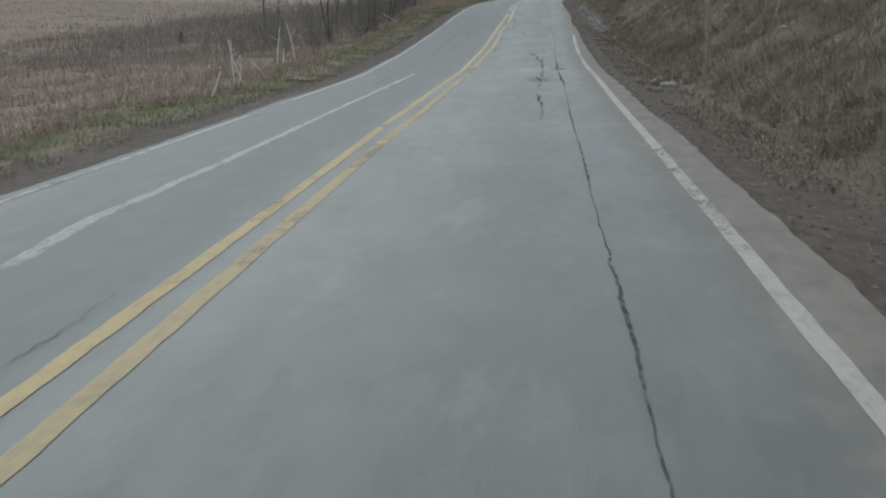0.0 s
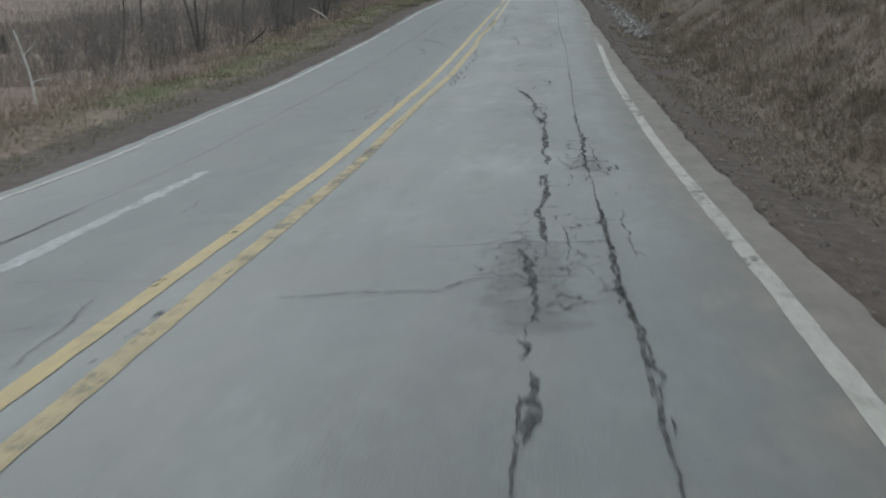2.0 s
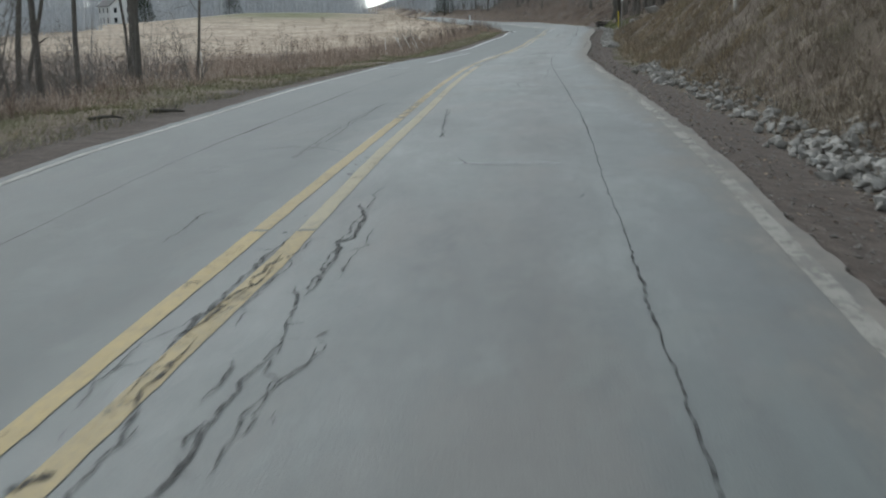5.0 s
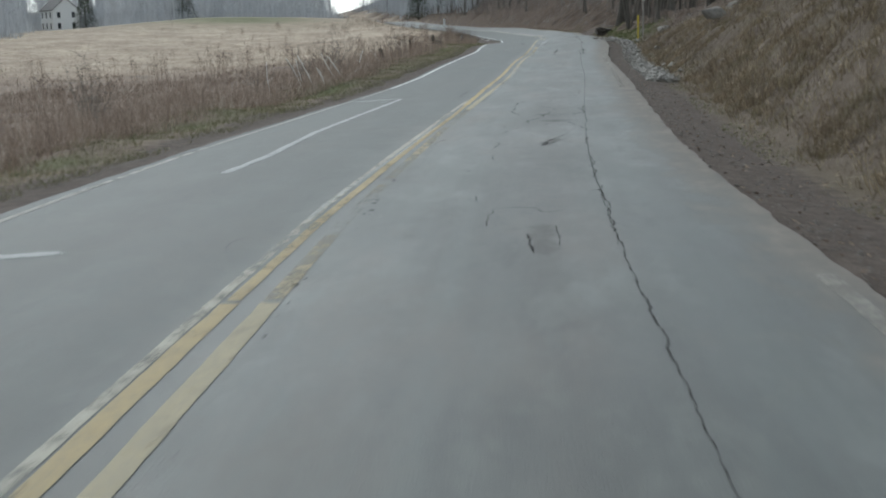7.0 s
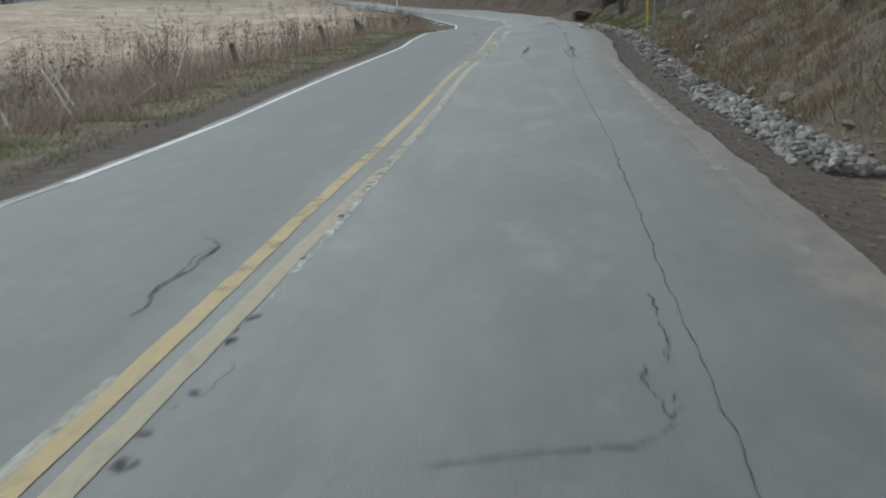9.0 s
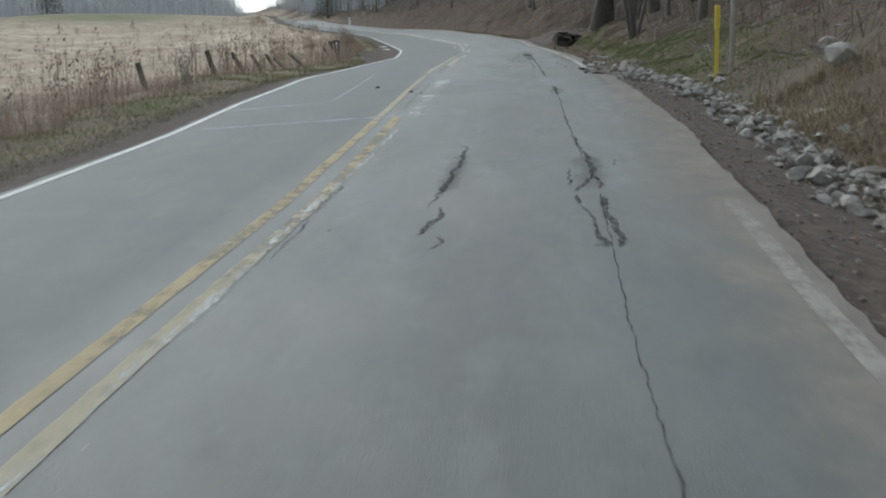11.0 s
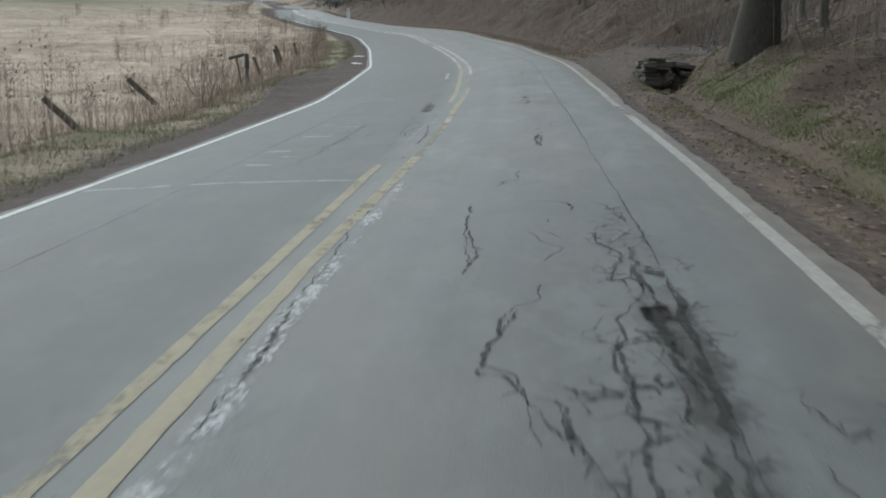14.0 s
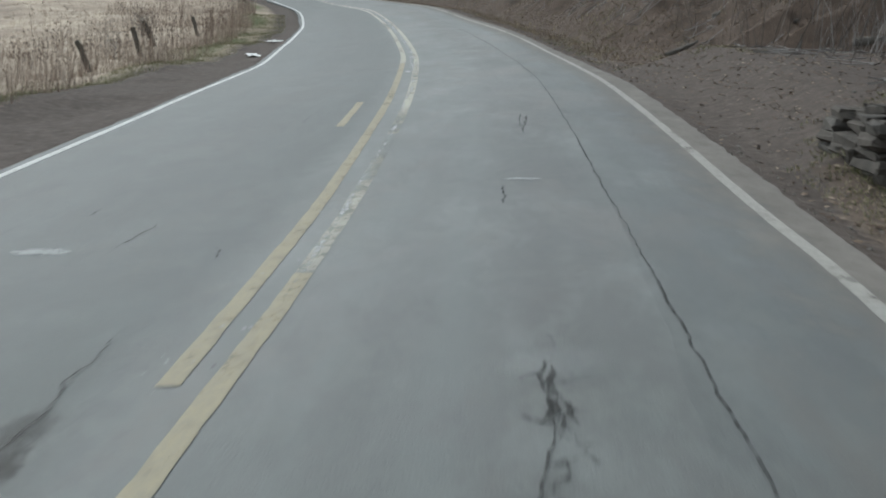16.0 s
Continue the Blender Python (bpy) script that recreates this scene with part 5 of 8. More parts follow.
# ---- far ridge and sky gap ----
def far_ridge():
    az = np.linspace(radians(-25), radians(60), 140)
    r0 = 5000.0
    top = 26 + 34 * fbm(az * 9, az * 0 + 2, 4, 99) + 8 * np.sin(az * 5)
    x, y = -np.sin(az) * r0, np.cos(az) * r0
    v = np.concatenate([np.stack([x, y, 0 * x - 60], -1), np.stack([x, y, top], -1), np.stack([x * 1.2, y * 1.2, top * 0 - 60], -1)])
    n = len(az)
    i = np.arange(n - 1)
    f = np.concatenate([np.stack([i, i + 1, i + 1 + n, i + n], -1), np.stack([i + n, i + 1 + n, i + 1 + 2 * n, i + 2 * n], -1)])
    k = Nodes("hazy_distance_glow")
    # a bluish glow on the ridge stands in for the haze before it
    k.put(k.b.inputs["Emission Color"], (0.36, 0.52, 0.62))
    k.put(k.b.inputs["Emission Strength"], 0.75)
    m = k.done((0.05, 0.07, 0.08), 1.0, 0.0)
    tagged(new("backdrop", mesh_fast("backdrop", v, f, m)), "wooded ridge on the horizon, its blue haze a painted glow", "hills", kind="structure")


far_ridge()


# ---- stones ----
def stone_mesh(seed, flat=0.6):
    r = np.random.default_rng(seed)
    bm = bmesh.new()
    for _ in range(24):
        p = r.normal(0, 1, 3)
        p /= np.linalg.norm(p)
        p *= r.uniform(0.8, 1.0)
        bm.verts.new((p[0], p[1] * r.uniform(0.65, 0.9), p[2] * flat))
    hull = bmesh.ops.convex_hull(bm, input=bm.verts)
    bmesh.ops.delete(bm, geom=[g for g in hull["geom_interior"] if isinstance(g, bmesh.types.BMVert)], context="VERTS")
    me = bpy.data.meshes.new("rock")
    bm.to_mesh(me)
    bm.free()
    me.materials.append(ROCK)
    return me


STONES = [stone_mesh(500 + i, 0.4 + 0.05 * i) for i in range(9)]
pyr = random.Random(21)


def rock(x, y, size, label="broken grey stone in the roadside ditch", up=0.25):
    ob = new("rock", STONES[pyr.randrange(len(STONES))])
    z = float(land(x, y)[0][0])
    ob.matrix_world = pose(x, y, z + size * up, pyr.uniform(-20, 20), pyr.uniform(-20, 20), pyr.uniform(0, 360)) @ Matrix.Diagonal((size, size * pyr.uniform(0.7, 1.0), size * pyr.uniform(0.7, 1.1), 1))
    return tagged(ob, label, "rock", "stones in the ditch")


for y0, y1, count, e0, e1 in ((60.1, 90.8, 66, 0.7, 1.75), (117.3, 131.7, 45, 0.8, 1.8), (129.7, 151.1, 72, 0.6, 2.0), (151.1, 164.6, 24, 0.6, 1.6)):
    for _ in range(count):
        yy = pyr.uniform(y0, y1)
        x, y = on_road(yy, float(right_edge(np.array([yy]))[0]) + pyr.triangular(e0, e1, (e0 + e1) / 2))
        rock(float(x), float(y), pyr.uniform(0.05, 0.15) if pyr.random() < 0.85 else pyr.uniform(0.15, 0.24))
for _ in range(56):
    yy = pyr.uniform(148.7, 156.0)
    x, y = on_road(yy, float(right_edge(np.array([yy]))[0]) + pyr.triangular(0.0, 1.1, 0.2))
    chunk = rock(float(x), float(y), pyr.uniform(0.05, 0.16), "flat chunk of broken pavement at the road's edge", 0.12)
    chunk.scale.z *= 0.45
rock(5.59, 135.02, 0.2, "pale flat stone at the foot of the bank")
rock(5.15, 133.6, 0.24, "white upright stone in the ditch", 0.8)
for x, y, s in ((6.2, 125.1, 0.62), (7.4, 128.0, 0.5), (6.35, 142.76, 0.3), (6.83, 144.92, 0.24)):
    rock(x, y, s, "grey boulder half sunk in the bank", 0.45)
rock(-6.73, 41.97, 0.06, "small white stone on the verge")


def loose_stones():
    """Gravel and broken stone too small to pick out, along the ditch."""
    r = np.random.default_rng(31)
    n = 26000
    y = np.concatenate([r.uniform(4, 193.0, n * 2 // 3), r.uniform(52.7, 90.8, n // 6), r.uniform(114.5, 160.8, n - n * 2 // 3 - n // 6)])
    e = 0.02 + 2.1 * r.uniform(0, 1, n) ** 1.3
    x, yy = on_road(y, right_edge(y) + e)
    z = land(x, yy)[0]
    s = 0.006 + 0.032 * r.uniform(0, 1, n) ** 4
    octa = np.array([[1, 0, 0], [-0.9, 0.15, 0], [0.1, 0.75, 0.1], [0, -0.8, -0.1], [0.1, 0, 0.45], [0, 0, -0.4]])
    ang = r.uniform(0, 6.283, n)
    o = octa[None] * r.uniform(0.6, 1.25, (n, 6, 1)) * s[:, None, None]
    ox, oy = o[..., 0] * np.cos(ang)[:, None] - o[..., 1] * np.sin(ang)[:, None], o[..., 0] * np.sin(ang)[:, None] + o[..., 1] * np.cos(ang)[:, None]
    v = np.stack([x[:, None] + ox, yy[:, None] + oy, z[:, None] + o[..., 2] + s[:, None] * 0.15], -1)
    tri = np.array([[0, 2, 4], [2, 1, 4], [1, 3, 4], [3, 0, 4], [2, 0, 5], [1, 2, 5], [3, 1, 5], [0, 3, 5]])
    f = np.arange(n)[:, None, None] * 6 + tri[None]
    tagged(new("loose_stones", mesh_fast("loose_stones", v.reshape(-1, 3), f.reshape(-1, 3), GRAVEL)), "loose gravel and broken stone in the ditch", "gravel", kind="stuff")


loose_stones()


def riprap():
    """Broken stone packed between the larger rocks."""
    r = np.random.default_rng(33)
    n = 5600
    m = n * 2 // 5
    y = np.concatenate([np.where(r.uniform(0, 1, m) < 0.6, r.uniform(56.0, 68.0, m), r.uniform(56.0, 88.3, m)), np.where(r.uniform(0, 1, n - m) < 0.45, r.uniform(114.5, 124.0, n - m), r.uniform(114.5, 153.0, n - m))])
    mid = np.where(y < 100, 1.35, 1.05)
    e = mid + r.triangular(-0.5, 0.0, 0.5, n)
    heap = r.uniform(0, 0.16, n) * np.clip(1 - np.abs(e - mid) / 0.4, 0, 1)
    x, yy = on_road(y, right_edge(y) + e)
    z = land(x, yy)[0]
    s = 0.022 + 0.095 * r.uniform(0, 1, n) ** 2.4
    g = (1 + 5 ** 0.5) / 2
    ball = np.array([(-1, g, 0), (1, g, 0), (-1, -g, 0), (1, -g, 0), (0, -1, g), (0, 1, g), (0, -1, -g), (0, 1, -g), (g, 0, -1), (g, 0, 1), (-g, 0, -1), (-g, 0, 1)]) / 1.9
    tri = np.array([(0, 11, 5), (0, 5, 1), (0, 1, 7), (0, 7, 10), (0, 10, 11), (1, 5, 9), (5, 11, 4), (11, 10, 2), (10, 7, 6), (7, 1, 8), (3, 9, 4), (3, 4, 2), (3, 2, 6), (3, 6, 8), (3, 8, 9), (4, 9, 5), (2, 4, 11), (6, 2, 10), (8, 6, 7), (9, 8, 1)])
    o = ball[None] * r.uniform(0.55, 1.25, (n, 12, 1)) * r.uniform(0.35, 1.05, (n, 1, 3))
    turn = np.linalg.qr(r.normal(0, 1, (n, 3, 3)))[0]
    o = np.einsum("nij,nkj->nki", turn, o) * s[:, None, None] * np.array([1, 1, 0.8])
    v = np.stack([x, yy, z + s * 0.35 + heap], -1)[:, None] + o
    f = np.arange(n)[:, None, None] * 12 + tri[None]
    tagged(new("riprap", mesh_fast("riprap", v.reshape(-1, 3), f.reshape(-1, 3), ROCK)), "pale broken stone packed along the ditch", "gravel", kind="stuff")


riprap()


# ---- puddle at the drain stones ----
def puddle(x, y, rx, ry):
    z = float(land(x, y)[0][0]) + 0.025
    bm = bmesh.new()
    r = random.Random(3)
    ring = [bm.verts.new((rx * math.cos(a) * r.uniform(0.8, 1.1), ry * math.sin(a) * r.uniform(0.8, 1.1), 0)) for a in (2 * math.pi * i / 22 for i in range(22))]
    face = bm.faces.new(ring)
    low = bmesh.ops.extrude_face_region(bm, geom=[face])["geom"]
    for v in low:
        if isinstance(v, bmesh.types.BMVert):
            v.co.z -= 0.12
    bmesh.ops.recalc_face_normals(bm, faces=bm.faces)
    me = bpy.data.meshes.new("puddle")
    bm.to_mesh(me)
    bm.free()
    me.materials.append(WATER)
    ob = new("puddle", me)
    ob.matrix_world = pose(x, y, z, 0, 0, -10)
    tagged(ob, "small dark puddle of still water in the ditch", "puddle")


puddle(2.80, 27.12, 0.26, 0.5)
for x, y, s in ((2.57, 28.00, 0.16), (3.13, 27.01, 0.17), (2.43, 27.24, 0.13), (2.91, 27.98, 0.09), (2.77, 26.32, 0.07), (2.86, 26.15, 0.06), (2.80, 25.05, 0.11)):
    rock(x, y, s, "pale flat stone beside the puddle", 0.3)
gully_slab = rock(3.62, 59.9, 0.28, "dark slab over the washed-out gully", 0.1)
gully_slab.data = gully_slab.data.copy()
gully_slab.data.materials[0] = SLAB

# ---- posts and markers ----
def bar(bm, p, q, r0, r1, sides=8, square=False):
    """A closed tapered bar from p to q."""
    p, q = Vector(p), Vector(q)
    t = (q - p).normalized()
    a = t.cross(Vector((0, 0, 1)) if abs(t.z) < 0.9 else Vector((0, 1, 0))).normalized()
    b = t.cross(a)
    n = 4 if square else sides
    rings = []
    for c, r in ((p, r0), (q, r1)):
        rings.append([bm.verts.new(c + (a * math.cos(2 * math.pi * (k + 0.5) / n) + b * math.sin(2 * math.pi * (k + 0.5) / n)) * r) for k in range(n)])
    for k in range(n):
        bm.faces.new((rings[0][k], rings[0][(k + 1) % n], rings[1][(k + 1) % n], rings[1][k]))
    bm.faces.new(rings[0][::-1])
    bm.faces.new(rings[1])


def slab(bm, c, size, turn=0.0, bevel=0.006):
    """A box with softened edges."""
    g = bmesh.ops.create_cube(bm, size=1.0, matrix=Matrix.Translation(c) @ Matrix.Rotation(turn, 4, "Z") @ Matrix.Diagonal((*size, 1)))
    edges = list({e for v in g["verts"] for e in v.link_edges})
    bmesh.ops.bevel(bm, geom=edges, offset=bevel, segments=1, affect="EDGES")


def fence_post(x, y, lean, height=1.25, r=0.085):
    z = float(land(x, y)[0][0])
    ob = empty("fence_post", x, y, z)
    rr = np.random.default_rng(int(abs(x) * 100))
    k = np.linspace(0, 1, 7)
    path = np.stack([lean[0] * k, lean[1] * k, -0.2 + (height + 0.2) * k], -1) + rr.normal(0, 0.008, (7, 3))
    v, f = [], []
    tube(v, f, path, r * (1.05 - 0.2 * k) * rr.uniform(0.92, 1.08, 7), 8)
    f.append(tuple(range(7, -1, -1)))
    f.append(tuple(range(len(v) - 8, len(v))))
    part("post", mesh_of("post", v, f, POST_WOOD), POST_WOOD, ob)
    return tagged(ob, "leaning weathered wooden fence post in the weeds", "fence post", "old fence posts")


for x, y, lx, ly, h in ((-7.3, 158.0, -0.3, 0.0, 0.95), (-6.0, 160.9, -0.3, -0.1, 0.9), (-6.3, 168.0, -0.6, -0.1, 1.0), (-6.8, 175.0, -0.6, -0.15, 1.0), (-6.85, 179.0, -0.6, -0.1, 0.95), (-6.9, 184.0, -1.0, -0.3, 0.85),
                        (-7.3, 191.2, -0.85, -0.4, 0.75), (-8.0, 210.0, -0.4, -0.1, 0.8), (-8.1, 215.0, -0.3, 0.0, 0.85), (-8.5, 218.0, -0.4, 0.0, 0.8), (-9.2, 227.0, -0.25, 0.0, 0.8), (-6.6, 135.0, -0.2, 0.1, 0.7)):
    fence_post(x, y, (lx, ly), h)


def mailbox(x, y):
    z = float(land(x, y)[0][0])
    ob = empty("mailbox_post", x, y, z, -8)
    bm = bmesh.new()
    slab(bm, (0, 0, 0.45), (0.11, 0.11, 1.2))
    part("post", bm, POST_WOOD, ob, "weathered square wooden post")
    bm = bmesh.new()
    slab(bm, (-0.10, -0.02, 0.78), (0.09, 0.12, 0.40), bevel=0.02)
    box = part("box", bm, BOX_GREY, ob, "pale grey sheet metal box")
    bm = bmesh.new()
    slab(bm, (-0.10, -0.085, 0.78), (0.065, 0.012, 0.34))
    part("lid", bm, WHITE_PAINT, box, "white lid")
    return tagged(ob, "grey box on a weathered wooden post at the roadside", "mailbox")


def paper_tube(x, y):
    z = float(land(x, y)[0][0])
    ob = empty("newspaper_tube", x, y, z, 0)
    bm = bmesh.new()
    bar(bm, (0.10, 0, -0.2), (-0.10, 0, 0.98), 0.032, 0.028)
    part("post", bm, POST_WOOD, ob, "thin leaning dark stake")
    bm = bmesh.new()
    for k in range(14):
        a0, a1 = math.pi * 2 * k / 14, math.pi * 2 * (k + 1) / 14
        ring = [Vector((-0.34, 0.09 * math.cos(a), 0.96 + 0.06 * math.sin(a))) for a in (a0, a1)] + [Vector((0.14, 0.09 * math.cos(a), 1.08 + 0.06 * math.sin(a))) for a in (a1, a0)]
        bm.faces.new([bm.verts.new(p) for p in ring])
    bmesh.ops.remove_doubles(bm, verts=bm.verts, dist=0.001)
    bmesh.ops.solidify(bm, geom=bm.faces[:], thickness=0.008)
    part("tube", bm, DARK_TUBE, ob, "dark open tube")
    return tagged(ob, "dark open newspaper tube on a leaning stake", "mailbox")


mailbox(-6.12, 197.4)
paper_tube(-6.2, 196.6)


def marker_posts():
    z = float(land(5.68, 147.8)[0][0])
    ob = empty("pipeline_marker", 5.68, 147.8, z)
    bm = bmesh.new()
    slab(bm, (0, 0, 0.35), (0.075, 0.03, 1.2), bevel=0.01)
    part("stake", bm, PLASTIC_YELLOW, ob, "flat yellow plastic stake")
    bm = bmesh.new()
    slab(bm, (0, 0, 1.1), (0.095, 0.055, 0.42), bevel=0.015)
    part("cap", bm, PLASTIC_YELLOW, ob, "thicker yellow cap")
    tagged(ob, "yellow plastic marker stake beside the rocky ditch", "marker post")
    ob = empty("sign_pole", 5.92, 147.7, z)
    bm = bmesh.new()
    bar(bm, (0, 0, -0.3), (0.03, 0, 2.3), 0.045, 0.04, 10)
    part("pole", bm, POLE_GREY, ob)
    bm = bmesh.new()
    slab(bm, (0.03, -0.05, 2.18), (0.16, 0.012, 0.22))
    part("plate", bm, WHITE_PAINT, ob, "small white plate")
    tagged(ob, "weathered grey pole with a small white plate", "pole")


marker_posts()


def bank_stake(x, y):
    z = float(land(x, y)[0][0])
    ob = empty("wooden_stake", x, y, z)
    bm = bmesh.new()
    bar(bm, (0, 0, -0.2), (-0.06, 0.0, 1.55), 0.06, 0.05, square=True)
    part("stake", bm, PALE, ob)
    bm = bmesh.new()
    bar(bm, (-0.06, 0, 1.55), (-0.06, 0.0, 1.62), 0.06, 0.03, square=True)
    part("cap", bm, PALE, ob)
    return tagged(ob, "pale wooden stake standing on the grassy bank", "stake")


bank_stake(3.45, 26.2)


def road_marker(x, y):
    z = float(land(x, y)[0][0])
    ob = empty("delineator", x, y, z)
    bm = bmesh.new()
    slab(bm, (0, 0, 0.5), (0.30, 0.08, 1.1), bevel=0.02)
    part("body", bm, WHITE_PAINT, ob)
    bm = bmesh.new()
    slab(bm, (0, -0.05, 0.85), (0.12, 0.02, 0.16))
    part("reflector", bm, BOX_GREY, ob, "grey reflector")
    return tagged(ob, "white roadside marker at the far bend", "marker post")


road_marker(-13.2, 284.0)


def far_pole(x, y, h, top=False):
    z = float(land(x, y)[0][0])
    ob = empty("utility_pole", x, y, z)
    bm = bmesh.new()
    bar(bm, (0, 0, -0.4), (0, 0, h), 0.14, 0.10, 9)
    part("pole", bm, POST_WOOD, ob)
    if top:
        bm = bmesh.new()
        slab(bm, (0, -0.12, h - 0.4), (0.75, 0.03, 0.75))
        part("sign", bm, DARK_TUBE, ob, "dark back of a road sign")
    return tagged(ob, "dark wooden pole beside the far road", "pole")


for x, y, h, s in ((-59.53, 416.15, 3.4, True), (-65.49, 449.30, 3.6, False), (-4.0, 273.0, 8.0, False)):
    far_pole(x, y, h, s)


# ---- stone culvert beside the road ----
def culvert(x, y, z):
    """A dry-laid mouth: two piers of stacked slabs, cap slabs over a dark channel, a closed back."""
    ob = empty("stone_culvert", x, y, z, 4)
    rr = random.Random(5)

    def stone(c, size, turn, tilt=0.0):
        bm = bmesh.new()
        slab(bm, (0, 0, 0), size, 0, min(size) * 0.22)
        for v in bm.verts:
            v.co += Vector((rr.uniform(-1, 1), rr.uniform(-1, 1), rr.uniform(-1, 1))) * 0.036
        bmesh.ops.transform(bm, matrix=Matrix.Translation(c) @ Matrix.Rotation(turn, 4, "Z") @ Matrix.Rotation(tilt, 4, "Y"), verts=bm.verts)
        part("stone", bm, SLAB, ob)

    for sx in (-1, 1):
        for depth in (0.0, 0.62, 1.2):
            h = -0.80
            while h < (0.14 if sx < 0 else -0.05):
                thick = rr.uniform(0.11, 0.20)
                stone((sx * 0.62 + rr.uniform(-0.07, 0.07), depth + rr.uniform(-0.10, 0.08), h + thick / 2), (rr.uniform(0.42, 0.62), rr.uniform(0.45, 0.62), thick), rr.uniform(-0.2, 0.2), rr.uniform(-0.06, 0.06))
                h += thick * 0.96
    stone((0.0, 1.62, -0.42), (0.9, 0.14, 0.9), 0.0)
    for depth, lift in ((0.05, 0.21), (0.58, 0.24), (1.1, 0.25)):
        stone((-0.28 + rr.uniform(-0.06, 0.06), depth, lift), (0.86, 0.50, 0.13), rr.uniform(-0.2, 0.2), rr.uniform(-0.05, 0.05))
        stone((0.40 + rr.uniform(-0.06, 0.06), depth + 0.06, lift - 0.06), (0.70, 0.48, 0.14), rr.uniform(-0.3, 0.2), rr.uniform(0.04, 0.14))
    stone((-0.42, 0.42, 0.35), (0.62, 0.40, 0.10), 0.25, 0.05)
    stone((0.02, -0.62, -0.72), (0.45, 0.3, 0.10), 0.5)
    stone((-0.30, -0.95, -0.58), (0.3, 0.25, 0.09), 0.9)
    return tagged(ob, "dry stacked dark stone culvert mouth in the bank", "culvert")


culvert(6.74, 189.2, float(road_z(6.4, 188.8)) + 0.26).scale = (0.84, 0.9, 0.8)


# ---- dead wood ----
def log(x, y, length, r, turn, tilt, mat, label, name="log"):
    z = float(land(x, y)[0][0])
    rr = np.random.default_rng(int(abs(x * 37 + y * 91)))
    v, f = [], []
    p = limb_path(rr, (0, 0, 0), (1, 0, 0), length, 6, 0.07, 0.0)
    tube(v, f, p, r * np.array([0.85, 1, 1, 0.9, 0.8, 0.65, 0.5]), 7)
    f.append(tuple(range(6, -1, -1)))
    f.append(tuple(range(len(v) - 7, len(v))))
    for q in range(2):
        b = p[2 + q * 2]
        t = limb_path(rr, b, (0.4, rr.normal(0, 0.6), 0.6), length * 0.25, 3, 0.2, 0)
        tube(v, f, t, r * np.array([0.5, 0.35, 0.25, 0.1]), 4)
    ob = new(name, mesh_of(name, v, f, mat, True))
    ob.matrix_world = pose(x, y, z + r * 0.8, 0, -tilt, turn)
    return tagged(ob, label, "log" if name == "log" else "branch")


for x, y, ln, r, turn, tilt in ((8.3, 203.6, 1.8, 0.12, 10, 2), (10.2, 204.2, 2.2, 0.11, -8, 4), (12.4, 203.8, 1.6, 0.10, 15, 6), (9.4, 206.0, 1.2, 0.07, 50, 12), (11.3, 207.0, 1.4, 0.07, 60, 14), (8.15, 209.41, 1.6, 0.08, 20, 5), (10.44, 217.92, 2.0, 0.10, -10, 8), (6.57, 206.20, 1.3, 0.06, 40, 10), (11.31, 210.61, 1.8, 0.09, 70, 12), (10.57, 167.31, 1.4, 0.10, 30, 14),
                               (13.38, 177.03, 1.6, 0.09, 60, 15), (9.05, 159.03, 1.2, 0.07, -20, 14), (9.53, 204.27, 1.5, 0.07, 5, 6), (13.20, 220.45, 2.2, 0.09, 25, 14)):
    log(x, y, ln, r, turn, tilt, BARK, "grey fallen log on the leafy bank")
for x, y, ln, r, turn, tilt in ((-8.09, 59.44, 1.9, 0.07, 110, 12), (-7.79, 63.13, 1.6, 0.06, 60, 18), (-7.67, 56.41, 1.8, 0.06, 130, 8), (-8.43, 68.33, 2.0, 0.08, 95, 10), (-9.15, 73.62, 1.6, 0.06, 70, 15), (-8.23, 52.43, 1.4, 0.05, 40, 20)):
    log(x, y, ln * 0.65, r * 0.55, turn, tilt, BARK_DARK, "dark fallen branch in the roadside brush")
for x, y, ln, r, turn, tilt in ((-7.1, 64.6, 1.5, 0.045, 150, 14), (-7.4, 65.3, 1.7, 0.05, 30, 22), (-7.7, 64.2, 1.3, 0.035, 100, 35), (-7.9, 66.2, 1.8, 0.05, 170, 10), (-8.3, 65.0, 1.6, 0.04, 60, 28), (-7.2, 66.4, 1.2, 0.03, 200, 30), (-8.8, 66.0, 1.7, 0.05, 20, 16)):
    log(x, y, ln * 0.6, r * 0.5, turn, tilt, TWIG, "grey broken branches heaped at the field edge", "fallen_branch")
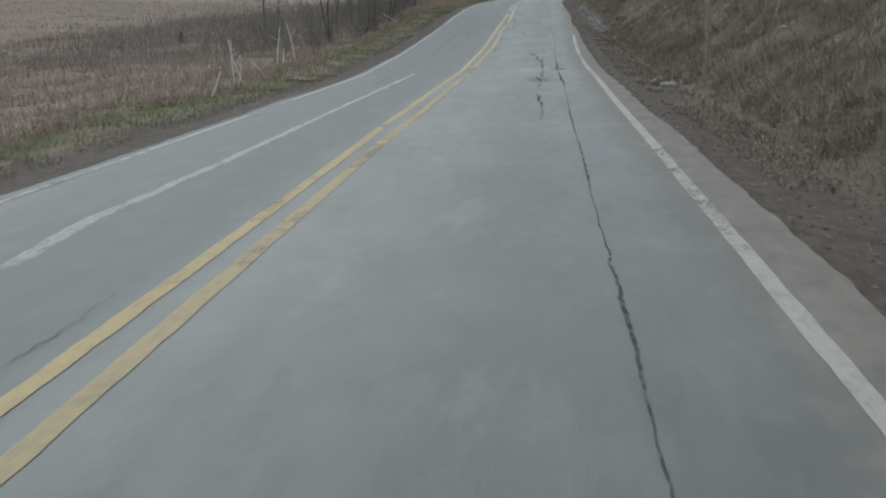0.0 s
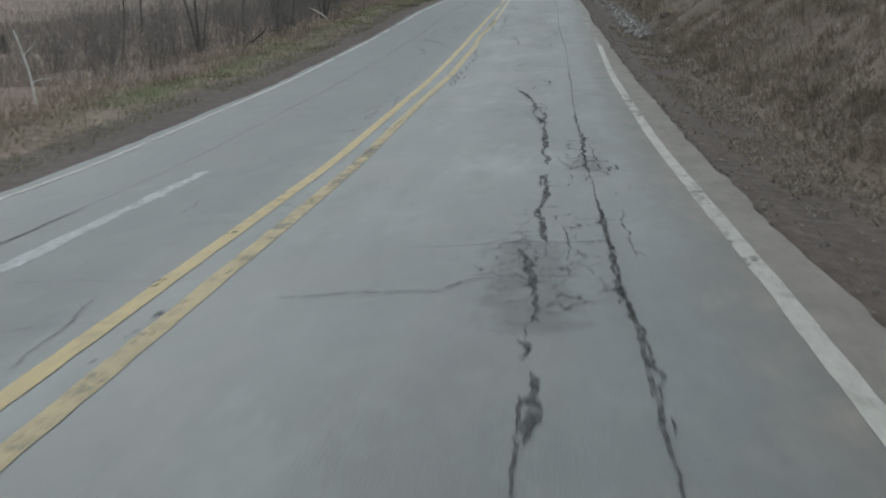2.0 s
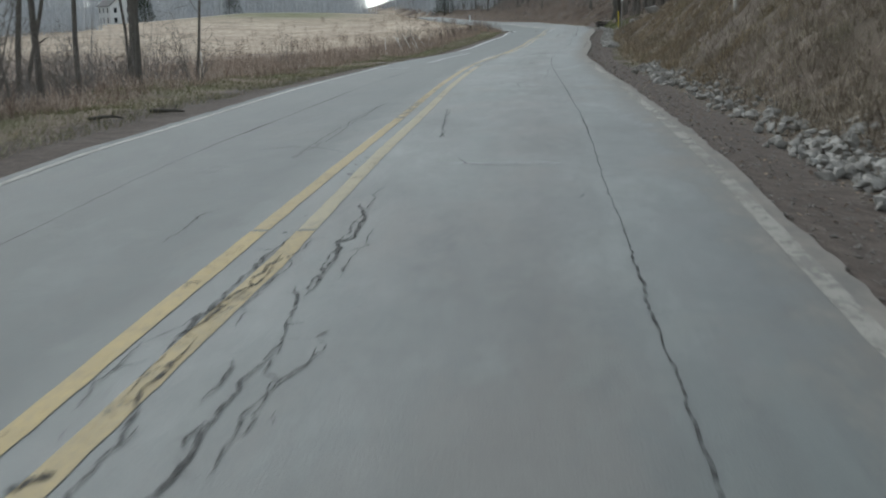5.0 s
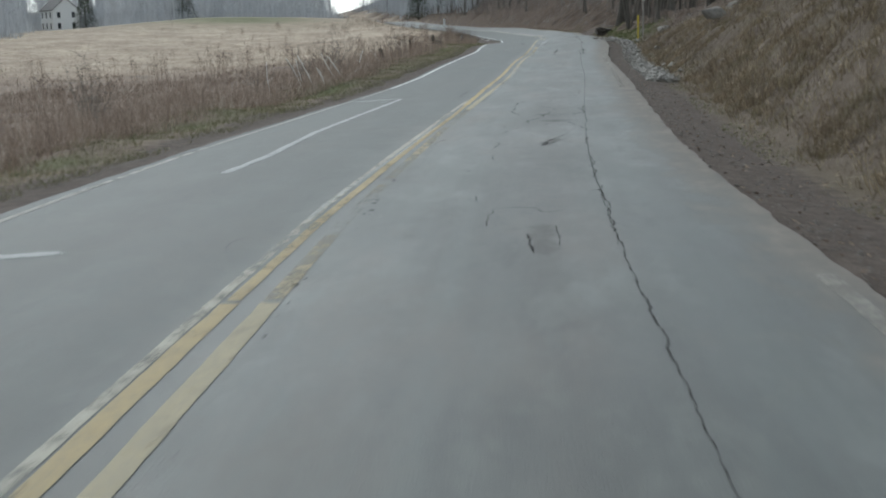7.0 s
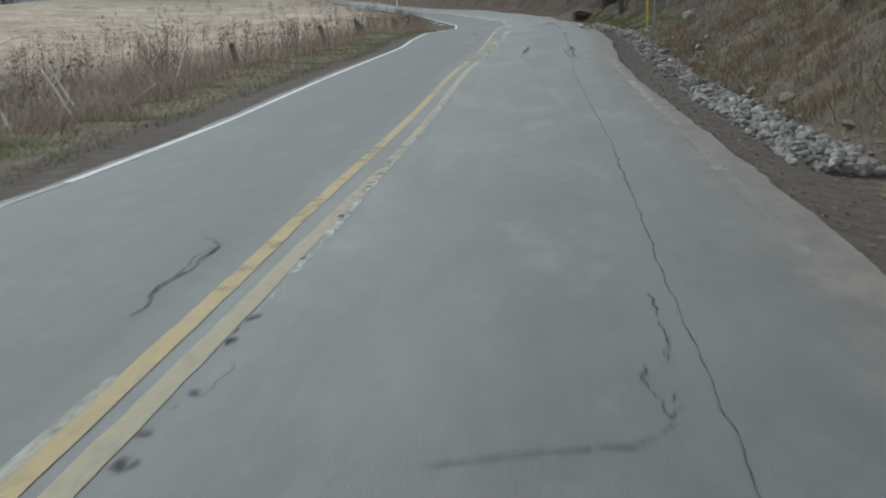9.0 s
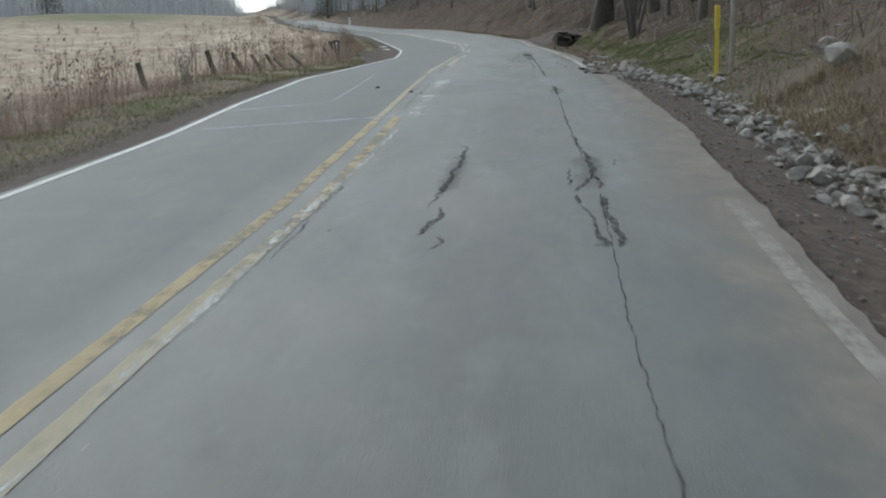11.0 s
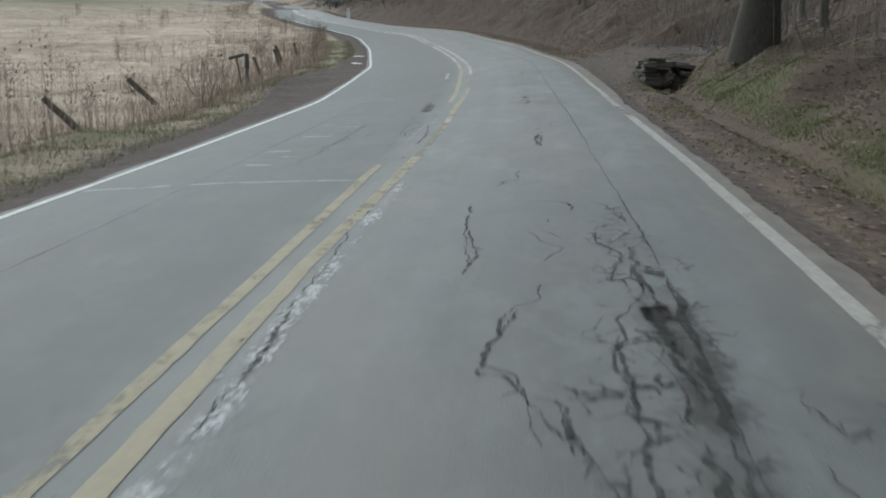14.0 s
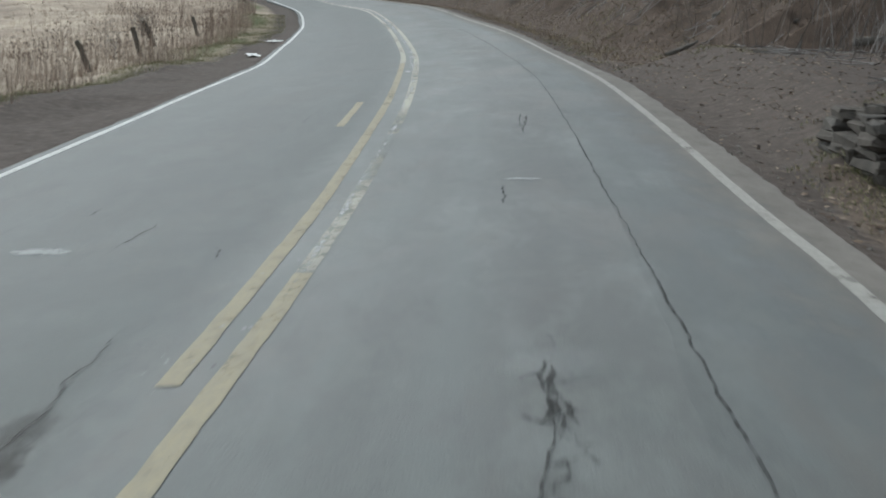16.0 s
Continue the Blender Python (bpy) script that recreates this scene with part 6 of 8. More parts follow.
for x, y, ln, turn, tilt in ((-7.05, 118.9, 1.1, 180, 68), (-6.5, 121.8, 1.0, 180, 48), (-6.9, 120.2, 0.6, 175, 66), (-7.53, 29.12, 1.15, 180, 80), (-7.50, 29.30, 0.8, 10, 75), (-7.83, 30.88, 1.1, 180, 72), (-8.28, 35.22, 0.5, 180, 55), (-8.15, 36.50, 1.3, 0, 78), (-8.02, 36.8, 0.6, 30, 88), (-8.09, 39.14, 1.3, 180, 84), (-7.13, 25.52, 0.6, 20, 86), (-7.62, 62.64, 1.1, 165, 35),
                             (-7.66, 120.11, 1.0, 180, 70), (-7.94, 121.88, 0.9, 180, 80), (-7.03, 123.63, 1.1, 180, 50), (-7.1, 122.8, 0.5, 170, 20), (-6.93, 126.58, 0.5, 0, 45), (-7.30, 131.1, 0.8, 0, 76), (-7.21, 139.35, 0.9, 180, 55), (-6.71, 118.89, 0.5, 180, 80), (-8.3, 118.2, 0.9, 180, 82), (-9.6, 87.31, 1.4, 0, 75), (-6.33, 170.46, 0.8, 160, 55), (-5.52, 180.06, 0.7, 90, 75)):
    log(x, y, ln, 0.019, turn, tilt, BLEACHED, "bleached dead stalk leaning out of the weeds", "dead_stalk")
for x, y, ln, r, turn in ((-5.91, 71.40, 0.5, 0.03, 10), (-6.19, 69.71, 0.45, 0.025, 30), (2.88, 63.83, 0.7, 0.03, 60), (3.29, 17.32, 0.6, 0.02, 50), (5.10, 163.62, 0.5, 0.015, -40), (-6.76, 31.20, 1.0, 0.02, 35)):
    log(x, y, ln, r, turn, 2, POST_WOOD, "short broken branch on the roadside dirt", "fallen_branch")
log(4.35, 84.05, 1.3, 0.05, 80, 55, PALE, "pale dead root hanging on the cut bank", "dead_root")


def litter_sheet(x, y, w, l, turn):
    z = float(land(x, y)[0][0])
    bm = bmesh.new()
    bmesh.ops.create_grid(bm, x_segments=4, y_segments=4, size=0.5, matrix=Matrix.Diagonal((w, l, 1, 1)))
    rr = random.Random(int(y * 10))
    for v in bm.verts:
        v.co.z = rr.uniform(0, 0.05)
    bmesh.ops.solidify(bm, geom=bm.faces[:], thickness=0.004)
    me = bpy.data.meshes.new("paper_litter")
    bm.to_mesh(me)
    bm.free()
    me.materials.append(LITTER)
    ob = new("paper_litter", me)
    ob.matrix_world = pose(x, y, z + 0.02, 0, 0, turn)
    return tagged(ob, "crumpled white litter on the dirt shoulder", "litter")


for x, y, w, l, t in ((-4.23, 212.6, 0.35, 0.9, 20), (-4.95, 220.0, 0.35, 1.0, -15), (4.45, 23.27, 0.10, 0.06, 0)):
    litter_sheet(x, y, w, l, t)


# ---- white house far across the field ----
def house(x, y, turn):
    z = float(land(x, y)[0][0]) - 0.2
    ob = empty("farmhouse", x, y, z, turn)
    bm = bmesh.new()
    w, l, h, g = 6.4, 9.0, 5.4, 2.8
    pts = [(-w / 2, 0), (w / 2, 0), (w / 2, h), (0, h + g), (-w / 2, h)]
    a = [bm.verts.new((px, -l / 2, pz)) for px, pz in pts]
    b = [bm.verts.new((px, l / 2, pz)) for px, pz in pts]
    bm.faces.new(a)
    bm.faces.new(b[::-1])
    for i in range(5):
        bm.faces.new((a[i], b[i], b[(i + 1) % 5], a[(i + 1) % 5]))
    bmesh.ops.recalc_face_normals(bm, faces=bm.faces)
    part("wall", bm, WHITE_PAINT, ob, "white clapboard wall")
    for s in (-1, 1):
        bm = bmesh.new()
        ang = math.atan2(g, w / 2)
        ln = math.hypot(w / 2 + 0.4, g + 0.32)
        bmesh.ops.create_cube(bm, size=1.0, matrix=Matrix.Translation((s * (w / 4 + 0.1), 0, h + g / 2 + 0.06)) @ Matrix.Rotation(s * ang, 4, "Y") @ Matrix.Diagonal((ln, l + 0.8, 0.16, 1)))
        part("roof", bm, ROOF, ob, "grey shingle roof")
    bm = bmesh.new()
    slab(bm, (1.0, 1.5, h + g), (0.7, 0.7, 1.6))
    part("chimney", bm, ROOF, ob, "grey chimney")
    for wx in (-1.8, 1.8):
        for wz in (1.6, 4.2):
            bm = bmesh.new()
            slab(bm, (wx, -l / 2 - 0.02, wz), (1.05, 0.10, 1.6), bevel=0.02)
            win = part("window", bm, WHITE_PAINT, ob, "white framed window")
            bm = bmesh.new()
            slab(bm, (wx, -l / 2 - 0.075, wz), (0.8, 0.03, 1.35))
            part("pane", bm, GLASS, win, "dark pane")
    for wy in (-2.8, 0.2, 3.0):
        for wz in (1.6, 4.2):
            bm = bmesh.new()
            slab(bm, (-w / 2 - 0.02, wy, wz), (0.10, 1.05, 1.6), bevel=0.02)
            win = part("window", bm, WHITE_PAINT, ob, "white framed window")
            bm = bmesh.new()
            slab(bm, (-w / 2 - 0.075, wy, wz), (0.03, 0.8, 1.35))
            part("pane", bm, GLASS, win, "dark pane")
    return tagged(ob, "white two-storey farmhouse among far bare trees", "house")


house(-114.0, 378.0, 40)


# ---- clods on the road ----
def clod(x, y, size):
    ob = new("clod", STONES[pyr.randrange(len(STONES))].copy())
    ob.data.materials.clear()
    ob.data.materials.append(DARK_TUBE)
    ob.matrix_world = pose(x, y, float(road_z(x, y)) + size * 0.3, 0, 0, pyr.uniform(0, 360)) @ Matrix.Diagonal((size, size * 0.8, size * 0.8, 1))
    return tagged(ob, "dark clod of dirt lying on the asphalt", "clod", "clods on the road")


for x, y, s in ((0.16, 146.55, 0.06), (0.35, 146.15, 0.03), (0.28, 145.96, 0.025), (-0.53, 148.31, 0.05), (-0.39, 148.69, 0.03), (0.39, 145.35, 0.022)):
    clod(x, y, s)


# ---- cracks, old paint and repairs on the pavement ----
def along_points(pts, step):
    p = np.array(pts, float).reshape(-1, 2)
    s = np.concatenate([[0], np.cumsum(np.hypot(*np.diff(p, axis=0).T))])
    t = np.linspace(0, s[-1], max(int(s[-1] / step), 4))
    return np.interp(t, s, p[:, 0]), np.interp(t, s, p[:, 1]), t / s[-1], s[-1]


crack_seed = [0]


def wobble(q, k):
    """Ragged sideways drift of a crack along its length."""
    return 0.02 * fbm(q * 2.6, q * 0 + k, 2, k) + 0.035 * vnoise(q * 6.0, q * 0 + k, k + 1) + 0.02 * vnoise(q * 17.0, q * 0 + k, k + 2)


def strip_arrays(x, y, w):
    tx, ty = np.gradient(x), np.gradient(y)
    ln = np.hypot(tx, ty) + 1e-9
    nx, ny = ty / ln, -tx / ln
    px, py = np.stack([x - nx * w, x + nx * w], -1), np.stack([y - ny * w, y + ny * w], -1)
    v = np.stack([px.ravel(), py.ravel(), (road_z(px, py) + 0.007).ravel()], -1)
    i = np.arange(len(x) - 1) * 2
    return v, np.stack([i, i + 1, i + 3, i + 2], -1)


def crack(width, *pts):
    """An open, ragged crack through the listed places (x, y, x, y ...), with small side cracks."""
    crack_seed[0] += 13
    k = crack_seed[0]
    r = np.random.default_rng(k)
    x, y, t, ln = along_points(pts, 0.02)
    q = t * ln
    tx, ty = np.gradient(x), np.gradient(y)
    h = np.hypot(tx, ty) + 1e-9
    wob = wobble(q, k)
    x, y = x + ty / h * wob, y - tx / h * wob
    w = (0.36 if width < 0.1 else 0.48) * width * (0.24 + 0.45 * np.clip(fbm(q * 1.7, q * 0 + k + 5, 2, k + 5) + 0.15, -0.3, 1) + 0.16 * vnoise(q * 11, q * 0 + k, k + 6))
    w = np.maximum(w, 0.0035) * np.minimum(1, np.minimum(q, ln - q) / 0.15 + 0.1)
    vs, fs = [], []
    o = 0
    pieces = [(x, y, w)]
    for _ in range(int(ln / 1.3) if width >= 0.05 else 0):
        i = int(r.integers(0, len(x)))
        m = r.uniform(0.05, 0.13)
        g = math.atan2(ty[i], tx[i]) + r.choice([-1, 1]) * r.uniform(0.3, 1.4)
        u = np.linspace(0, m, max(int(m / 0.02), 5))
        ww = wobble(u + i, k + 40)
        pieces.append((x[i] + np.cos(g) * u - np.sin(g) * (ww - ww[0]), y[i] + np.sin(g) * u * 1.4 + np.cos(g) * (ww - ww[0]), np.maximum(width * 0.13 * (1 - 0.7 * u / m), 0.002)))
    for piece in pieces:
        v, f = strip_arrays(*piece)
        vs.append(v)
        fs.append(f + o)
        o += len(v)
    part("crack", mesh_fast("crack", np.concatenate(vs), np.concatenate(fs), CRACK), CRACK, road)


def seam(width, y0, y1, ys, ds, label):
    """The dark joint between two strips of paving."""
    y = np.arange(y0, y1, 0.04)
    d = np.interp(y, ys, ds) + 0.01 * fbm(y * 0.5, y * 0, 2, 12) + 0.02 * vnoise(y * 3, y * 0, 13) + 0.015 * vnoise(y * 11, y * 0, 14)
    x, yy = on_road(y, d)
    w = width * (0.5 + 0.8 * np.clip(fbm(y * 0.35, y * 0 + 4, 3, 15), -0.35, 1) + 0.15 * vnoise(y * 7, y * 0, 16))
    v, f = strip_arrays(x, yy, np.maximum(w * 0.5, 0.004))
    part("seam", mesh_fast("seam", v, f, CRACK), CRACK, road, label)


seam(0.029, 1.1, 66.0, (4, 10, 18, 20, 24, 27, 31, 36, 45, 49, 51, 53, 55, 57, 59, 62, 65, 70, 88, 91, 96, 100, 106, 112, 117, 135), (2.28, 2.30, 2.33, 2.36, 2.40, 2.39, 2.37, 2.34, 2.34, 2.33, 2.31, 2.25, 2.21, 2.17, 2.13, 2.11, 2.09, 2.1, 2.0, 2.02, 2.09, 2.14, 2.18, 2.24, 2.30, 2.32), "dark open paving joint")
seam(0.019, 66.0, 135.0, (65, 70, 88, 91, 96, 100, 106, 112, 117, 135), (2.09, 2.1, 2.0, 2.02, 2.09, 2.14, 2.18, 2.24, 2.30, 2.32), "thin dark paving joint")
seam(0.03, 137.2, 145.8, (137, 139, 141, 145.5), (2.25, 2.17, 2.13, 2.14), "dark open paving joint")
seam(0.025, 148.7, 246.5, (148, 150, 160, 163, 165, 168, 171, 175, 180, 187, 192, 250), (2.13, 2.12, 2.14, 2.17, 2.18, 2.12, 2.05, 2.0, 2.0, 2.05, 2.05, 2.1), "dark open paving joint")
seam(0.03, 27.4, 86.0, (27.4, 52.7, 86.0), (-1.87, -1.88, -1.74), "dark open paving joint")
seam(0.022, 160.8, 185.1, (160.8, 185.1), (-2.22, -2.25), "dark open paving joint")


def alligator(x0, y0, x1, y1, width):
    """A strip of pavement broken by a net of fine cracks."""
    n = max(int(math.hypot(x1 - x0, y1 - y0) / 0.3), 4)
    t = np.linspace(0, 1, n)
    u = np.array([-1.0, -0.5, 0.0, 0.5, 1.0])
    x = (x0 + (x1 - x0) * t)[:, None] + u[None] * width / 2
    y = (y0 + (y1 - y0) * t)[:, None] + 0 * u[None]
    i = (np.arange(n - 1)[:, None] * 5 + np.arange(4)[None]).ravel()
    me = mesh_fast("crack", np.stack([x.ravel(), y.ravel(), (road_z(x, y) + 0.0065).ravel()], -1), np.stack([i, i + 1, i + 6, i + 5], -1), ALLIGATOR)
    end = np.clip(1.0 - np.minimum(t, 1 - t) * 5, 0, 1)
    with_floats(me, side=(np.abs(u)[None] + end[:, None]).ravel())
    part("crack", me, ALLIGATOR, road, "net of fine alligator cracks")


for x0, y0, x1, y1, width in ((2.75, 158.5, 3.3, 166.0, 0.65), (3.2, 155.5, 3.9, 162.5, 0.8), (0.32, 30.5, 0.3, 35.0, 0.7), (-0.05, 26.0, 0.05, 30.0, 1.2), (2.5, 153.0, 2.75, 164.0, 0.7), (2.92, 163.0, 3.15, 167.0, 0.6), (2.72, 179.6, 2.82, 183.6, 0.4)):
    alligator(x0, y0, x1, y1, width)

def stain(width, strength, *pts):
    """A dark blot of tar or damp soaked into broken pavement."""
    x, y, t, ln = along_points(pts, 0.06)
    u = np.array([-1.0, -0.6, -0.2, 0.2, 0.6, 1.0])
    tx, ty = np.gradient(x), np.gradient(y)
    h = np.hypot(tx, ty) + 1e-9
    px = x[:, None] + (ty / h)[:, None] * u[None] * width / 2
    py = y[:, None] - (tx / h)[:, None] * u[None] * width / 2
    i = (np.arange(len(x) - 1)[:, None] * 6 + np.arange(5)[None]).ravel()
    me = mesh_fast("stain", np.stack([px.ravel(), py.ravel(), (road_z(px, py) + 0.0032).ravel()], -1), np.stack([i, i + 1, i + 7, i + 6], -1), STAIN)
    end = np.clip(1.0 - np.minimum(t, 1 - t) * ln / 0.25, 0, 1)
    with_floats(me, side=(np.abs(u)[None] + end[:, None]).ravel(), strength=np.full(px.size, strength))
    part("stain", me, STAIN, road, "dark stain soaked into the pavement")


stain(0.26, 0.16, -0.47, 90.52, -0.46, 89.81, -0.45, 89.38, -0.49, 89.00)
stain(0.7, 0.19, -0.49, 100.65, -0.15, 100.59, 0.21, 100.31)
stain(0.3, 0.28, -0.36, 96.47, -0.27, 96.89, -0.11, 97.56)
stain(0.5, 0.19, -0.23, 102.45, -0.18, 101.87)
stain(0.28, 0.28, 0.84, 179.44, 0.84, 180.10, 0.84, 181.12, 0.79, 182.47)
stain(0.22, 0.28, 0.87, 179.52, 0.86, 182.04)
stain(0.3, 0.34, 3.08, 163.36, 3.08, 162.27, 3.00, 161.18)
stain(0.5, 0.17, 0.14, 107.20, 0.41, 107.23)
stain(0.7, 0.14, -0.14, 28.49, -0.10, 26.87, -0.11, 25.88)
stain(0.35, 0.17, 0.63, 41.89, 1.01, 42.23)
stain(0.26, 0.22, 0.88, 135.16, 0.95, 136.39, 1.04, 137.62)
stain(0.34, 0.22, 2.18, 137.14, 2.15, 135.95, 2.04, 134.98)
stain(0.45, 0.16, 3.11, 163.95, 2.94, 160.32)
stain(0.3, 0.19, 2.59, 145.75, 2.51, 144.16)
stain(0.45, 0.14, 0.35, 32.94, 0.32, 31.56)


def old_mark(width, strength, *pts):
    """A faded streak of old white paint."""
    x, y, t, ln = along_points(pts, 0.12)
    u = np.array([-1.0, -0.5, 0.0, 0.5, 1.0])
    tx, ty = np.gradient(x), np.gradient(y)
    h = np.hypot(tx, ty) + 1e-9
    px = x[:, None] + (ty / h)[:, None] * u[None] * width * 0.62
    py = y[:, None] - (tx / h)[:, None] * u[None] * width * 0.62
    i = (np.arange(len(x) - 1)[:, None] * 5 + np.arange(4)[None]).ravel()
    me = mesh_fast("old_mark", np.stack([px.ravel(), py.ravel(), (road_z(px, py) + 0.0055).ravel()], -1), np.stack([i, i + 1, i + 6, i + 5], -1), CHALK)
    end = np.clip(1.0 - np.minimum(t, 1 - t) * ln / 0.12, 0, 1)
    with_floats(me, side=(np.abs(u)[None] + 0.6 * end[:, None]).ravel(), strength=np.full(px.size, strength))
    part("old_mark", me, CHALK, road, "faded white paint streak")




old_mark(0.14, 0.62, -3.41, 7.12, -3.55, 8.91, -3.49, 12.91, -3.49, 17.39, -3.46, 32.44)
old_mark(0.11, 0.9, -3.97, 94.74, -3.85, 96.65, -3.86, 100.57, -3.43, 109.88)
old_mark(0.17, 0.9, -3.43, 109.88, -4.3, 109.66)
old_mark(0.15, 0.9, -3.87, 89.81, -5.19, 89.52)
old_mark(0.19, 0.62, -2.59, 141.57, -1.77, 141.7, -0.8, 141.89, 0.21, 142.04, 0.57, 142.13)
old_mark(0.15, 0.65, -2.66, 144.64, -1.09, 145.24)
old_mark(0.08, 0.55, -1.09, 145.24, -1.01, 149.43, -0.91, 154.43)
old_mark(0.13, 0.6, -2.31, 169.63, -0.69, 169.71, 0.74, 169.39)
old_mark(0.17, 0.6, -0.74, 177.37, -0.58, 177.5)
old_mark(0.19, 0.6, -0.79, 175.33, -0.27, 175.06)
old_mark(0.17, 0.6, -0.9, 173.11, -0.5, 172.98)
old_mark(0.19, 0.6, -0.68, 172.35, -0.29, 172.23)
old_mark(0.19, 0.6, -0.85, 171.48, -0.39, 171.28)
old_mark(0.13, 0.5, 2.62, 188.15, 3.0, 188.07)
old_mark(0.19, 0.6, -0.66, 185.69, -0.21, 185.62)
old_mark(0.27, 0.3, -2.34, 213.89, -1.62, 213.45)
old_mark(0.06, 0.5, -2.35, 90.98, -2.33, 92.08, -2.27, 93.27, -2.18, 95.17, -2.08, 97.19, -1.96, 100.83)
old_mark(0.23, 0.2, 1.75, 153.11, 2.28, 152.94)
old_mark(0.19, 0.25, 1.43, 151.41, 1.98, 151.21)
old_mark(0.30, 0.2, -1.29, 65.0, -0.1, 64.88)
old_mark(0.23, 0.25, -3.35, 64.58, -3.06, 64.62)
old_mark(0.23, 0.3, -3.64, 53.63, -3.0, 53.33)
old_mark(0.38, 0.1, -0.66, 65.14, -0.13, 65.06)
old_mark(0.47, 0.2, -3.3, 64.79, -3.04, 64.89)
old_mark(0.12, 0.3, -3.75, 54.55, -2.9, 52.74)
old_mark(0.11, 0.3, -11.61, 252.54, -8.67, 251.02)
old_mark(0.42, 0.07, 2.47, 182.75, 3.14, 182.86)
old_mark(0.42, 0.07, 2.40, 180.75, 3.30, 180.45)
old_mark(0.15, 0.9, -4.51, 109.44, -3.47, 109.9)
old_mark(0.07, 0.6, -3.8, 108.44, -3.51, 109.69)
old_mark(0.17, 0.55, -0.5, 177.06, 0.07, 176.61)
old_mark(0.07, 0.14, 0.84, 170.81, 0.94, 173.01, 1.04, 175.51, 1.13, 178.5)
old_mark(0.5, 0.2, -0.86, 180.2, -0.3, 180.05)
old_mark(0.15, 0.25, -2.37, 187.52, -1.87, 187.53)
old_mark(0.15, 0.4, -0.9, 184.08, -0.62, 184.31)
old_mark(0.07, 0.5, 1.24, 178.4, 1.3, 178.51)
crack(.04, -2.40, 6.50, -2.39, 5.67, -2.41, 4.93)
crack(.03, -2.24, 10.86, -2.21, 10.04, -2.25, 9.79)
crack(.06, -0.13, 22.23, -0.09, 20.41, -0.03, 19.19, -0.04, 17.82, -0.04, 16.64)
crack(.115, -0.11, 21.96, -0.09, 21.15, -0.08, 20.52, -0.08, 20.25, -0.04, 19.96, -0.07, 19.78, -0.03, 19.61, -0.06, 19.42, -0.05, 19.24)
crack(.06, -0.10, 20.17, -0.05, 20.04)
crack(.07, -0.12, 25.17, -0.13, 24.15, -0.10, 23.42)
crack(.115, -0.09, 25.44, -0.08, 25.14, -0.09, 24.88, -0.10, 24.58)
crack(.115, -0.22, 28.12, -0.12, 27.43, -0.10, 27.00, -0.08, 26.68, -0.10, 26.28, -0.11, 25.97, -0.12, 25.61)
crack(.115, -0.06, 31.52, -0.05, 30.19, -0.11, 29.38, -0.04, 28.28)
crack(.06, -1.55, 26.86, -1.16, 26.93, -0.85, 26.96, -0.63, 26.94, -0.50, 27.17, -0.31, 27.30, -0.12, 27.28, 0.20, 27.25)
crack(.07, -0.99, 28.21, -0.64, 28.20, -0.46, 28.24, -0.28, 28.41, -0.06, 28.25, 0.23, 28.25, 0.37, 28.33)
crack(.07, -0.36, 26.22, -0.21, 26.26, -0.12, 26.17, 0.06, 26.11)
crack(.05, -0.55, 27.97, -0.45, 28.05, -0.20, 28.11)
crack(.06, -0.52, 27.32, -0.35, 27.35, -0.16, 27.59)
crack(.07, 0.37, 29.56, 0.35, 28.63, 0.37, 27.95, 0.35, 27.24, 0.38, 26.70, 0.40, 26.35, 0.41, 25.94, 0.41, 25.50, 0.42, 25.27, 0.39, 24.86, 0.36, 24.71)
crack(.05, 0.51, 29.54, 0.50, 28.61, 0.49, 27.69)
crack(.04, 0.09, 28.88, 0.12, 28.26, 0.08, 27.73)
crack(.08, 0.34, 27.10, 0.36, 26.58)
crack(.06, -0.15, 25.97, -0.11, 25.78, -0.14, 25.61)
crack(.05, 0.42, 24.86, 0.41, 24.65)
crack(.05, -2.77, 26.26, -2.51, 26.36, -2.22, 26.37, -2.14, 26.40)
crack(.04, -2.53, 27.01, -2.48, 26.50, -2.43, 26.02, -2.42, 25.51)
crack(.02, -3.29, 27.39, -2.87, 27.40, -2.57, 27.34, -2.23, 27.34, -2.00, 27.47)
crack(.115, -1.97, 27.49, -1.93, 27.62)
crack(.03, -2.92, 29.81, -2.95, 30.53, -2.78, 30.65)
crack(.115, -0.49, 40.21, -0.34, 39.18, -0.23, 37.89, -0.23, 36.69, -0.09, 35.82, -0.07, 34.27, -0.07, 33.57, -0.09, 33.11, -0.03, 32.76, -0.05, 32.20)
crack(.115, -0.02, 31.57, -0.08, 31.43, -0.07, 31.22, -0.09, 30.98, -0.07, 30.79, -0.11, 30.69)
crack(.1, -0.06, 30.66, -0.04, 30.43, -0.07, 30.18)
crack(.05, -0.26, 36.69, -0.14, 37.00, -0.17, 37.70)
crack(.045, -0.08, 30.83, 0.03, 30.76, 0.14, 30.75, 0.20, 30.97)
crack(.07, -0.01, 32.69, 0.08, 32.66, 0.11, 32.31, 0.16, 32.13, 0.18, 31.76)
crack(.11, 0.33, 35.52, 0.35, 34.24, 0.34, 33.39, 0.34, 32.67, 0.31, 31.96)
crack(.06, 0.40, 33.54, 0.44, 32.80, 0.47, 32.41, 0.55, 32.29, 0.53, 32.47)
crack(.08, 0.32, 32.02, 0.44, 32.12, 0.46, 31.85, 0.54, 31.95, 0.52, 31.65, 0.61, 31.74, 0.61, 32.06)
crack(.07, 0.32, 32.02, 0.35, 31.65, 0.48, 31.60, 0.50, 31.33)
crack(.05, 0.17, 31.56, 0.17, 31.21, 0.14, 31.09)
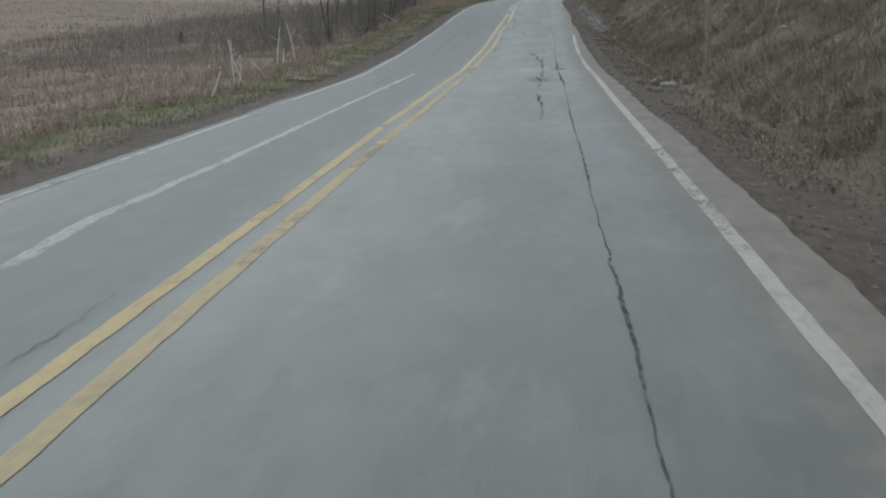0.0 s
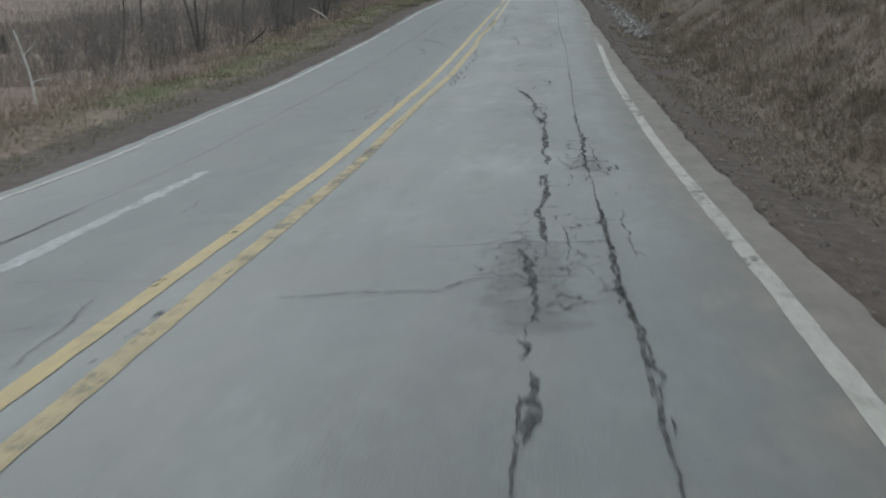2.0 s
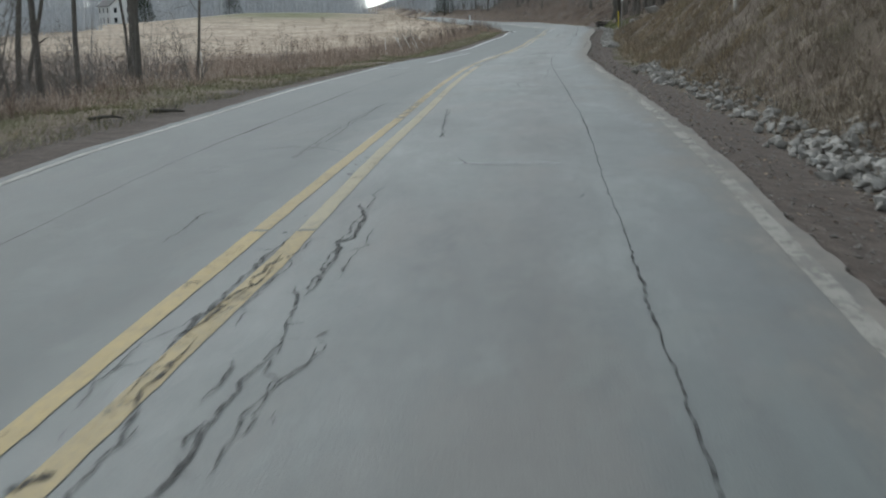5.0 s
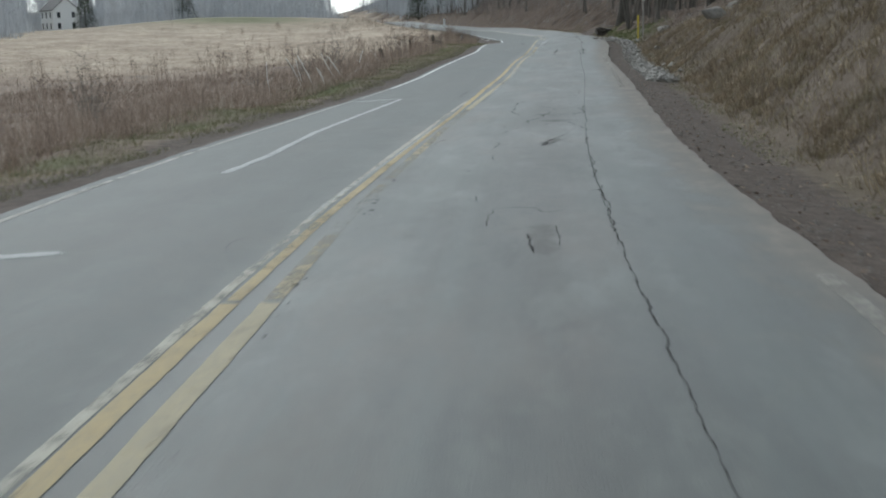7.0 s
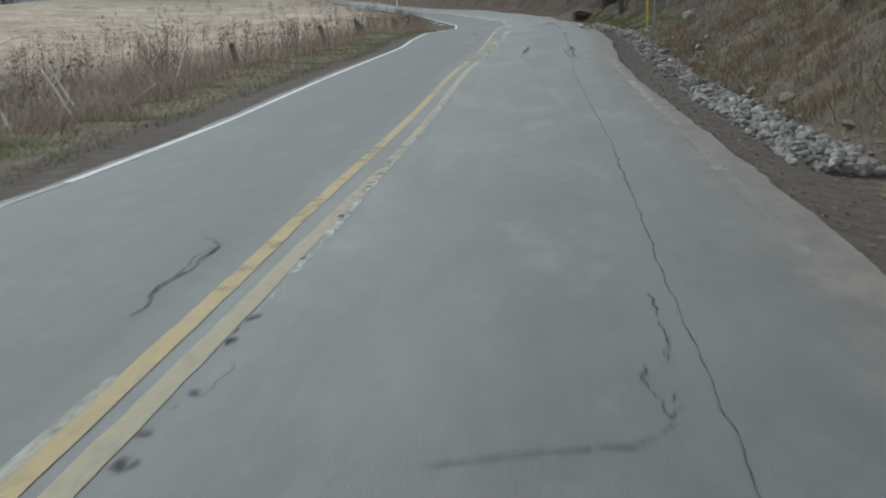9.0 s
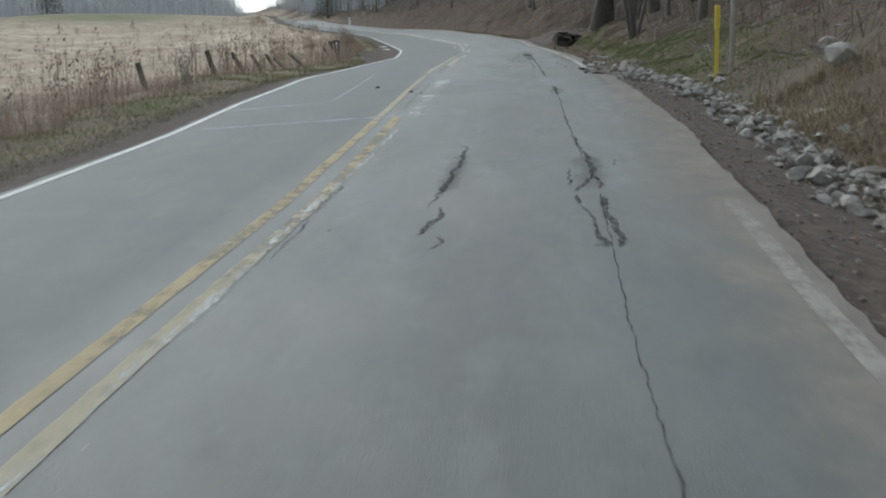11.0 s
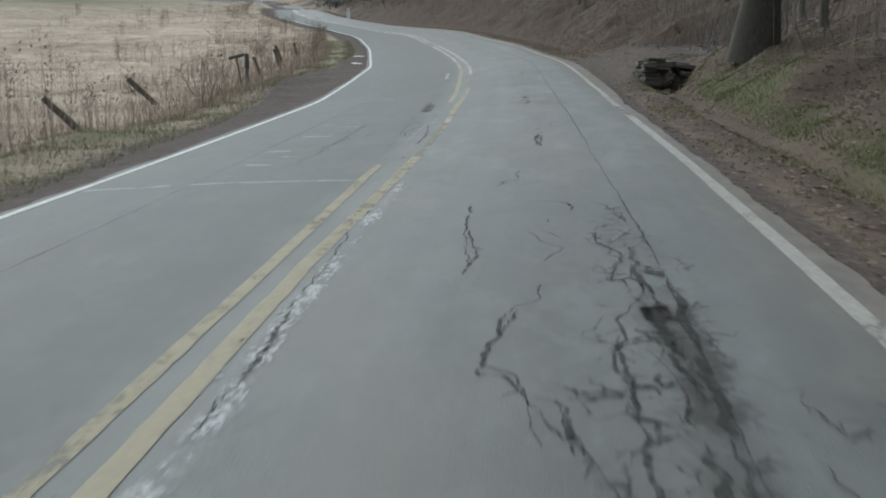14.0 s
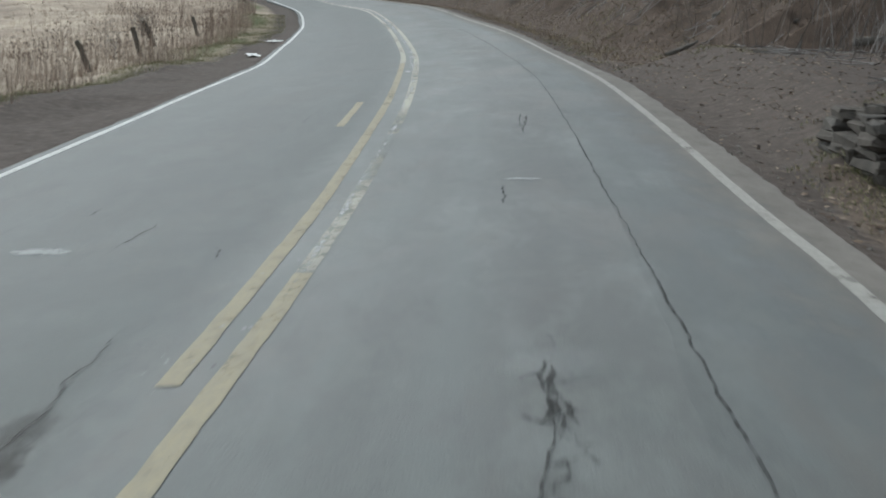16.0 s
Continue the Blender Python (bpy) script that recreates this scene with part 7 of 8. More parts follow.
crack(.06, 0.20, 31.38, 0.27, 31.42, 0.34, 31.38, 0.33, 31.12, 0.28, 30.97)
crack(.05, 0.20, 31.21, 0.26, 31.38)
crack(.06, 0.35, 31.56, 0.50, 31.55, 0.58, 31.60)
crack(.06, 0.59, 32.11, 0.62, 31.84)
crack(.05, 0.13, 34.25, 0.20, 34.07)
crack(.04, 0.18, 33.64, 0.19, 33.24)
crack(.07, 0.34, 30.86, 0.35, 30.72)
crack(.06, 0.33, 30.37, 0.35, 30.17)
crack(.06, 0.53, 30.34, 0.52, 30.17)
crack(.05, 0.63, 30.65, 0.62, 30.46)
crack(.05, 0.26, 32.42, 0.31, 32.18, 0.34, 31.85)
crack(.05, 0.42, 32.54, 0.41, 32.12)
crack(.05, 0.15, 32.43, 0.23, 32.30, 0.29, 32.67)
crack(.05, 0.39, 31.80, 0.44, 31.65)
crack(.05, -2.63, 35.35, -2.47, 35.53, -2.42, 36.09)
crack(.03, -2.67, 34.40, -2.57, 34.49, -2.49, 34.78)
crack(.05, -2.45, 36.67, -2.47, 37.49, -2.57, 38.87)
crack(.05, -2.60, 32.45, -2.67, 32.78)
crack(.115, -2.01, 30.33, -1.98, 30.52)
crack(.09, -2.03, 32.74, -2.00, 33.39, -1.98, 33.88)
crack(.11, -0.54, 40.31, -0.43, 39.76, -0.38, 39.37, -0.28, 38.85, -0.23, 38.26, -0.15, 37.99, -0.04, 37.78)
crack(.06, -0.42, 39.66, -0.34, 38.86)
crack(.03, -0.31, 38.93, -0.17, 38.76, -0.06, 38.53)
crack(.08, -0.29, 37.54, -0.24, 37.59, -0.18, 37.48, -0.05, 37.69)
crack(.06, -0.29, 37.54, -0.26, 37.33, -0.19, 37.18, -0.09, 37.22, -0.06, 37.63)
crack(.05, -0.28, 36.78, -0.28, 36.95, -0.18, 36.99)
crack(.06, -0.28, 36.78, -0.30, 36.54, -0.24, 36.40, -0.21, 36.12, -0.18, 35.94, -0.13, 35.91)
crack(.08, -0.13, 37.03, -0.11, 36.77, -0.13, 36.46)
crack(.115, -0.08, 37.03, -0.07, 36.61, -0.08, 36.32, -0.12, 36.19, -0.11, 35.94, -0.13, 35.72, -0.14, 35.59)
crack(.04, -0.21, 36.54, -0.14, 36.46)
crack(.07, -0.27, 40.88, -0.28, 40.39, -0.20, 40.15, -0.07, 39.92)
crack(.06, -0.17, 41.71, -0.03, 41.53, -0.03, 41.11)
crack(.1, 0.29, 36.75, 0.30, 36.45, 0.31, 36.17, 0.30, 35.87, 0.30, 35.60)
crack(.07, -2.51, 36.68, -2.52, 37.07, -2.50, 37.36, -2.45, 37.80)
crack(.05, -2.64, 37.72, -2.63, 38.25, -2.58, 38.75)
crack(.05, -2.34, 37.62, -2.28, 37.90, -2.30, 38.36, -2.37, 39.05, -2.45, 40.00)
crack(.05, -2.60, 40.12, -2.63, 40.58)
crack(.04, -2.48, 41.33, -2.49, 42.25)
crack(.06, -1.85, 40.25, -1.88, 40.85, -1.72, 41.50, -1.79, 42.64, -1.62, 43.36)
crack(.06, -1.76, 42.46, -1.82, 43.60, -1.75, 44.91)
crack(.05, -2.00, 35.54, -1.98, 35.84, -1.99, 36.32, -1.93, 36.86, -1.93, 37.65, -1.92, 38.69, -1.93, 40.04)
crack(.1, -1.99, 36.39, -1.97, 36.54)
crack(.08, -2.20, 36.54, -2.21, 36.70)
crack(.07, -1.67, 41.31, -1.73, 41.47, -1.71, 41.51)
crack(.09, -1.73, 41.47, -1.67, 41.67, -1.70, 41.96, -1.68, 42.18, -1.73, 42.50, -1.71, 42.72, -1.70, 43.05, -1.76, 43.38, -1.69, 43.61, -1.72, 43.86)
crack(.06, -1.70, 41.52, -1.65, 41.36)
crack(.06, -1.84, 42.30, -1.73, 42.33, -1.70, 42.50)
crack(.05, -1.59, 42.76, -1.59, 42.95, -1.61, 43.21, -1.73, 43.27)
crack(.04, -1.59, 42.85, -1.62, 43.31, -1.50, 43.42, -1.47, 43.72, -1.46, 43.97)
crack(.1, -1.76, 43.86, -1.68, 43.99, -1.79, 44.42)
crack(.07, -1.70, 44.49, -1.68, 44.72, -1.68, 45.15, -1.77, 45.63, -1.70, 46.04, -1.68, 46.49, -1.71, 47.28)
crack(.04, -1.72, 44.89, -1.64, 45.23)
crack(.03, -1.83, 47.58, -1.67, 47.00, -1.53, 46.98, -1.38, 46.34, -1.57, 46.48)
crack(.03, -1.56, 44.48, -1.47, 44.55, -1.49, 44.71)
crack(.05, -1.63, 47.71, -1.73, 48.55, -1.81, 50.42)
crack(.06, -1.75, 46.26, -1.74, 46.75)
crack(.1, -0.16, 41.98, -0.12, 41.82, -0.03, 41.75, -0.01, 41.57, -0.00, 41.38)
crack(.115, -0.16, 41.98, -0.11, 41.91)
crack(.08, -0.67, 45.32, -0.59, 45.81, -0.48, 46.13)
crack(.1, 0.35, 42.10, 0.33, 41.84)
crack(.06, -3.21, 48.23, -3.01, 49.01, -3.11, 50.14, -3.27, 51.40)
crack(.05, -3.83, 54.76, -3.42, 54.33, -2.80, 52.19, -2.71, 50.80)
crack(.03, -3.47, 45.70, -3.45, 46.45, -3.39, 46.93)
crack(.03, -3.04, 45.10, -2.98, 45.95)
crack(.05, -2.44, 42.89, -2.53, 43.15, -2.58, 43.43)
crack(.05, -2.40, 42.61, -2.41, 42.70)
crack(.05, -0.06, 55.02, 0.15, 55.81)
crack(.06, -1.64, 46.93, -1.68, 47.09, -1.66, 47.15, -1.75, 47.39, -1.64, 47.58, -1.67, 47.84, -1.67, 48.12, -1.72, 48.39)
crack(.05, -1.69, 46.88, -1.75, 47.27, -1.78, 47.39)
crack(.06, -1.78, 48.48, -1.78, 49.01, -1.78, 49.50, -1.77, 50.15)
crack(.1, -0.81, 51.56, -0.83, 52.44, -0.94, 53.35, -0.94, 54.04)
crack(.06, -1.05, 53.70, -0.94, 53.35)
crack(.115, -0.05, 51.82, -0.02, 51.25, 0.01, 50.66)
crack(.05, -1.24, 51.12, -0.78, 51.11, -0.39, 51.03, -0.13, 51.00)
crack(.05, -2.97, 48.97, -2.99, 49.46, -3.06, 50.03, -3.11, 50.52, -3.16, 51.08, -2.95, 51.06)
crack(.05, -2.70, 50.48, -2.58, 51.02, -2.70, 51.78, -3.10, 53.64, -3.47, 54.03)
crack(.04, -2.98, 52.05, -2.86, 52.42)
crack(.06, -3.29, 53.67, -3.47, 54.39, -3.37, 55.06, -3.15, 56.16)
crack(.06, -3.00, 53.97, -2.96, 54.14)
crack(.05, -2.71, 52.91, -2.70, 53.27)
crack(.04, -2.90, 55.91, -2.76, 56.81)
crack(.03, -3.37, 51.00, -3.40, 51.75, -3.39, 52.35)
crack(.06, -2.14, 49.80, -2.21, 50.11)
crack(.06, -1.49, 54.46, -1.49, 54.93, -1.46, 54.87, -1.26, 54.53)
crack(.06, -1.49, 54.93, -1.43, 55.30, -1.49, 55.79, -1.51, 56.26, -1.52, 56.79, -1.46, 57.08)
crack(.04, -1.32, 55.17, -1.35, 55.50)
crack(.04, -1.42, 56.25, -1.33, 55.86)
crack(.09, -1.25, 54.55, -1.07, 54.52, -1.02, 54.42, -0.96, 54.03, -0.93, 53.69, -0.88, 53.26)
crack(.1, -1.03, 54.22, -1.08, 54.04, -1.03, 53.70, -1.01, 53.47, -0.94, 53.26, -0.90, 53.07, -0.88, 52.83)
crack(.04, -1.08, 53.55, -1.02, 53.40)
crack(.08, -0.04, 54.32, -0.07, 53.91, -0.04, 53.67)
crack(.05, -1.45, 56.98, -1.27, 57.12, -1.20, 57.20, -0.88, 57.17, -0.52, 57.00, -0.29, 56.89, -0.10, 56.68, -0.09, 56.42)
crack(.025, -0.10, 56.68, 0.11, 56.52, 0.23, 56.39)
crack(.07, 0.04, 56.46, 0.14, 56.07, 0.14, 55.69, 0.07, 55.28, 0.15, 55.15, 0.21, 54.90, 0.28, 54.78, 0.28, 54.36)
crack(.04, -0.08, 56.16, -0.06, 55.70)
crack(.06, -1.59, 57.40, -1.47, 57.72, -1.49, 58.61, -1.45, 59.51, -1.58, 60.41)
crack(.05, -1.36, 57.83, -1.38, 58.46, -1.26, 59.33)
crack(.05, -1.54, 58.09, -1.40, 57.83)
crack(.05, -1.50, 60.21, -1.54, 61.44, -1.53, 62.96)
crack(.06, -1.77, 56.81, -1.75, 57.63, -1.78, 58.36)
crack(.08, -1.92, 58.65, -1.94, 60.07, -1.88, 61.71)
crack(.05, -3.37, 59.21, -3.10, 59.04, -3.05, 58.34, -2.76, 57.49, -2.60, 57.26)
crack(.06, -3.51, 56.07, -3.44, 56.74, -3.45, 57.54, -3.43, 58.00, -3.18, 58.22)
crack(.05, -2.79, 55.58, -2.86, 56.19, -2.78, 56.79)
crack(.05, -3.33, 55.34, -3.33, 55.83, -3.17, 56.05)
crack(.04, -2.78, 54.50, -2.71, 54.94)
crack(.04, -2.74, 58.06, -2.81, 58.59)
crack(.08, -1.82, 58.27, -1.81, 58.50, -1.86, 58.76, -1.85, 59.13, -1.85, 59.47, -1.93, 59.57, -1.84, 60.07)
crack(.06, -2.05, 58.50, -2.09, 58.84, -2.08, 59.39, -1.98, 59.66, -1.89, 60.13, -1.81, 60.67, -1.83, 61.25)
crack(.08, -1.98, 58.16, -1.99, 58.32)
crack(.05, -1.75, 60.54, -1.77, 60.12, -1.71, 59.65)
crack(.07, -1.36, 58.16, -1.35, 58.38, -1.35, 58.62, -1.35, 58.82, -1.25, 59.04, -1.24, 59.32, -1.31, 59.46)
crack(.06, -1.46, 59.46, -1.43, 59.12, -1.44, 58.97, -1.34, 58.79)
crack(.04, -1.46, 59.46, -1.30, 59.46)
crack(.05, -1.63, 59.13, -1.56, 59.01, -1.58, 58.72, -1.56, 58.56)
crack(.06, -1.52, 58.10, -1.53, 58.38, -1.49, 58.44)
crack(.05, -1.76, 58.11, -1.75, 58.38)
crack(.05, -1.58, 58.16, -1.55, 58.26)
crack(.03, -1.30, 58.49, -1.25, 58.32)
crack(.03, -1.39, 60.66, -1.40, 61.08, -1.36, 61.56)
crack(.08, -1.49, 60.22, -1.47, 60.44, -1.49, 60.68, -1.49, 60.88, -1.48, 61.17, -1.56, 61.59, -1.48, 61.68, -1.49, 62.03, -1.50, 62.48, -1.61, 62.94)
crack(.04, -1.47, 61.25, -1.36, 61.45, -1.40, 61.77, -1.39, 61.97)
crack(.04, -1.38, 60.58, -1.40, 60.95)
crack(.06, -1.76, 60.33, -1.75, 60.68, -1.72, 60.88, -1.76, 61.17, -1.75, 61.68)
crack(.07, -1.86, 60.12, -1.82, 60.44, -1.86, 60.81, -1.78, 61.17)
crack(.04, -1.51, 62.67, -1.56, 63.24, -1.52, 63.72)
crack(.05, -2.69, 61.56, -2.66, 62.11, -2.71, 62.45, -2.64, 62.70)
crack(.03, -2.99, 62.06, -2.79, 62.00)
crack(.05, -3.18, 66.12, -2.81, 66.36, -2.49, 66.24, -2.19, 65.90)
crack(.045, -2.60, 65.49, -2.65, 67.19, -2.65, 69.20, -2.68, 70.53, -2.63, 72.58)
crack(.05, -1.06, 65.41, -0.96, 64.95, -0.69, 64.85, -0.41, 64.74)
crack(.05, -1.32, 67.08, -1.45, 68.76, -1.52, 71.06)
crack(.03, -1.50, 64.28, -1.28, 64.37)
crack(.06, 0.01, 63.26, 0.02, 63.04)
crack(.05, -0.63, 75.30, -0.71, 77.54, -0.27, 79.25)
crack(.05, -0.17, 79.19, -0.07, 84.29)
crack(.05, -0.85, 91.17, -0.68, 91.28, -0.50, 91.19, -0.43, 90.94, -0.24, 91.10)
crack(.05, -0.85, 91.17, -0.88, 90.77, -0.89, 90.36, -0.99, 90.29)
crack(.07, -0.82, 90.17, -0.57, 90.13)
crack(.06, -0.57, 89.98, -0.56, 89.52, -0.54, 89.14)
crack(.04, -0.37, 90.31, -0.36, 89.80, -0.36, 89.38)
crack(.05, -2.69, 89.63, -2.76, 89.98, -2.72, 90.11, -2.65, 90.22)
crack(.05, -1.02, 92.12, -1.00, 91.66)
crack(.03, -3.35, 93.68, -3.25, 94.03)
crack(.07, 0.12, 92.47, 0.08, 91.38, 0.09, 90.77, 0.06, 90.27, 0.05, 89.77, 0.04, 89.35)
crack(.08, -1.06, 91.84, -0.99, 91.62)
crack(.05, -1.02, 91.99, -1.02, 91.76)
crack(.06, -0.99, 96.11, -0.88, 96.78)
crack(.05, -0.94, 94.98, -0.93, 95.62)
crack(.04, -1.17, 93.89, -1.17, 94.12)
crack(.07, -0.83, 91.24, -0.67, 91.26, -0.43, 91.22)
crack(.07, 0.15, 95.22, 0.13, 93.96, 0.10, 93.15, 0.09, 92.51)
crack(.06, -0.96, 96.48, -0.96, 96.68, -0.89, 96.80, -0.80, 96.83, -0.65, 96.80)
crack(.05, -0.89, 96.80, -0.92, 97.15)
crack(.115, -0.37, 96.47, -0.29, 96.82, -0.21, 97.17, -0.13, 97.48, -0.03, 97.93)
crack(.06, -0.02, 98.03, 0.07, 98.12)
crack(.08, -0.22, 96.89, -0.20, 96.69)
crack(.07, -0.87, 98.45, -0.81, 98.96, -0.66, 99.30, -0.63, 99.45, -0.68, 99.54)
crack(.05, -0.87, 99.33, -0.84, 99.74, -0.87, 99.92)
crack(.08, -0.62, 100.46, -0.49, 100.44, -0.53, 100.66, -0.37, 101.09, -0.24, 101.44, -0.27, 101.86, -0.05, 101.81, 0.16, 101.63, 0.33, 101.87, 0.47, 102.45)
crack(.05, -0.53, 100.44, -0.49, 100.04)
crack(.08, -0.29, 99.65, -0.13, 100.17, -0.07, 100.57)
crack(.09, 0.11, 100.23, 0.16, 99.76, 0.16, 99.42)
crack(.05, 0.34, 102.02, 0.25, 101.47)
crack(.06, 0.24, 99.25, 0.30, 98.81, 0.29, 98.38)
crack(.06, 0.42, 100.93, 0.40, 100.08)
crack(.09, 0.24, 97.45, 0.23, 97.06, 0.20, 96.61, 0.19, 96.39)
crack(.06, -1.80, 96.93, -1.78, 97.29, -1.70, 97.70, -1.64, 97.94)
crack(.06, -1.80, 96.61, -1.75, 96.92)
crack(.09, -0.59, 106.50, -0.55, 105.82, -0.68, 105.74, -0.74, 104.77, -0.73, 104.32, -0.75, 103.70, -0.83, 103.26)
crack(.11, -0.83, 103.26, -0.75, 102.90, -0.71, 102.57, -0.66, 102.31)
crack(.05, -0.56, 105.62, -0.64, 105.63)
crack(.06, -0.12, 102.80, -0.13, 102.44, -0.15, 102.17, -0.27, 101.99)
crack(.1, -0.29, 102.12, -0.26, 101.90, -0.18, 101.90, -0.14, 101.84)
crack(.09, 0.03, 102.03, 0.03, 101.85)
crack(.05, -0.38, 102.09, -0.38, 101.91)
crack(.045, -0.40, 107.02, -0.03, 107.10, 0.39, 107.18, 0.59, 107.45)
crack(.03, -0.44, 106.40, -0.28, 106.81)
crack(.05, -0.26, 104.40, -0.16, 103.98, -0.05, 103.56, -0.00, 103.19)
crack(.05, -0.20, 105.18, -0.16, 105.36)
crack(.04, -0.01, 106.38, -0.01, 105.52)
crack(.09, 0.55, 103.89, 0.50, 103.44, 0.40, 103.05, 0.48, 102.96, 0.47, 102.47, 0.36, 102.33, 0.30, 102.14, 0.23, 101.84)
crack(.06, 0.47, 102.47, 0.46, 102.12, 0.45, 101.83)
crack(.04, 0.68, 108.61, 0.65, 108.08)
crack(.05, -2.04, 109.77, -2.01, 110.90, -1.90, 111.38)
crack(.05, 0.54, 107.62, 0.62, 107.76)
crack(.06, -2.02, 109.26, -1.99, 109.57, -2.06, 110.06, -1.98, 110.27, -1.95, 111.23, -2.14, 111.57)
crack(.06, -1.29, 108.44, -1.25, 108.18, -1.29, 107.94, -1.31, 107.80)
crack(.06, 0.71, 109.43, 0.70, 108.95, 0.67, 108.54, 0.64, 108.18)
crack(.08, 0.56, 108.15, 0.50, 107.95, 0.50, 107.73, 0.53, 107.43, 0.61, 107.58)
crack(.08, 0.51, 107.40, 0.52, 107.31)
crack(.115, 0.13, 107.17, 0.25, 107.19, 0.40, 107.15)
crack(.04, -2.15, 108.64, -2.14, 108.78)
crack(.1, 0.74, 124.34, 0.86, 124.28)
crack(.08, 0.75, 134.45, 0.96, 136.27)
crack(.115, 0.72, 133.47, 0.77, 133.76, 0.85, 134.04, 0.88, 134.26, 0.85, 134.73)
crack(.07, 0.79, 132.96, 0.84, 133.10, 0.88, 133.22, 0.84, 133.38, 0.88, 133.45)
crack(.08, 0.68, 137.55, 0.74, 137.53)
crack(.08, 1.58, 134.83, 1.64, 134.82)
crack(.115, 1.90, 134.83, 1.90, 134.45, 1.92, 134.10, 1.92, 133.76, 1.91, 133.39, 1.92, 133.12, 1.92, 132.83)
crack(.11, 2.09, 134.68, 2.07, 134.47, 2.05, 134.08, 2.04, 133.59, 2.02, 133.24, 2.00, 132.83)
crack(.07, -0.20, 132.85, -0.15, 133.31, -0.11, 134.04, -0.08, 134.94, 0.00, 135.86)
crack(.07, 0.10, 133.73, 0.08, 133.85)
crack(.115, 0.86, 135.16, 0.86, 135.47, 0.90, 135.74, 0.93, 136.12, 0.93, 136.39, 0.99, 136.73, 1.02, 137.23, 1.06, 137.76, 1.08, 138.22)
crack(.09, 0.95, 135.96, 1.05, 135.90)
crack(.04, 1.33, 139.75, 1.27, 139.20)
crack(.08, 0.67, 137.56, 0.73, 137.59)
crack(.115, 2.24, 138.66, 2.21, 137.53, 2.19, 136.79, 2.17, 136.29, 2.15, 135.79, 2.03, 135.39, 1.95, 135.10, 1.91, 134.97)
crack(.115, 2.15, 135.79, 2.15, 135.50, 2.11, 135.02)
crack(.06, 1.98, 136.32, 1.93, 135.67, 1.90, 135.22)
crack(.05, 2.45, 136.75, 2.38, 136.26)
crack(.06, 0.57, 145.62, 0.96, 145.65, 1.49, 145.78, 1.93, 145.89, 2.38, 145.91, 2.60, 145.90, 2.79, 145.94)
crack(.115, 2.58, 145.91, 2.55, 145.07, 2.52, 144.26)
crack(.05, 1.23, 141.34, 1.42, 141.34, 1.46, 141.34)
crack(.03, 1.61, 141.30, 1.89, 141.28)
crack(.04, 0.76, 141.58, 0.94, 141.54)
crack(.06, 0.70, 148.35, 0.90, 148.32, 1.17, 148.43, 1.43, 148.46, 1.69, 148.49)
crack(.07, 2.21, 148.59, 2.50, 148.56, 2.68, 148.64, 2.98, 148.69, 3.31, 148.70)
crack(.04, 3.31, 148.70, 3.68, 148.84)
crack(.115, 2.56, 145.96, 2.55, 145.75, 2.55, 145.66)
crack(.06, 2.59, 145.86, 2.63, 145.68)
crack(.05, 2.57, 146.00, 2.79, 146.07)
crack(.03, 2.79, 146.07, 3.02, 146.15, 3.30, 146.23)
crack(.1, 2.69, 150.75, 2.67, 149.56, 2.65, 148.65)
crack(.03, 1.62, 151.25, 1.97, 151.10, 2.32, 150.90)
crack(.04, 1.46, 154.25, 1.74, 154.26, 2.09, 154.29, 2.37, 154.27, 2.44, 154.22, 2.67, 154.09)
crack(.04, 1.46, 154.16, 1.44, 153.66, 1.49, 153.43, 1.55, 153.25)
crack(.05, 2.23, 159.00, 2.36, 157.98, 2.34, 156.97, 2.32, 155.97, 2.35, 155.27, 2.32, 154.38)
crack(.05, 2.39, 157.97, 2.51, 157.30)
crack(.06, 2.51, 156.23, 2.47, 155.24, 2.42, 154.46)
crack(.07, 2.64, 157.06, 2.62, 156.20)
crack(.06, 2.65, 156.04, 2.64, 154.96, 2.61, 154.23)
crack(.07, 2.70, 154.61, 2.68, 154.03, 2.65, 153.47, 2.66, 153.06, 2.62, 152.59, 2.62, 152.43)
crack(.06, 2.64, 152.33, 2.62, 151.83, 2.59, 151.52, 2.62, 151.31)
crack(.05, 2.63, 152.23, 2.60, 151.96)
crack(.05, 2.94, 158.72, 2.81, 156.83)
crack(.05, 3.61, 156.52, 3.55, 155.59, 3.35, 154.60)
crack(.06, 3.33, 153.84, 3.17, 153.11)
crack(.09, 3.72, 155.60, 3.60, 154.83, 3.61, 154.21, 3.56, 153.46)
crack(.07, 3.25, 152.73, 3.28, 152.40, 3.21, 151.90)
crack(.09, 3.27, 151.68, 3.24, 151.39, 3.23, 151.07)
crack(.05, 3.32, 151.39, 3.40, 151.19)
crack(.05, 2.95, 154.67, 2.90, 153.58, 2.88, 153.03)
crack(.05, 2.86, 152.35, 2.80, 151.73, 2.90, 151.64)
crack(.06, 2.76, 151.30, 2.90, 151.42, 2.84, 151.04, 2.90, 150.98)
crack(.03, 2.91, 153.02, 3.21, 152.92, 3.30, 153.23)
crack(.06, 2.88, 156.63, 2.81, 154.48, 2.76, 152.80, 2.73, 151.74, 2.70, 150.99)
crack(.05, 2.25, 156.10, 2.29, 156.28, 2.40, 156.51, 2.41, 156.44, 2.37, 156.21, 2.37, 155.95)
crack(.08, 2.35, 157.31, 2.35, 156.90, 2.41, 156.69, 2.40, 156.44)
crack(.08, 2.17, 159.92, 2.31, 159.40, 2.29, 158.80, 2.32, 158.29, 2.31, 157.79, 2.28, 157.52, 2.35, 157.31)
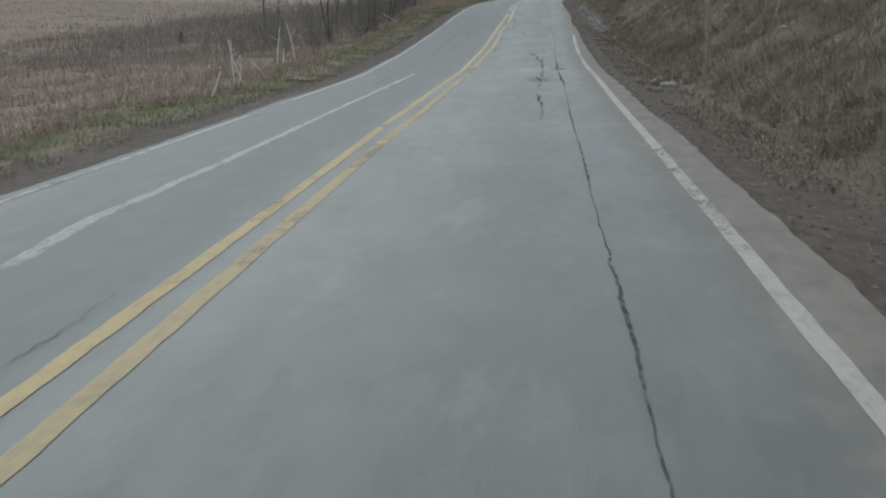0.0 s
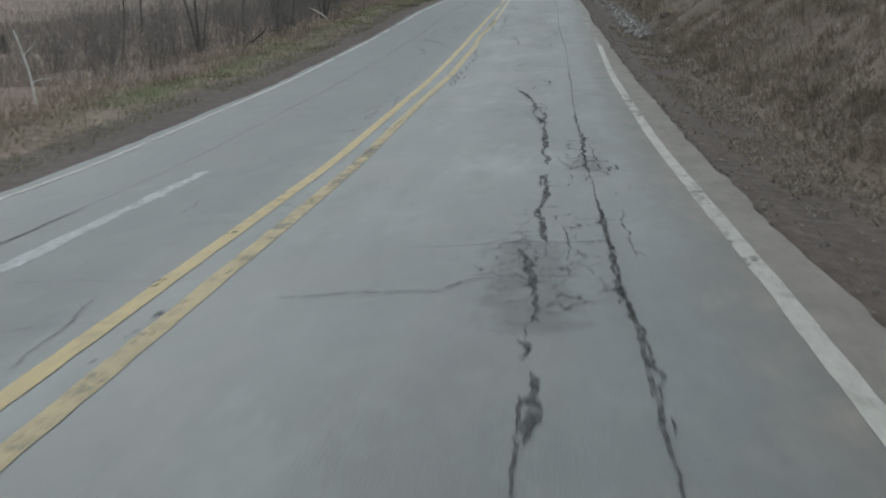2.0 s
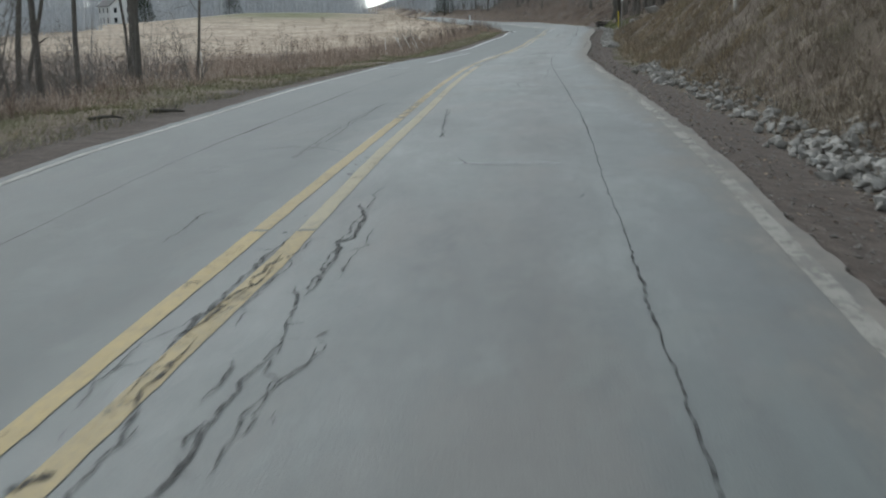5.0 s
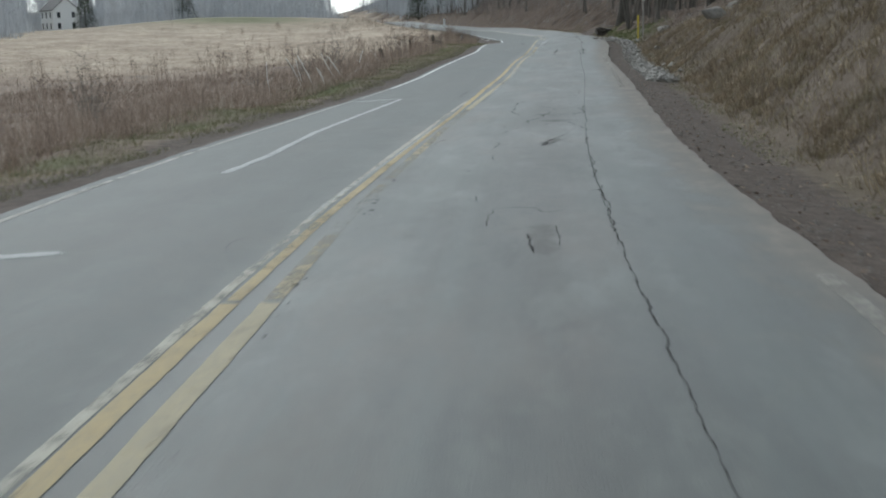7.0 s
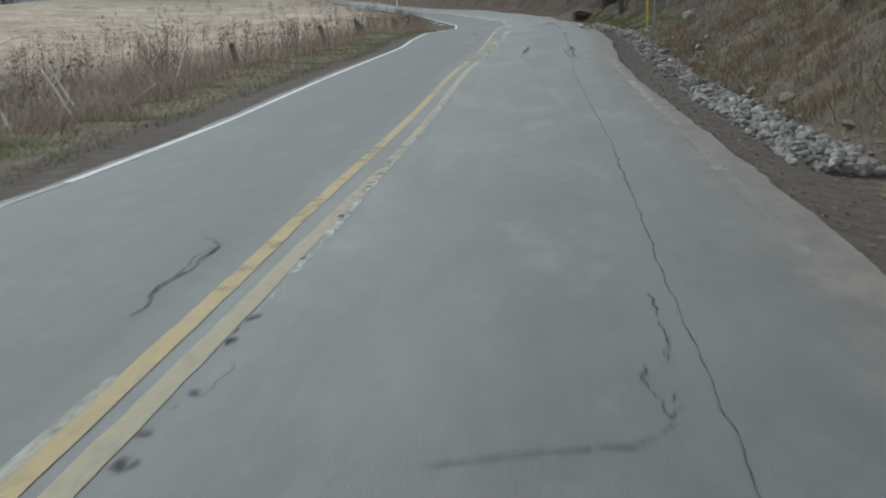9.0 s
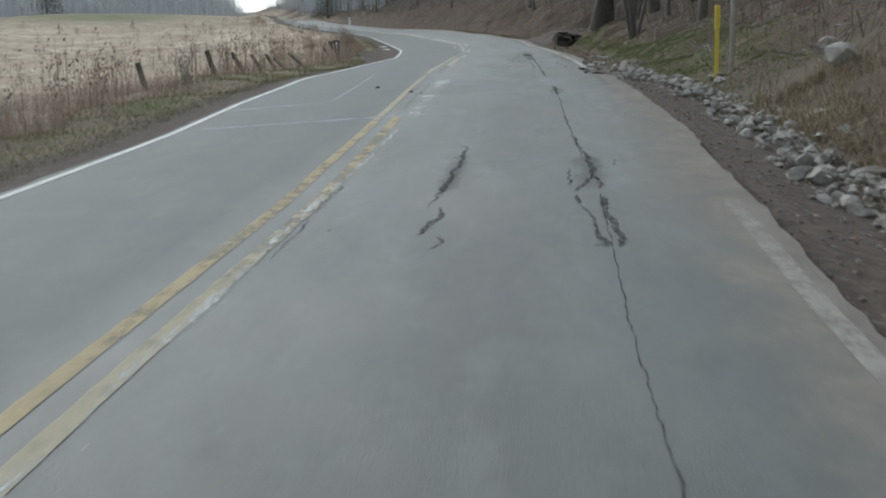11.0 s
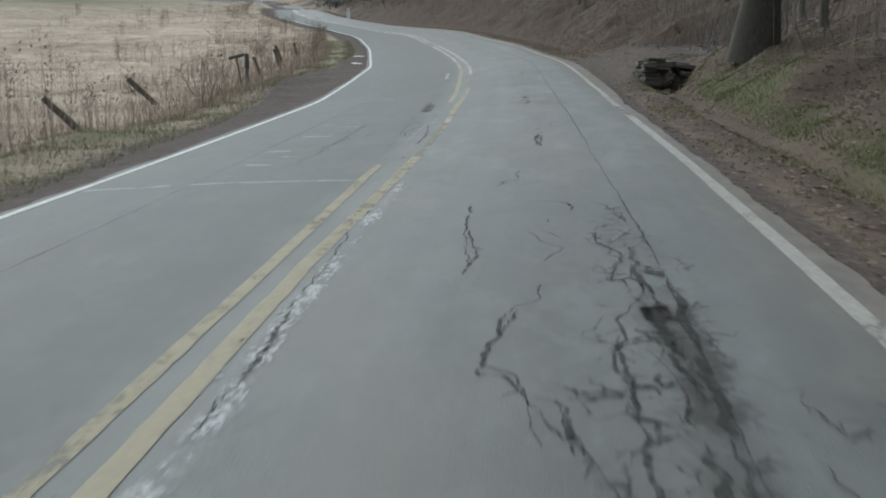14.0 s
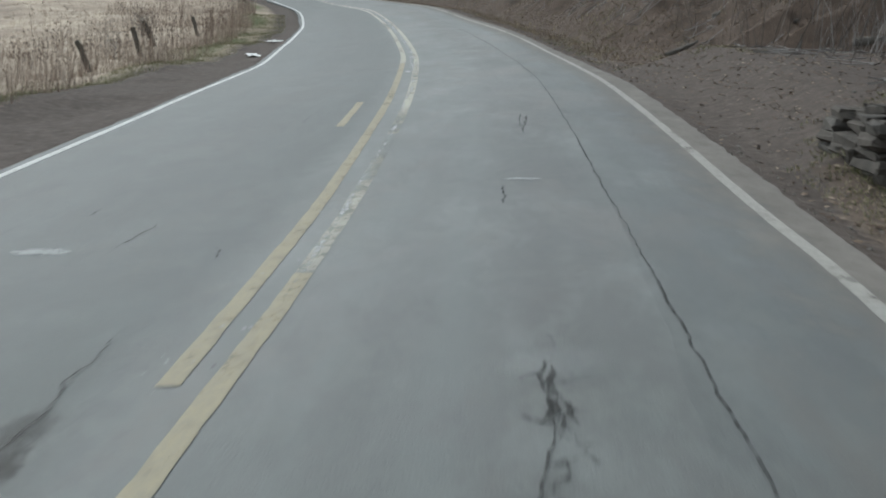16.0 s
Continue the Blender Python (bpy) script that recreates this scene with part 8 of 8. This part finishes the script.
crack(.07, 2.60, 159.63, 2.45, 159.47, 2.40, 159.03, 2.39, 158.56, 2.45, 158.20, 2.42, 157.78, 2.53, 157.76, 2.52, 157.44, 2.47, 157.25)
crack(.08, 2.34, 158.42, 2.42, 158.01, 2.41, 157.56)
crack(.05, 2.29, 157.91, 2.42, 157.95)
crack(.08, 2.69, 157.42, 2.67, 157.04, 2.69, 156.79, 2.63, 156.29)
crack(.09, 2.53, 156.53, 2.51, 156.30, 2.53, 156.11, 2.53, 155.93)
crack(.08, 2.74, 156.25, 2.67, 156.13, 2.68, 155.93)
crack(.1, 2.96, 158.62, 2.90, 157.95, 2.85, 157.40, 2.83, 157.03)
crack(.115, 3.17, 163.93, 3.08, 161.96, 2.98, 160.55, 2.98, 159.97)
crack(.115, 3.01, 160.07, 2.97, 158.62, 2.95, 157.60, 2.91, 156.77, 2.88, 155.91)
crack(.06, 2.29, 163.34, 2.10, 162.31, 2.25, 162.13, 2.41, 161.36, 2.53, 161.04, 2.61, 160.39)
crack(.07, 2.76, 162.78, 2.72, 161.13, 2.65, 160.38, 2.66, 159.72)
crack(.04, 2.50, 165.83, 2.67, 165.45)
crack(.05, 2.90, 165.07, 3.21, 165.83)
crack(.08, 3.06, 163.97, 2.97, 162.34, 3.01, 161.66)
crack(.06, 2.63, 159.53, 2.78, 159.60, 2.90, 160.10)
crack(.05, 1.97, 166.72, 1.95, 165.46, 2.02, 164.61)
crack(.05, 1.38, 160.41, 1.41, 160.13)
crack(.05, 2.71, 160.13, 2.77, 159.90, 2.84, 160.34)
crack(.03, 3.28, 161.00, 3.34, 160.24, 3.25, 159.41, 3.12, 158.75)
crack(.05, 3.67, 161.03, 3.68, 159.83, 3.65, 158.45, 3.66, 158.25)
crack(.06, 3.48, 157.91, 3.48, 157.42)
crack(.07, 3.74, 160.52, 3.70, 159.94, 3.81, 159.45, 3.82, 158.93)
crack(.1, 3.91, 159.28, 3.86, 158.47, 3.83, 157.94, 3.86, 157.50)
crack(.1, 3.57, 157.09, 3.67, 156.96, 3.65, 156.68)
crack(.06, 3.67, 157.28, 3.73, 157.01)
crack(.03, 3.05, 158.12, 3.36, 158.22, 3.56, 158.45)
crack(.03, 2.98, 157.49, 3.25, 157.67)
crack(.03, 3.33, 160.48, 3.46, 159.61, 3.89, 160.29)
crack(.04, -0.79, 161.14, -0.77, 162.02)
crack(.04, -1.08, 161.21, -1.21, 161.76)
crack(.07, 2.47, 163.96, 2.40, 163.54, 2.28, 163.42, 2.20, 163.06, 2.19, 162.77, 2.11, 162.48, 2.11, 162.15, 2.21, 162.10, 2.28, 161.93, 2.32, 161.70, 2.32, 161.36, 2.35, 161.17)
crack(.07, 2.28, 161.85, 2.44, 161.76, 2.44, 161.41, 2.48, 161.11)
crack(.115, 2.44, 161.68, 2.46, 161.35, 2.50, 161.10)
crack(.06, 2.54, 162.73, 2.66, 162.88, 2.74, 163.16)
crack(.04, 2.54, 162.73, 2.60, 162.67)
crack(.09, 3.20, 165.30, 3.07, 165.01, 3.02, 164.27, 3.02, 163.79, 2.90, 163.32, 2.82, 163.15, 2.79, 162.69, 2.71, 162.40, 2.72, 162.13, 2.77, 161.88, 2.72, 161.52, 2.79, 161.45, 2.75, 161.20)
crack(.06, 2.91, 163.96, 2.84, 163.98, 2.98, 164.83, 2.88, 165.26, 2.89, 165.60, 3.08, 165.67)
crack(.08, 2.94, 163.38, 3.08, 163.30, 3.01, 163.51)
crack(.115, 2.98, 163.25, 3.01, 162.88, 3.00, 162.56, 3.01, 162.27)
crack(.07, 2.86, 162.48, 2.94, 162.11, 2.95, 161.78, 2.90, 161.37)
crack(.06, 3.11, 166.58, 3.16, 166.02)
crack(.05, 2.40, 165.84, 2.52, 165.34, 2.64, 165.10, 2.48, 164.64)
crack(.07, 1.98, 165.94, 2.01, 165.24, 2.05, 165.13, 2.03, 164.64, 1.96, 164.30)
crack(.05, 2.00, 167.06, 2.00, 166.75)
crack(.05, 2.24, 168.40, 2.44, 168.96)
crack(.06, 2.76, 173.33, 2.73, 171.85)
crack(.06, 3.42, 161.83, 3.38, 161.61, 3.41, 161.47, 3.44, 161.29, 3.46, 161.41, 3.60, 161.45)
crack(.06, 3.40, 161.68, 3.33, 161.47)
crack(.03, 3.29, 161.79, 3.46, 161.83)
crack(.05, 3.23, 161.22, 3.32, 161.28)
crack(.05, 3.39, 161.22, 3.55, 161.35, 3.39, 161.11)
crack(.08, 1.01, 161.28, 1.02, 161.53, 1.04, 161.82, 1.05, 162.14, 1.07, 162.50, 1.06, 163.04, 1.03, 163.55)
crack(.05, 1.03, 163.55, 1.07, 164.84, 1.06, 166.18)
crack(.04, -0.22, 171.70, -0.10, 172.30, -0.06, 174.21, 0.04, 176.67)
crack(.07, 2.41, 169.54, 2.39, 169.21, 2.42, 168.90)
crack(.06, 2.42, 168.86, 2.27, 168.71, 2.24, 168.45, 2.19, 168.33)
crack(.06, 2.00, 167.60, 2.06, 167.45)
crack(.09, 1.96, 167.24, 1.97, 166.96, 1.99, 166.78)
crack(.07, 1.91, 166.68, 1.94, 166.58)
crack(.06, 2.46, 167.36, 2.61, 167.30, 2.75, 167.20, 2.78, 167.07, 2.79, 166.88, 2.77, 166.54)
crack(.08, 2.76, 167.07, 2.79, 166.99)
crack(.04, 2.66, 168.32, 2.78, 168.43)
crack(.04, 2.72, 168.13, 2.84, 168.00)
crack(.08, 2.97, 167.05, 3.09, 166.96, 3.08, 166.74, 3.12, 166.47, 3.15, 166.32, 3.10, 166.16)
crack(.08, 3.06, 166.36, 3.06, 166.16, 3.10, 166.08)
crack(.08, 3.15, 166.50, 3.18, 166.38)
crack(.05, 2.57, 166.34, 2.56, 166.15)
crack(.06, 2.82, 173.36, 2.70, 173.02, 2.68, 172.01)
crack(.06, -0.13, 171.04, -0.19, 171.57, -0.18, 171.99)
crack(.04, -0.07, 172.25, -0.12, 172.92, -0.04, 173.84, -0.00, 174.94, 0.04, 176.94)
crack(.05, 0.17, 170.52, 0.21, 170.62)
crack(.04, 0.30, 174.58, 0.31, 175.32)
crack(.05, 0.76, 174.62, 0.78, 176.23, 0.89, 176.49)
crack(.08, 2.97, 173.94, 2.83, 173.76, 2.73, 173.47, 2.70, 172.93, 2.67, 172.69, 2.70, 172.38, 2.68, 172.19)
crack(.115, 2.74, 173.47, 2.70, 172.83)
crack(.05, 2.74, 174.43, 2.76, 174.01)
crack(.06, 2.99, 175.08, 2.98, 174.71)
crack(.05, 2.12, 172.07, 2.13, 171.86)
crack(.07, -0.16, 173.08, -0.15, 173.40, -0.05, 173.62, -0.06, 173.94, 0.06, 174.35, -0.04, 174.85)
crack(.06, -0.25, 175.04, -0.17, 175.34, -0.11, 175.95, -0.03, 176.29, 0.01, 176.93)
crack(.05, 0.33, 174.40, 0.27, 174.96, 0.32, 175.52)
crack(.05, 0.76, 172.58, 0.75, 172.91, 0.79, 173.21, 0.82, 173.48)
crack(.05, 0.74, 173.62, 0.77, 173.70)
crack(.06, 0.78, 174.29, 0.91, 174.34, 0.81, 174.85, 0.89, 175.38, 1.03, 176.00)
crack(.05, 1.00, 174.17, 1.03, 174.71)
crack(.05, 0.78, 177.13, 1.01, 176.50, 0.98, 175.57)
crack(.08, 1.12, 172.95, 1.16, 173.49, 1.18, 174.28, 1.12, 175.97)
crack(.06, 1.33, 171.81, 1.37, 172.08)
crack(.06, 0.74, 176.39, 0.76, 176.66, 0.80, 176.93)
crack(.05, 0.72, 177.39, 0.83, 177.16, 0.85, 176.99)
crack(.05, 0.73, 177.81, 0.72, 178.30, 0.79, 178.69)
crack(.04, 0.09, 178.81, 0.06, 179.43)
crack(.05, -0.16, 181.02, -0.12, 181.61)
crack(.04, -0.07, 182.13, -0.01, 182.87, -0.04, 183.58)
crack(.05, -0.23, 180.29, -0.23, 180.72)
crack(.08, 2.76, 182.81, 2.75, 181.88, 2.66, 181.12)
crack(.05, 2.75, 182.02, 2.84, 181.99)
crack(.07, 2.78, 181.21, 2.82, 180.74, 2.75, 180.44, 2.77, 180.05)
crack(.07, 2.73, 177.56, 2.76, 177.43)
crack(.08, 2.71, 176.63, 2.71, 176.52)
crack(.06, 2.91, 192.93, 2.86, 191.53)
crack(.06, 1.48, 178.41, 1.45, 178.00)
crack(.05, 0.83, 181.83, 0.82, 182.06, 0.82, 182.34, 0.77, 182.67, 0.78, 182.96, 0.74, 183.49)
crack(.1, 2.81, 182.78, 2.76, 182.51, 2.76, 182.30, 2.78, 182.17, 2.72, 182.02)
crack(.1, 2.82, 182.37, 2.82, 182.10, 2.86, 182.01)
crack(.08, 2.81, 182.11, 2.77, 181.87)
crack(.06, 2.64, 187.79, 2.67, 187.24, 2.61, 186.93)
crack(.06, 2.98, 192.71, 2.90, 191.14)
crack(.05, 0.06, 185.71, 0.07, 186.16, 0.11, 186.55)
crack(.04, -0.56, 187.02, -0.59, 187.40)
crack(.04, 0.74, 185.60, 0.86, 185.22)
crack(.04, 0.20, 192.86, 0.17, 193.80)
crack(.06, 1.94, 184.37, 1.97, 184.36)
crack(.04, -1.35, 67.08, -1.5, 69.67, -1.59, 71.48)
crack(.03, -2.61, 65.35, -2.54, 67.18, -2.62, 70.17, -2.63, 72.58)
crack(.06, 0.74, 124.57, 0.91, 124.3)
crack(.03, 2.64, 187.06, 2.67, 187.81)
crack(.04, 2.88, 190.93, 2.98, 192.73)
crack(.09, 3.80, 158.37, 3.61, 156.52, 3.62, 155.32, 3.59, 154.61, 3.57, 154.02, 3.56, 153.46)
crack(.08, 3.87, 156.90, 3.67, 155.46, 3.68, 154.62, 3.65, 153.86)
crack(.05, 3.23, 152.62, 3.26, 152.30, 3.21, 151.90)
crack(.05, 3.27, 151.76, 3.24, 151.39, 3.24, 151.13)
crack(.06, 3.43, 153.84, 3.54, 153.77, 3.68, 153.66)
crack(.06, 3.52, 154.78, 3.72, 154.68)
crack(.10, 3.71, 157.93, 3.79, 157.71, 3.69, 157.10, 3.65, 156.76)
crack(.06, 3.60, 159.62, 3.70, 159.26, 3.65, 158.60)
crack(.06, 3.53, 160.03, 3.66, 159.94)
crack(.05, 3.09, 153.00, 3.28, 153.68, 3.40, 154.20)
crack(.05, 3.62, 152.98, 3.58, 152.52, 3.48, 151.94)
crack(.05, 3.54, 153.17, 3.59, 152.98, 3.63, 152.80)
crack(.05, 3.58, 154.21, 3.69, 153.86, 3.71, 153.54)
crack(.115, 2.92, 161.20, 2.86, 158.75, 2.81, 156.65)
